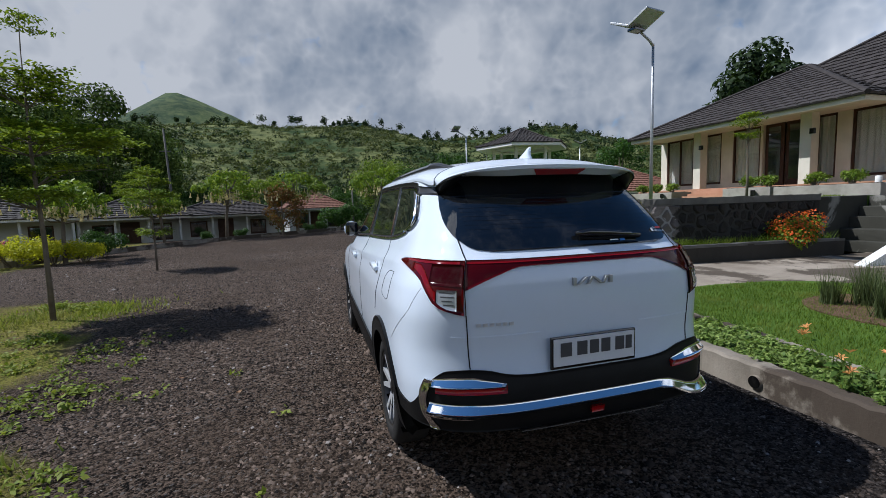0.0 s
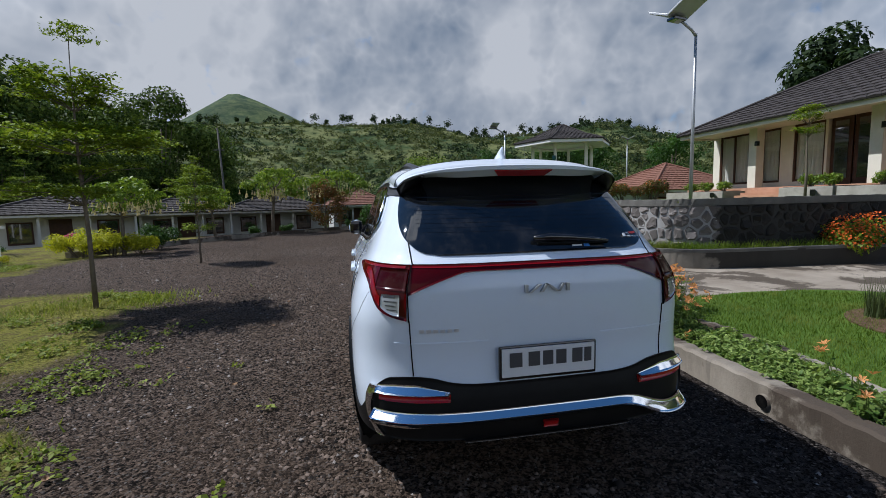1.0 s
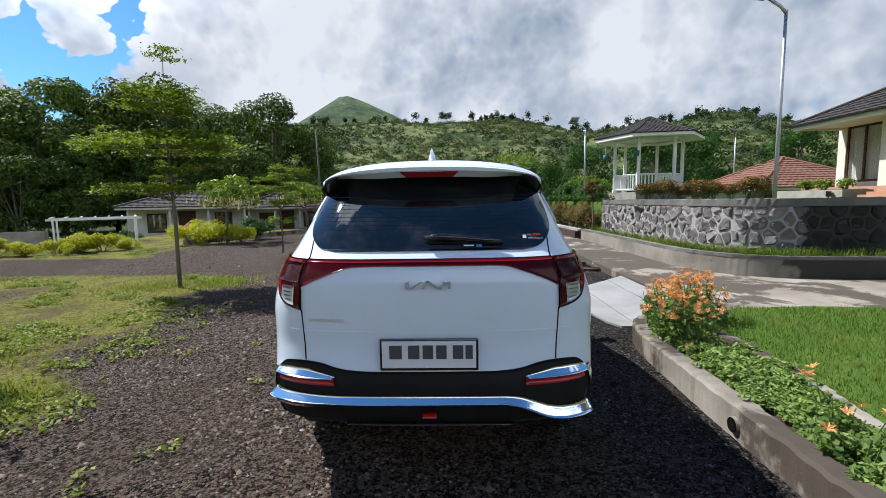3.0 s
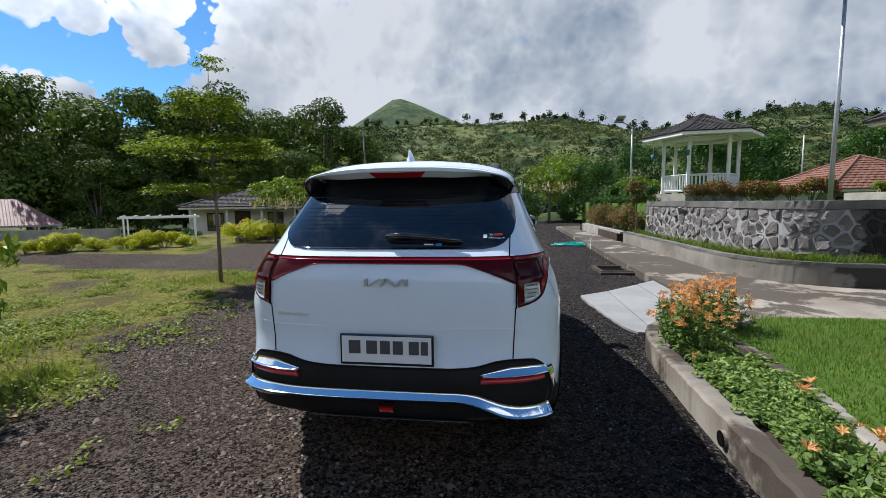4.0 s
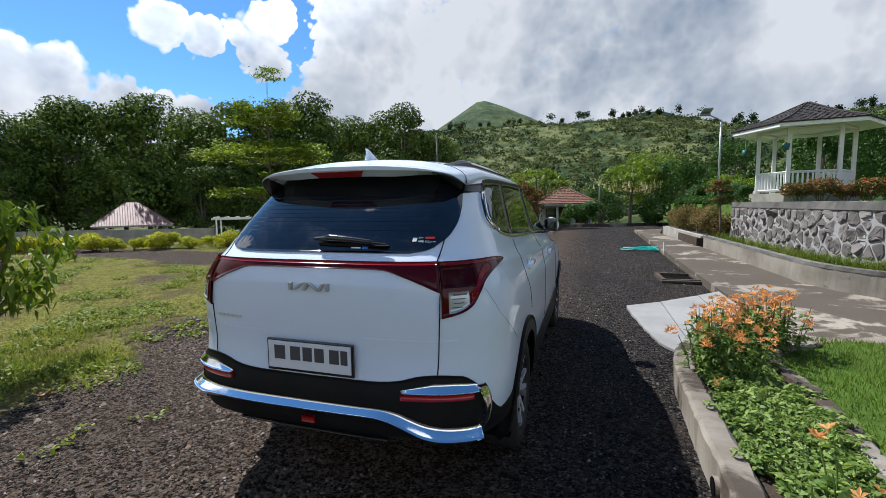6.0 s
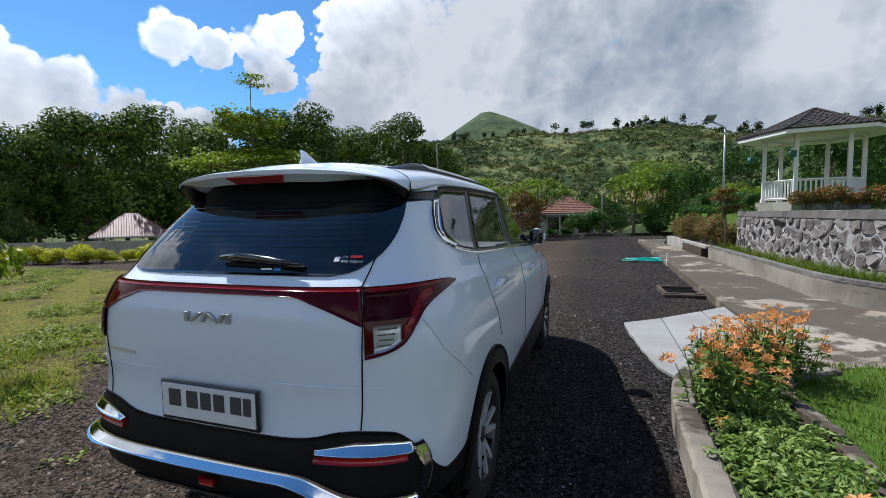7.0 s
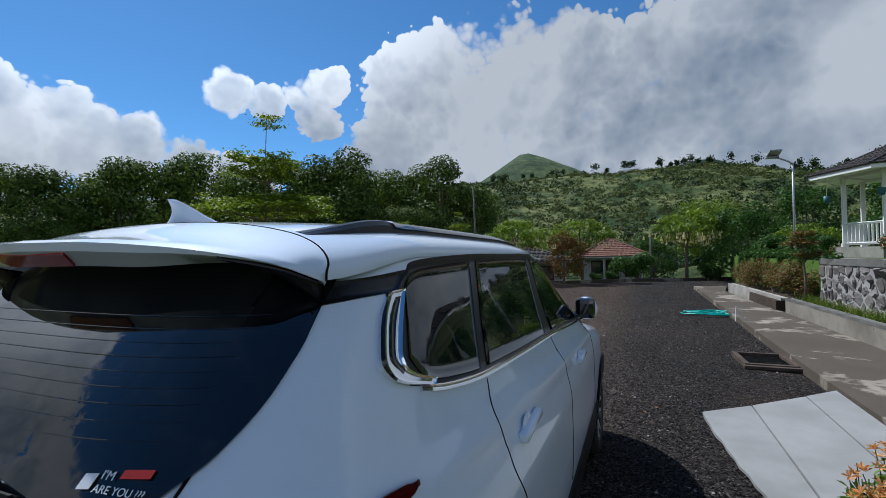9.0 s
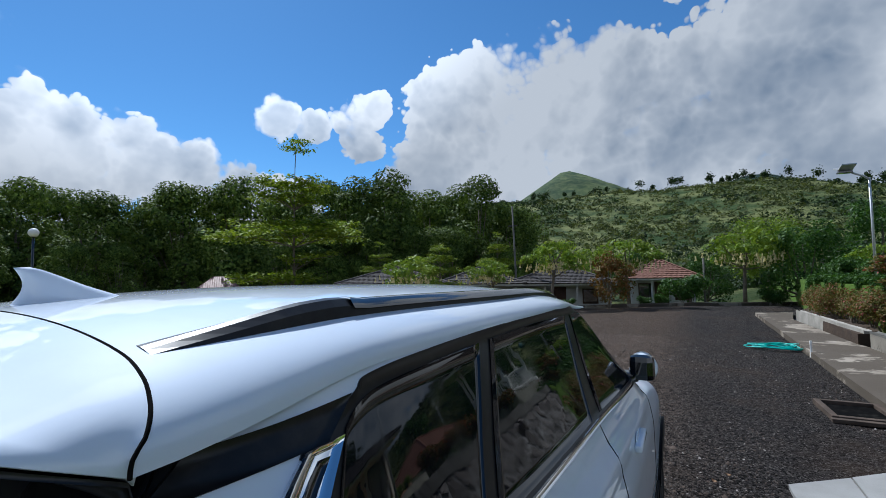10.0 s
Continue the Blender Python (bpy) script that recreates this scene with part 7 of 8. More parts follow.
def bush(name, seed, radius, height, leaf_count, leaf_size, leaf_mat, label, category="shrub", petals=None, petal_count=0, petal_size=0.05, clumps=12, aspect=0.5):
    """A rounded uneven shrub with stems, and flowers where it has them. Built at the origin."""
    rng = np.random.default_rng(seed)
    b = thing(name, label, category)
    cl = []
    for i in range(clumps):
        a, t = rng.uniform(0, 2 * math.pi), rng.uniform(0.15, 1)
        rr = radius * rng.uniform(0.1, 0.75)
        cl.append((rr * math.cos(a), rr * math.sin(a), height * (0.30 + 0.45 * t * (1 - (rr / radius) ** 2 * 0.5)), min(radius, height) * rng.uniform(0.28, 0.45)))
    stems = [tube([(c[0] * 0.15, c[1] * 0.15, -0.05), (c[0] * 0.6, c[1] * 0.6, c[2] * 0.55), c[:3]], [0.014, 0.010, 0.004], 5, False) for c in cl]
    for stem in stems:
        put("stem", to_mesh("stem", *stem, M_BARK), b)
    v, f = clump_leaves(cl, leaf_count, leaf_size, rng, 0.85, aspect)
    v[:, 2] = np.maximum(v[:, 2], 0.01)
    put("foliage", fast_mesh("foliage", v, f, leaf_mat), b)
    if petals:
        v, f = clump_leaves([(c[0], c[1], c[2] + c[3] * 0.25, c[3] * 0.95) for c in cl[::3] + cl[1::3]], petal_count, petal_size, rng, 0.9, 0.7, 0.1, 0.9)
        v[:, 2] = np.maximum(v[:, 2], 0.01)
        put("blossom", fast_mesh("blossom", v, f, petals), b, kind="stuff")
    return b


def place(ob, x, y, z, turn=0.0, scale=1.0, first=[]):
    """The built thing itself the first time, copies after that."""
    m = pose(x, y, z, 0, 0, turn) @ Matrix.Diagonal((scale, scale, scale, 1))
    if ob.name not in first:
        first.append(ob.name)
        ob.matrix_basis = m
        return ob
    c = copy_thing(ob, pose(x, y, z, 0, 0, turn))
    c.matrix_basis = m
    return c


def gz(x, y):
    return float(ground_height(np.array(float(x)), np.array(float(y))))


def build_forest():
    kinds = [crown_tree("forest_tree", 10 + i, 9.0, 3.0, 0.16, 46, 10000, 0.25, L_FOREST, "tall dark green broadleaf tree in dense woodland", "tree", 0.16, 0.8, 0.3 * (i - 1), 0.6, 0.82, 0.32, (0.20, 0.42)) for i in range(4)]
    for k in kinds:
        k["group"] = "woodland"
    rng = np.random.default_rng(3)
    tops = curve1([(-95, 9), (-80, 9.2), (-72, 9.6), (-66, 8.6), (-60, 8.2), (-55, 10.6), (-49, 10.9), (-43, 11.0), (-38, 11.4), (-33, 12.0), (-28, 11.2), (-23, 11.3), (-18, 9.0), (-15, 7.5)])
    for row, (dist, step, cut) in enumerate(((41, 4.6, 1.0), (48, 5.0, 0.97), (36.5, 5.2, 0.62))):
        for az in np.arange(-93, -16 if row < 2 else -20, step):
            a = az + rng.uniform(-1.3, 1.3)
            d = dist + rng.uniform(-1.8, 1.8)
            if row == 2 and -58 < a < -48:
                d += 6
            x, y = d * math.sin(radians(a)), d * math.cos(radians(a)) - 1
            z = gz(x, y)
            h = (1.5 + d * math.tan(radians(float(tops(a)))) - z) * cut * rng.uniform(0.9, 1.06)
            place(kinds[rng.integers(4)], x, y, z, rng.uniform(0, 360), h / 9.0)


build_forest()


def build_trees():
    # the slender tiered trees on the car park
    t = tier_tree("tiered_tree", 5, 3.75, [(1.72, 0.85, 0.7, 1500, -0.45, -0.1), (2.45, 1.45, 1.2, 4200, -0.05, 0.0), (2.62, 1.2, 1.0, 2600, 0.15, 0.1), (3.1, 0.62, 0.6, 1300, -0.1, 0), (3.32, 0.72, 0.66, 1600, 0.0, 0.0), (2.05, 0.5, 0.5, 500, 0.35, 0.0)],
                  0.034, L_TIER, 0.068, "slender tiered tree with flat layers of small leaves")
    t.matrix_basis = pose(-4.86, 5.87, 0.0, 0, 0, 20)
    t["group"] = "tiered trees"
    # its bare leader with a small top tuft
    vs, fs = merge([tube([(0, 0, 3.7), (0.02, 0, 4.15)], [0.008, 0.004], 5)])
    put("leader", to_mesh("leader", vs, fs, M_BARK), t)
    rng = np.random.default_rng(8)
    pos = np.concatenate([rng.normal(0, 1, (90, 3)) * np.array([0.10, 0.10, 0.012]) + np.array([0.02 + ox, oy, z]) for ox, oy, z in ((0, 0, 4.14), (-0.14, 0.05, 4.06), (0.14, -0.05, 3.98), (0.05, 0.12, 4.2))])
    put("top_tuft", fast_mesh("top_tuft", *leaves(pos, np.tile(np.array([0, 0, 1.0]), (len(pos), 1)), 0.06, rng), L_TIER), t, kind="stuff")
    b = tier_tree("tiered_tree", 6, 2.45, [(0.95, 0.5, 0.5, 500, 0, 0), (1.45, 0.62, 0.6, 1100, 0.1, 0), (1.85, 0.75, 0.7, 1500, -0.15, 0), (2.2, 0.62, 0.6, 1200, -0.1, 0), (2.45, 0.35, 0.35, 500, 0, 0)],
                  0.026, L_TIER, 0.066, "young tiered tree with flat layers of small leaves")
    b.matrix_basis = pose(-5.12, 11.45, 0.0, 0, 0, 70)
    b["group"] = "tiered trees"
    for x, y, z, s in ((-17.5, 25.0, -0.7, 1.15), (-11.5, 31.5, -0.7, 1.35)):
        place_copy(t, x, y, z, 50 * x, s)
    # angel's-trumpet trees with hanging cream flowers
    k = crown_tree("trumpet_tree", 31, 2.6, 1.25, 0.06, 26, 1700, 0.17, L_TRUMPET, "angel's trumpet tree hung with cream flowers", "tree", 0.62, 0.45, 0.35, 0.4)
    rng = np.random.default_rng(32)
    pos = rng.normal(0, 1, (130, 3)) * np.array([0.62, 0.62, 0.10]) + np.array([0.25, 0, 1.75])
    pieces = []
    for p in pos:
        q = Vector(p)
        pieces.append(tube([q, q - Vector((0, 0, 0.09)), q - Vector((0, 0, 0.17))], [0.012, 0.018, 0.05], 6, False))
    put("blossom", to_mesh("blossom", *merge(pieces), F_CREAM), k, "hanging cream trumpet flowers", kind="stuff")
    k["group"] = "trumpet trees"
    for x, y, turn, s in ((-5.4, 23.9, 0, 1.3), (-1.9, 26.4, 130, 1.35), (-8.6, 14.9, 60, 0.95), (-7.6, 21.4, 200, 0.95), (3.6, 30.2, 40, 1.6), (8.2, 25.5, 250, 1.05)):
        place(k, x, y, min(0.0, gz(x, y)) if y > 20 else 0.0, turn, s)
    # rust-leaved tree and round bushes beyond the car park
    r = crown_tree("rust_tree", 41, 2.2, 0.95, 0.05, 26, 2600, 0.12, L_RUST, "small tree with rust-brown leaves", "tree", 0.22, 0.95)
    place(r, -2.65, 24.6, -0.05, 0, 1.25)
    big = crown_tree("light_green_tree", 43, 6.0, 3.4, 0.2, 60, 7000, 0.24, L_TRUMPET, "broad light green tree on the slope", "tree", 0.3, 0.75)
    place(big, 6.5, 44.0, 0.0, 0, 0.95)
    place(big, -7.5, 46.0, 0.0, 90, 0.55)
    dark = crown_tree("garden_tree", 44, 4.0, 2.0, 0.12, 40, 4200, 0.20, L_BUSH, "dense green garden tree", "tree", 0.12, 0.9)
    dark["group"] = "garden trees"
    for x, y, s in ((10.5, 34, 1.05), (14, 31, 1.1), (12.4, 26.5, 1.0), (17.5, 35, 1.3), (21, 38, 1.4), (2.0, 39, 0.9), (-3.5, 42, 1.0), (-9.5, 40, 1.1), (9, 40, 1.1), (26, 33, 1.3), (6.3, 30.4, 1.0), (24, 44, 1.5)):
        place(dark, x, y, TERRACE - 0.2 if x > 9 else gz(x, y), 40 * x, s)
    back = crown_tree("mango_tree", 46, 9.5, 3.6, 0.25, 60, 16000, 0.42, L_HILLDARK, "large dark tree rising behind the house roof", "tree", 0.2, 0.85, 0.0, 0.6, 0.75, 0.35, (0.26, 0.42))
    place(back, 32.0, 24.5, 1.2, 0, 1.08)
    # young tree on the terrace before the porch
    s = tier_tree("sapling", 47, 2.35, [(1.8, 0.42, 0.42, 90, 0, 0), (2.12, 0.5, 0.45, 110, 0, 0), (2.32, 0.25, 0.25, 50, 0, 0)], 0.035, L_TIER, 0.07, "thin sapling with sparse leaves on the terrace")
    s.matrix_basis = pose(11.3, 8.55, TERRACE)
    q = tier_tree("corner_sapling", 48, 1.7, [(1.15, 0.26, 0.26, 24, 0.1, 0), (1.42, 0.30, 0.30, 30, -0.05, 0), (1.65, 0.22, 0.22, 24, 0, 0)], 0.03, L_REDSHRUB, 0.08, "thin sapling with pinkish leaves at the planter's end")
    q.matrix_basis = pose(4.85, 13.45, 0.33)


def place_copy(ob, x, y, z, turn, scale):
    c = copy_thing(ob, pose(x, y, z, 0, 0, turn))
    c.matrix_basis = pose(x, y, z, 0, 0, turn) @ Matrix.Diagonal((scale, scale, scale, 1))
    return c


build_trees()


def build_shrubs():
    y = bush("yellow_shrub", 51, 0.75, 0.85, 2600, 0.075, L_YELLOW, "clipped yellow-green shrub at the gravel edge")
    y["group"] = "yellow shrubs"
    for px, py, s in ((-9.7, 14.6, 1.15), (-8.9, 14.9, 1.1), (-8.2, 15.2, 0.9)):
        place(y, px, py, 0.0, px * 70, s)
    h = bush("hedge_bush", 52, 0.8, 0.66, 3600, 0.075, L_YELLOW, "low rounded lime-green hedge bush")
    h["group"] = "hedge"
    for i in range(11):
        t = i / 10
        place(h, -16.4 + 5.4 * t, 9.3 + 3.5 * t + 0.2 * math.sin(i * 2.1), 0.0, i * 77, 0.82 + 0.18 * math.sin(i * 1.7))
    for px, py in ((-17.6, 9.0), (-18.8, 8.6), (-20.2, 8.2), (-21.6, 7.8)):
        place(h, px, py, -0.1, px * 31, 1.1)
    p = bush("pink_shrub", 53, 0.5, 0.8, 1200, 0.07, L_BUSH, "shrub with dark pink flowers", "shrub", F_PINK, 500, 0.07)
    place(p, -11.0, 16.4, 0.0, 0, 0.95)
    place(p, 13.0, 17.2, TERRACE, 80, 0.9)
    g = bush("green_shrub", 54, 0.85, 1.1, 2400, 0.10, L_BUSH, "rounded dark green shrub")
    g["group"] = "green shrubs"
    for px, py, pz, s in ((-8.3, 16.8, 0, 0.9), (0.9, 28.8, -0.1, 1.75), (-0.6, 28.6, -0.1, 0.7), (4.6, 29.5, -0.1, 1.0), (5.6, 24.2, 0.3, 1.1), (6.6, 22.5, 1.0, 1.0), (-4.8, 25.4, -0.1, 0.55), (-6.4, 23.6, -0.1, 0.55), (-1.4, 27.8, -0.1, 0.6), (11, 21.5, 1.3, 1.0), (12.2, 20.2, 1.3, 0.9), (10.5, 19.5, 1.3, 0.8), (6.1, 19.5, 1.3, 0.75), (5.9, 18.2, 1.3, 0.8), (5.8, 20.6, 1.3, 0.9), (5.9, 22.0, 1.3, 0.9), (7.4, 22.6, 1.3, 1.0), (7.3, 20.8, 1.3, 0.85), (6.2, 23.6, 1.2, 1.0), (5.5, 14.3, 0.75, 0.8), (5.45, 15.2, 0.8, 0.85), (5.5, 16.2, 0.7, 0.9), (5.45, 17.2, 0.75, 0.9), (5.5, 18.9, 0.8, 0.85), (5.45, 19.8, 0.7, 0.95), (5.5, 20.9, 0.75, 0.9), (5.5, 22.2, 0.7, 1.0), (5.5, 23.4, 0.6, 1.0), (-15, 18.5, -0.6, 0.9), (-17, 17.6, -0.7, 1.0), (-12.8, 19.0, -0.5, 0.7)):
        place(g, px, py, pz, px * 57, s)
    c = bush("croton", 55, 0.62, 0.95, 1500, 0.12, L_REDSHRUB, "croton shrub with green and red leaves on the terrace", "shrub", F_FIRE, 60, 0.07, 12, 0.3)
    c["group"] = "croton hedge"
    for i in range(7):
        t = i / 6
        place(c, 7.15 + 2.6 * t, 14.5 - 1.5 * t, TERRACE - 0.02, i * 83, 0.8 + 0.15 * math.sin(i * 2.3))
    r = bush("red_shrub", 56, 0.72, 1.05, 3600, 0.06, L_REDSHRUB, "dense shrub with reddish leaf tips in the far planter")
    r["group"] = "planter shrubs"
    for i in range(6):
        place(r, 4.95 + 0.1 * math.sin(i * 2), 14.3 + 1.08 * i, 0.33, i * 67, 1.0 + 0.08 * math.sin(i * 1.9))
    o = bush("orange_shrub", 57, 0.85, 1.0, 1600, 0.10, L_HEDGE, "shrub covered in vermilion flowers below the stone wall", "shrub", F_FIRE, 1500, 0.055, 16)
    place(o, 8.95, 5.45, 0.2, 0, 0.85)
    # porch planter shrubs
    d = bush("porch_plant", 58, 0.35, 0.42, 500, 0.08, L_TRUMPET, "small green porch plant in a planter box")
    d["group"] = "porch plants"
    for px, py, pz in ((12.8, 13.0, 1.64), (12.8, 13.8, 1.64), (12.9, 14.7, 1.64), (12.4, 8.7, 1.68), (12.4, 9.3, 1.68), (12.2, 7.3, 1.66), (12.2, 6.4, 1.66)):
        place(d, px, py, pz, px * 33 + py * 71, 1.0)
    # young tree with drooping leaves by the grass
    rng = np.random.default_rng(61)
    n = thing("drooping_shrub", "young tree with drooping glossy leaves over the grass", "shrub", pose(-4.05, 0.80, 0.0))
    cl = [(rng.normal(0.05, 0.30), rng.normal(0, 0.28), rng.uniform(0.68, 1.44), rng.uniform(0.13, 0.22)) for _ in range(30)]
    for c in cl:
        put("stem", to_mesh("stem", *tube([(0, 0, -0.05), (0.02, 0, 0.4), c[:3]], [0.03, 0.02, 0.006], 6, False), M_BARK), n)
    v, f = clump_leaves(cl, 1700, 0.12, rng, 1.0, 0.38, 0.9)
    put("foliage", fast_mesh("foliage", v, f, L_HEDGE), n)


build_shrubs()


def bloom(seed):
    """One open six-petalled flower, its petals joined at the throat."""
    rng = np.random.default_rng(seed)
    vs, fs = [(0, 0, 0)], []
    for i in range(6):
        a = 2 * math.pi * i / 6 + rng.uniform(-0.2, 0.2)
        d = np.array([math.cos(a), math.sin(a), rng.uniform(0.7, 1.1)])
        side = np.array([-math.sin(a), math.cos(a), 0])
        L = rng.uniform(0.028, 0.040)
        o = len(vs)
        vs += [d * L * 0.6 - side * 0.0085, d * L + np.array([math.cos(a), math.sin(a), -1.2]) * 0.007, d * L * 0.6 + side * 0.0085]
        fs.append((0, o, o + 1, o + 2))
    return to_mesh("flower", vs, fs, F_ORANGE)


BLOOMS = [bloom(300 + i) for i in range(5)]


def lily_plant(name, seed, stems, tall, flowers, label):
    """A clump of light leaves; some stems end in orange star flowers."""
    rng = np.random.default_rng(seed)
    p = thing(name, label, "flowering plant")
    pos, nrm, tubes, heads = [], [], [], []
    for s in range(stems):
        a, r = rng.uniform(0, 2 * math.pi), rng.uniform(0, 0.13)
        x, y = r * math.cos(a), r * math.sin(a)
        h = tall * rng.uniform(0.5, 1.0)
        top = Vector((x * 1.9, y * 1.9, h))
        tubes.append(tube([(x, y, -0.03), (x * 1.4, y * 1.4, h * 0.6), top], [0.004, 0.0035, 0.003], 4, False))
        for w in range(5 if tall < 0.3 else 6):
            hh = h * (0.35 + 0.65 * rng.uniform()) if tall < 0.3 else h * (0.12 + 0.80 * rng.uniform())
            for q in range(5 if tall < 0.3 else 3):
                b = rng.uniform(0, 2 * math.pi)
                pos.append((x * 1.6 + 0.04 * math.cos(b), y * 1.6 + 0.04 * math.sin(b), hh + rng.normal(0, 0.008)))
                nrm.append((0.3 * math.cos(b), 0.3 * math.sin(b), 1.0))
        if s < flowers:
            heads.append(top)
    green = L_BED if tall < 0.3 else L_LILY
    for stem in tubes:
        put("stem", to_mesh("stem", *stem, green), p)
    put("foliage", fast_mesh("foliage", *leaves(np.array(pos), np.array(nrm), 0.066, rng, 0.42, 0.15, 0.35), green), p)
    for hd in heads:
        for fl in range(rng.integers(2, 5)):
            c = np.array(hd) + rng.normal(0, 0.028, 3) + np.array([0, 0, 0.035])
            put("flower", BLOOMS[rng.integers(len(BLOOMS))], p, "open orange star-shaped flower", at=pose(*c, rng.normal(0, 25), rng.normal(0, 25), rng.uniform(0, 360)))
    return p


def build_bed():
    rng = np.random.default_rng(71)
    low = [lily_plant("bed_plant", 72 + i, 12, 0.17, 0, "low leafy bedding plant with pale green leaves") for i in range(3)]
    mid = [lily_plant("lily_clump", 76 + i, 10, 0.26, 1, "leafy lily clump with an orange flower") for i in range(2)]
    tall = [lily_plant("tall_lily_clump", 80 + i, 15, 0.52, 6, "tall clump of orange-flowered lilies") for i in range(3)]
    for ob in low + mid:
        ob["group"] = "flower bed"
    for ob in tall:
        ob["group"] = "flower bed"
    y = -3.5
    while y < 2.5:
        inner = 2.34 + 0.30 * float(smooth01((y + 0.3) / 1.6))
        for x in np.arange(2.13, inner, 0.14):
            kind = low[rng.integers(3)] if rng.uniform() > 0.07 else mid[rng.integers(2)]
            place(kind, x + rng.uniform(-0.04, 0.04), y + rng.uniform(-0.05, 0.05), 0.125, rng.uniform(0, 360), rng.uniform(0.5, 0.82))
        y += 0.15
    for x, yy in ((2.15, 2.3), (2.3, 2.55), (2.22, 2.75), (2.45, 2.4), (2.5, 2.72), (2.68, 2.82), (2.42, 2.92), (2.62, 2.98), (2.8, 3.02), (2.34, 2.05), (2.86, 2.9), (2.13, 2.05)):
        place(tall[rng.integers(3)], x, yy, 0.12, rng.uniform(0, 360), rng.uniform(0.8, 1.1))
    lone = lily_plant("flowering_lily", 90, 5, 0.36, 2, "single lily stems with open orange flowers")
    lone["group"] = "flower bed"
    for x, yy in ((2.27, 0.46), (2.06, 0.20)):
        place(lone, x, yy, 0.125, rng.uniform(0, 360), 1.0)


build_bed()


def blades(points, height, width, rng, lean=0.5):
    """Grass blades: thin triangles at points."""
    n = len(points)
    a = rng.uniform(0, 2 * math.pi, n)
    h = height * rng.uniform(0.5, 1.3, n)
    d = np.stack([np.cos(a), np.sin(a), np.zeros(n)], 1)
    s = np.stack([-np.sin(a), np.cos(a), np.zeros(n)], 1) * (width * rng.uniform(0.7, 1.3, n))[:, None]
    tip = points + d * (h * lean * rng.uniform(0.2, 1.2, n))[:, None] + np.array([0, 0, 1.0]) * h[:, None]
    vs = np.stack([points - s, points + s, tip], 1).reshape(-1, 3)
    return vs, np.arange(3 * n).reshape(-1, 3)


def build_grass():
    rng = np.random.default_rng(91)
    # mown lawn
    p = np.stack([rng.uniform(2.3, 7.6, 130000), rng.uniform(-4.5, 3.5, 130000)], 1)
    edge = 2.42 + 0.30 * smooth01((p[:, 1] + 0.3) / 1.6) + 0.35 * smooth01((p[:, 1] - 2.45) / 0.7)
    keep = (p[:, 0] > edge) & (p[:, 1] < 3.42 - 0.05 * (p[:, 0] - 3)) & (p[:, 0] < 7.7 - 0.55 * np.maximum(p[:, 1], 0)) & (p[:, 0] + 1.4 * p[:, 1] < 9.8)
    p = p[keep]
    put("lawn_grass", fast_mesh("lawn_grass", *blades(np.c_[p, np.full(len(p), 0.15)], 0.045, 0.0035, rng, 0.9), L_GRASS), None, "short bright green lawn grass", "grass", "", "stuff")
    # weeds on the car park
    p = np.stack([rng.uniform(-16, -2.2, 520000), rng.uniform(-2, 14, 520000)], 1)
    m = moss(p[:, 0], p[:, 1]) * (0.45 + 0.55 * (wavy(p[:, 0], p[:, 1], 0.55, 9) > -0.1))
    p = p[rng.uniform(0, 1, len(p)) < np.clip(m, 0, 1) ** 1.6 * 0.24]
    put("weeds", fast_mesh("weeds", *blades(np.c_[p, np.full(len(p), -0.012)], 0.024, 0.007, rng, 1.3), L_DRYGRASS), None, "patchy weeds and grass over the gravel", "grass", "", "stuff")
    # broad-leaved weed clumps
    c = np.stack([rng.uniform(-15, -2.4, 26000), rng.uniform(-1.5, 13.5, 26000)], 1)
    c = c[(moss(c[:, 0], c[:, 1]) > 0.42) & (wavy(c[:, 0], c[:, 1], 0.42, 4) + 0.6 * wavy(c[:, 0], c[:, 1], 0.15, 8) > 0.28)]
    # and strays that have rooted in the gravel beyond
    stray = np.stack([rng.uniform(-4.6, -1.5, 900), rng.uniform(-0.6, 5.0, 900)], 1)
    reach = CAR_PARK_EDGE(stray[:, 1]) + 0.12 + rng.exponential(0.42, len(stray))
    c = np.concatenate([c, stray[(stray[:, 0] < reach) & (wavy(stray[:, 0], stray[:, 1], 0.30, 2) > 0.05)]])
    k = 12
    pos = np.c_[np.repeat(c, k, axis=0) + rng.normal(0, 0.035, (len(c) * k, 2)), rng.uniform(0.0, 0.05, len(c) * k)]
    put("low_weeds", fast_mesh("low_weeds", *leaves(pos, np.tile(np.array([0, 0, 1.0]), (len(pos), 1)), 0.042, rng, 0.6, 0.1, 0.5), L_WEED), None, "low broad-leaved weeds in clumps over the moss", "weeds", "", "stuff")
    # ornamental grass in the mulch bed
    tuft = thing("grass_tuft", "grey-green ornamental grass tuft in bark mulch", "ornamental grass", None, "grass tufts")
    q = rng.normal(0, 0.06, (240, 2))
    put("foliage", fast_mesh("foliage", *blades(np.c_[q, np.zeros(len(q))], 0.42, 0.006, rng, 0.45), L_SMOKE), tuft, kind="stuff")
    for px, py, sc in ((4.55, 1.93, 0.85), (4.85, 1.72, 1.0), (5.25, 1.95, 1.0), (4.35, 1.28, 0.9), (4.75, 1.2, 1.05), (5.3, 1.35, 1.05), (5.8, 1.5, 1.0), (4.9, 0.7, 1.0), (5.6, 0.8, 1.0), (6.2, 0.9, 1.0)):
        place(tuft, px, py, 0.16, px * 300, sc)
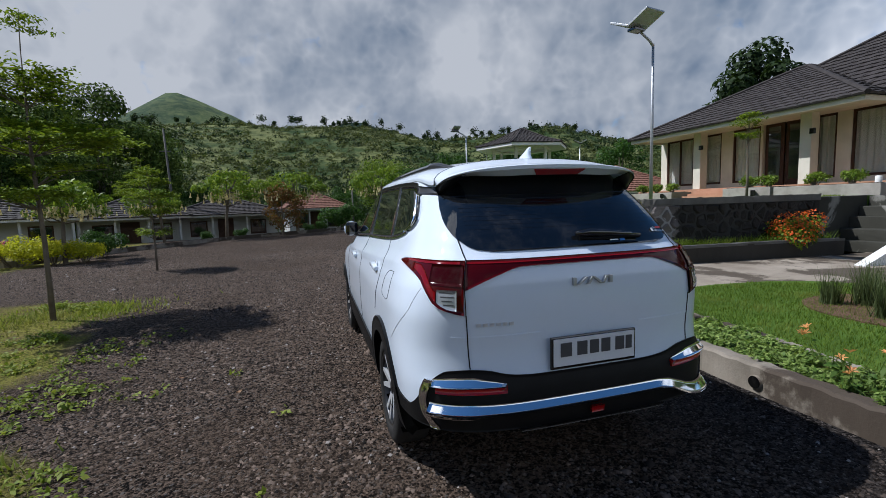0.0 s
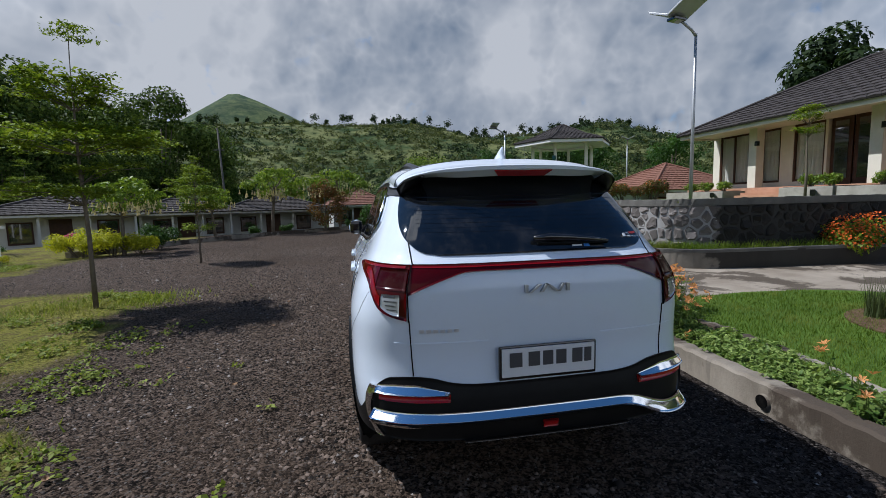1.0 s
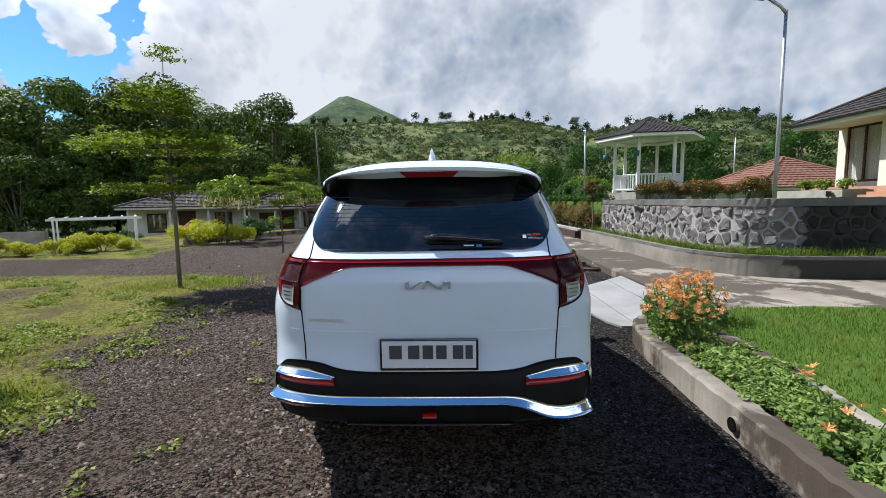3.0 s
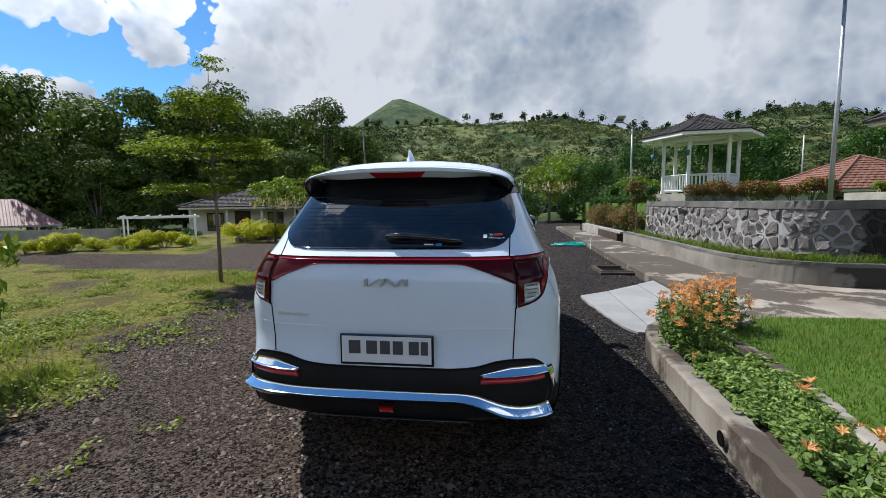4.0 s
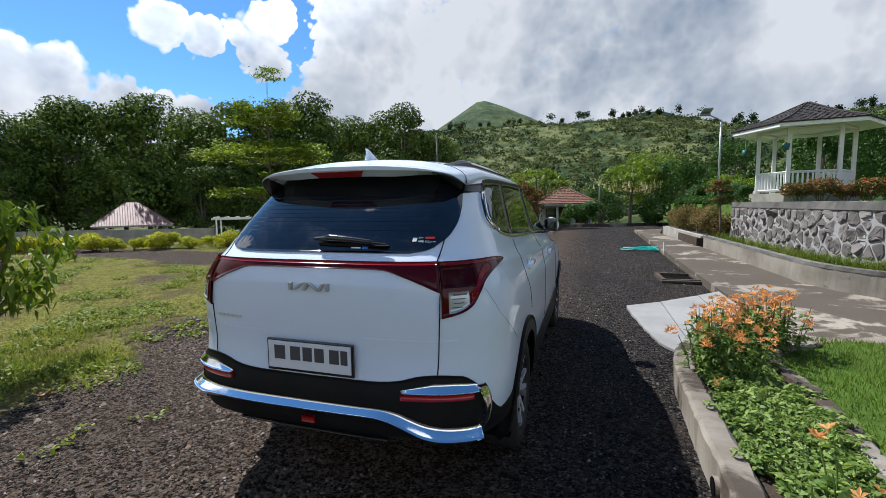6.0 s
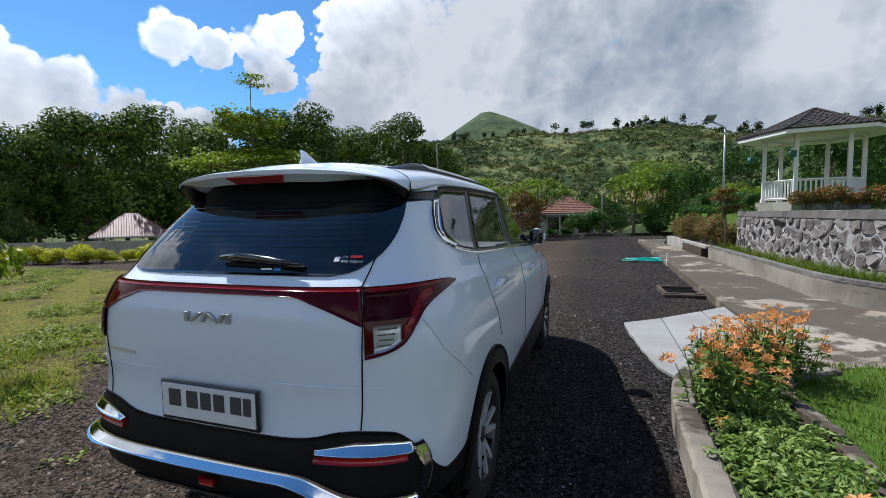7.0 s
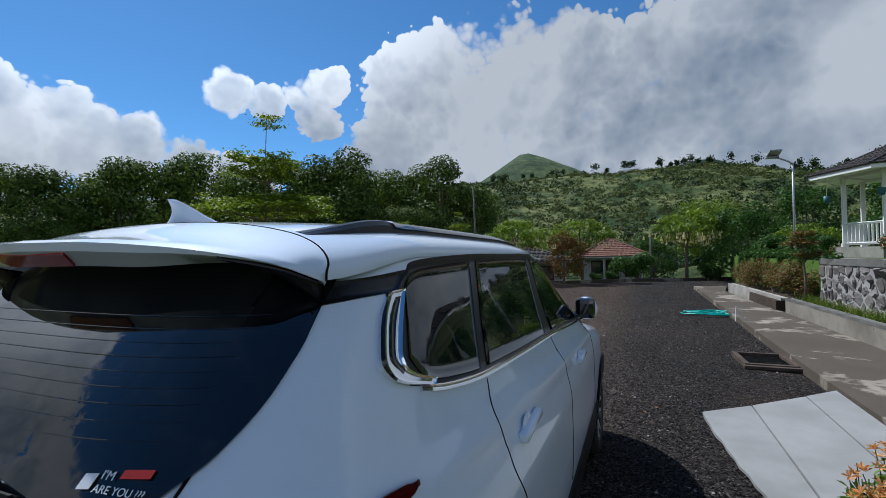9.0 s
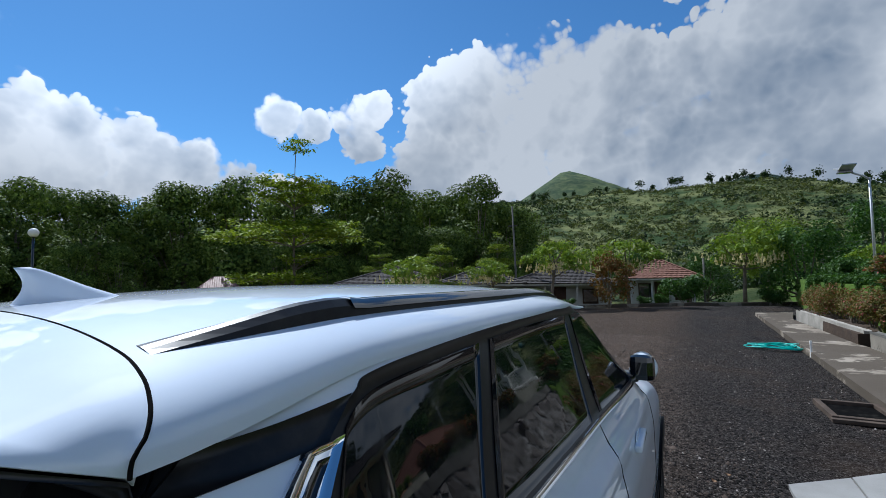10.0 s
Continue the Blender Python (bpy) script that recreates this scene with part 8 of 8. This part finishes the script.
    # taller tufts in the grass
    q = np.concatenate([np.array([cx, cy]) + rng.normal(0, r, (n, 2)) for cx, cy, r, n in ((-3.5, 1.15, 0.22, 900), (-4.0, 0.9, 0.26, 700), (-4.4, 6.3, 0.35, 900), (-5.4, 6.0, 0.4, 900), (-4.6, 1.8, 0.3, 500))])
    put("tall_weeds", fast_mesh("tall_weeds", *blades(np.c_[q, np.full(len(q), -0.012)], 0.075, 0.010, rng, 1.0), L_DRYGRASS), None, "taller weed tufts at the gravel edge", "grass", "", "stuff")
    # strap leaves in the planter strip
    u = rng.uniform(0, len(PLANTER_LINE) - 1.01, 5200)
    i = u.astype(int)
    f = (u - i)[:, None]
    a = sideways(PLANTER_LINE, -0.2)
    p = a[i] * (1 - f) + a[i + 1] * f
    nrm = sideways(PLANTER_LINE, -1.0) - PLANTER_LINE
    p = p + nrm[i] * rng.uniform(0, 0.32, len(p))[:, None]
    put("planter_grass", fast_mesh("planter_grass", *blades(np.c_[p, np.full(len(p), 0.38)], 0.20, 0.009, rng, 1.0), L_GRASS), None, "strap-leaved grass along the foot of the stone wall", "grass", "", "stuff")
    # terrace lawn edge
    p = np.stack([rng.uniform(5.4, 13, 60000), rng.uniform(5.9, 17, 60000)], 1)
    p = p[(np.min(np.hypot(p[:, None, 0] - STONE_LINE[None, ::6, 0], p[:, None, 1] - STONE_LINE[None, ::6, 1]), axis=1) < 3.0) & (p[:, 0] > 5.55 + 0.0 * p[:, 1]) & (p[:, 1] > 6.25)]
    put("terrace_grass", fast_mesh("terrace_grass", *blades(np.c_[p, np.full(len(p), TERRACE)], 0.05, 0.006, rng, 0.9), L_GRASS), None, "short grass on the terrace", "grass", "", "stuff")


build_grass()


def build_gravel():
    """Loose stones on the car park, denser near the camera's way."""
    rng = np.random.default_rng(101)
    n = 200000
    x = rng.uniform(-9, 3.1, n)
    y = -2.5 + 17 * rng.uniform(0, 1, n) ** 1.45
    kerb = np.where(y < 3.1, 1.80, 3.1)
    keep = (x < kerb) & (rng.uniform(0, 1, n) > moss(x, y) * 2.4) & ~((x > 1.7) & (y > 3.0) & (y < 6.2))
    x, y = x[keep], y[keep]
    n = len(x)
    s = 0.005 + 0.014 * rng.uniform(0, 1, n) ** 2.8
    s = np.where(rng.uniform(0, 1, n) > 0.996, s + 0.022, s)
    oct_v = np.array([(1, 0, 0), (0, 1, 0), (-1, 0, 0), (0, -1, 0), (0, 0, 0.85)], float)
    oct_f = np.array([(0, 1, 4), (1, 2, 4), (2, 3, 4), (3, 0, 4)])
    a = rng.uniform(0, 2 * math.pi, n)
    v = oct_v[None] * rng.uniform(0.55, 1.3, (n, 5, 1)) * s[:, None, None]
    vx = v[..., 0] * np.cos(a)[:, None] - v[..., 1] * np.sin(a)[:, None]
    vy = v[..., 0] * np.sin(a)[:, None] + v[..., 1] * np.cos(a)[:, None]
    vs = np.stack([vx + x[:, None], vy + y[:, None], v[..., 2] - s[:, None] * 0.05 - 0.012], -1).reshape(-1, 3)
    fs = (oct_f[None] + (np.arange(n) * 5)[:, None, None]).reshape(-1, 3)
    m = bpy.data.materials.new("gravel_stones")
    m.use_nodes = True
    k = Nodes(m.node_tree)
    r = k.n("ShaderNodeNewGeometry").outputs["Random Per Island"]
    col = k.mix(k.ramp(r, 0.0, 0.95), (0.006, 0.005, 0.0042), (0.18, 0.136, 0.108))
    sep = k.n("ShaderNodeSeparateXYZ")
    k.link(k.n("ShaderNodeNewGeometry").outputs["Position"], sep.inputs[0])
    # loose stones go darker with x, like the ground below
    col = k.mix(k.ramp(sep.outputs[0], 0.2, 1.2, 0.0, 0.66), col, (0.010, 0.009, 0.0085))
    col = k.mix(k.ramp(r, 0.958, 0.966), col, (0.25, 0.225, 0.205))
    p = k.n("ShaderNodeBsdfPrincipled")
    k.link(col, p.inputs["Base Color"])
    p.inputs["Roughness"].default_value = 0.85
    p.inputs["Specular IOR Level"].default_value = 0.12
    out = k.n("ShaderNodeOutputMaterial")
    k.link(p.outputs[0], out.inputs[0])
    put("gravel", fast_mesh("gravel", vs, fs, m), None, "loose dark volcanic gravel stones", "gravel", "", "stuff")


build_gravel()


def build_dry_leaves():
    """A few curled dry leaves lying on the gravel and the moss."""
    rng = np.random.default_rng(121)
    me = []
    for k in range(3):
        vs = [(0.05 * t - 0.025, w * (1 - (2 * t - 1) ** 2) * 0.016, 0.006 + 0.008 * abs(w) + 0.010 * (2 * t - 1) ** 2) for t in np.linspace(0, 1, 6) for w in (-1, 0, 1)]
        me.append(to_mesh("dry_leaf", [(x, y, z + rng.normal(0, 0.0015)) for x, y, z in vs], [(3 * i + j, 3 * i + j + 1, 3 * i + j + 4, 3 * i + j + 3) for i in range(5) for j in range(2)], M_DRYLEAF, True))
    spots = [(-2.83, 0.58)] + [(rng.uniform(-3.6, 1.5), rng.uniform(-0.8, 5.5)) for _ in range(22)]
    for x, y in spots:
        put("dry_leaf", me[rng.integers(3)], None, "curled pale brown dry leaf on the gravel", "leaf", "dry leaves", at=pose(x, y, 0.0, rng.uniform(-15, 15), rng.uniform(-15, 15), rng.uniform(0, 360)) @ Matrix.Scale(rng.uniform(0.6, 1.4) if x != -2.83 else 2.0, 4))


M_DRYLEAF = surface("dry_leaf", (0.20, 0.11, 0.055), (0.38, 0.25, 0.15), 40.0, 0.85, 0.0, 0.2, 200.0)
build_dry_leaves()


def build_hill_scrub():
    """Scrub and trees over the hillside, too many to count."""
    rng = np.random.default_rng(111)
    n = 10500
    az = rng.uniform(-44, 48, n)
    r = 58 + 285 * rng.uniform(0, 1, n) ** 1.1
    x, y = r * np.sin(np.radians(az)), r * np.cos(np.radians(az))
    patch_ = wavy(x, y, 17, 2) + 0.6 * wavy(x, y, 6, 4)
    keep = (patch_ > -0.45) | (rng.uniform(0, 1, n) > 0.45)
    x, y, r = x[keep], y[keep], r[keep]
    z = ground_height(x, y)
    size = (0.55 + 1.6 * rng.uniform(0, 1, len(x)) ** 2.6) * (0.75 + r / 420)
    per = 30
    d = rng.normal(0, 1, (len(x), per, 3))
    d /= np.linalg.norm(d, axis=2)[..., None]
    d[..., 2] = np.abs(d[..., 2]) * 0.9 - 0.1
    lump = 1 + 0.35 * np.sin(d[..., 0] * 5 + x[:, None]) * np.sin(d[..., 1] * 4 + y[:, None])
    pos = np.stack([x, y, z], 1)[:, None, :] + d * (size[:, None] * lump * rng.uniform(0.7, 1.05, (len(x), per)))[..., None]
    nrm = d + np.array([0, 0, 0.4])
    sz = np.repeat(size * 0.47, per)
    dark = np.repeat((wavy(x, y, 31, 6) + 0.5 * wavy(x, y, 8, 3) + rng.normal(0, 0.25, len(x))) > 0.12, per)
    for name, pick, mat, text in (("hill_scrub", ~dark, L_HILL, "olive green scrub covering the hillside"), ("hill_trees", dark, L_HILLDARK, "dark green trees in belts on the hillside")):
        up = np.where(pick & dark, 1.35, 1.0)[pick]
        q = pos.reshape(-1, 3)[pick]
        base = np.repeat(z, per)[pick]
        q[:, 2] = base + (q[:, 2] - base) * up
        v, f = leaves(q, nrm.reshape(-1, 3)[pick], sz[pick], rng, 0.8, 0.1, 0.5)
        put(name, fast_mesh(name, v, f, mat), None, text, "scrub", "", "stuff")
    # trees standing out against the sky on the crest
    pos, nrm, sz, trunks = [], [], [], []
    for i in range(70):
        a = rng.uniform(-20, 36)
        rr = rng.uniform(285, 335)
        cx, cy = rr * math.sin(radians(a)), rr * math.cos(radians(a))
        cz = gz(cx, cy)
        h = rng.uniform(3, 8)
        w = h * rng.uniform(0.35, 0.6)
        trunks.append(tube([(cx, cy, cz - 1), (cx, cy, cz + h * 0.8)], [0.3, 0.12], 4, False))
        q = rng.normal(0, 1, (150, 3)) * np.array([w * 0.30, w * 0.30, h * 0.15]) + np.array([cx, cy, cz + h * 0.72])
        pos.append(q)
        nrm.append(rng.normal(0, 1, (150, 3)) + np.array([0, 0, 0.6]))
        sz.append(np.full(150, 1.0))
    v, f = leaves(np.concatenate(pos), np.concatenate(nrm), np.concatenate(sz), rng, 0.7, 0.1, 0.4)
    put("crest_trees", fast_mesh("crest_trees", v, f, L_HILLDARK), None, "small dark trees along the hill crest", "trees", "", "stuff")


build_hill_scrub()
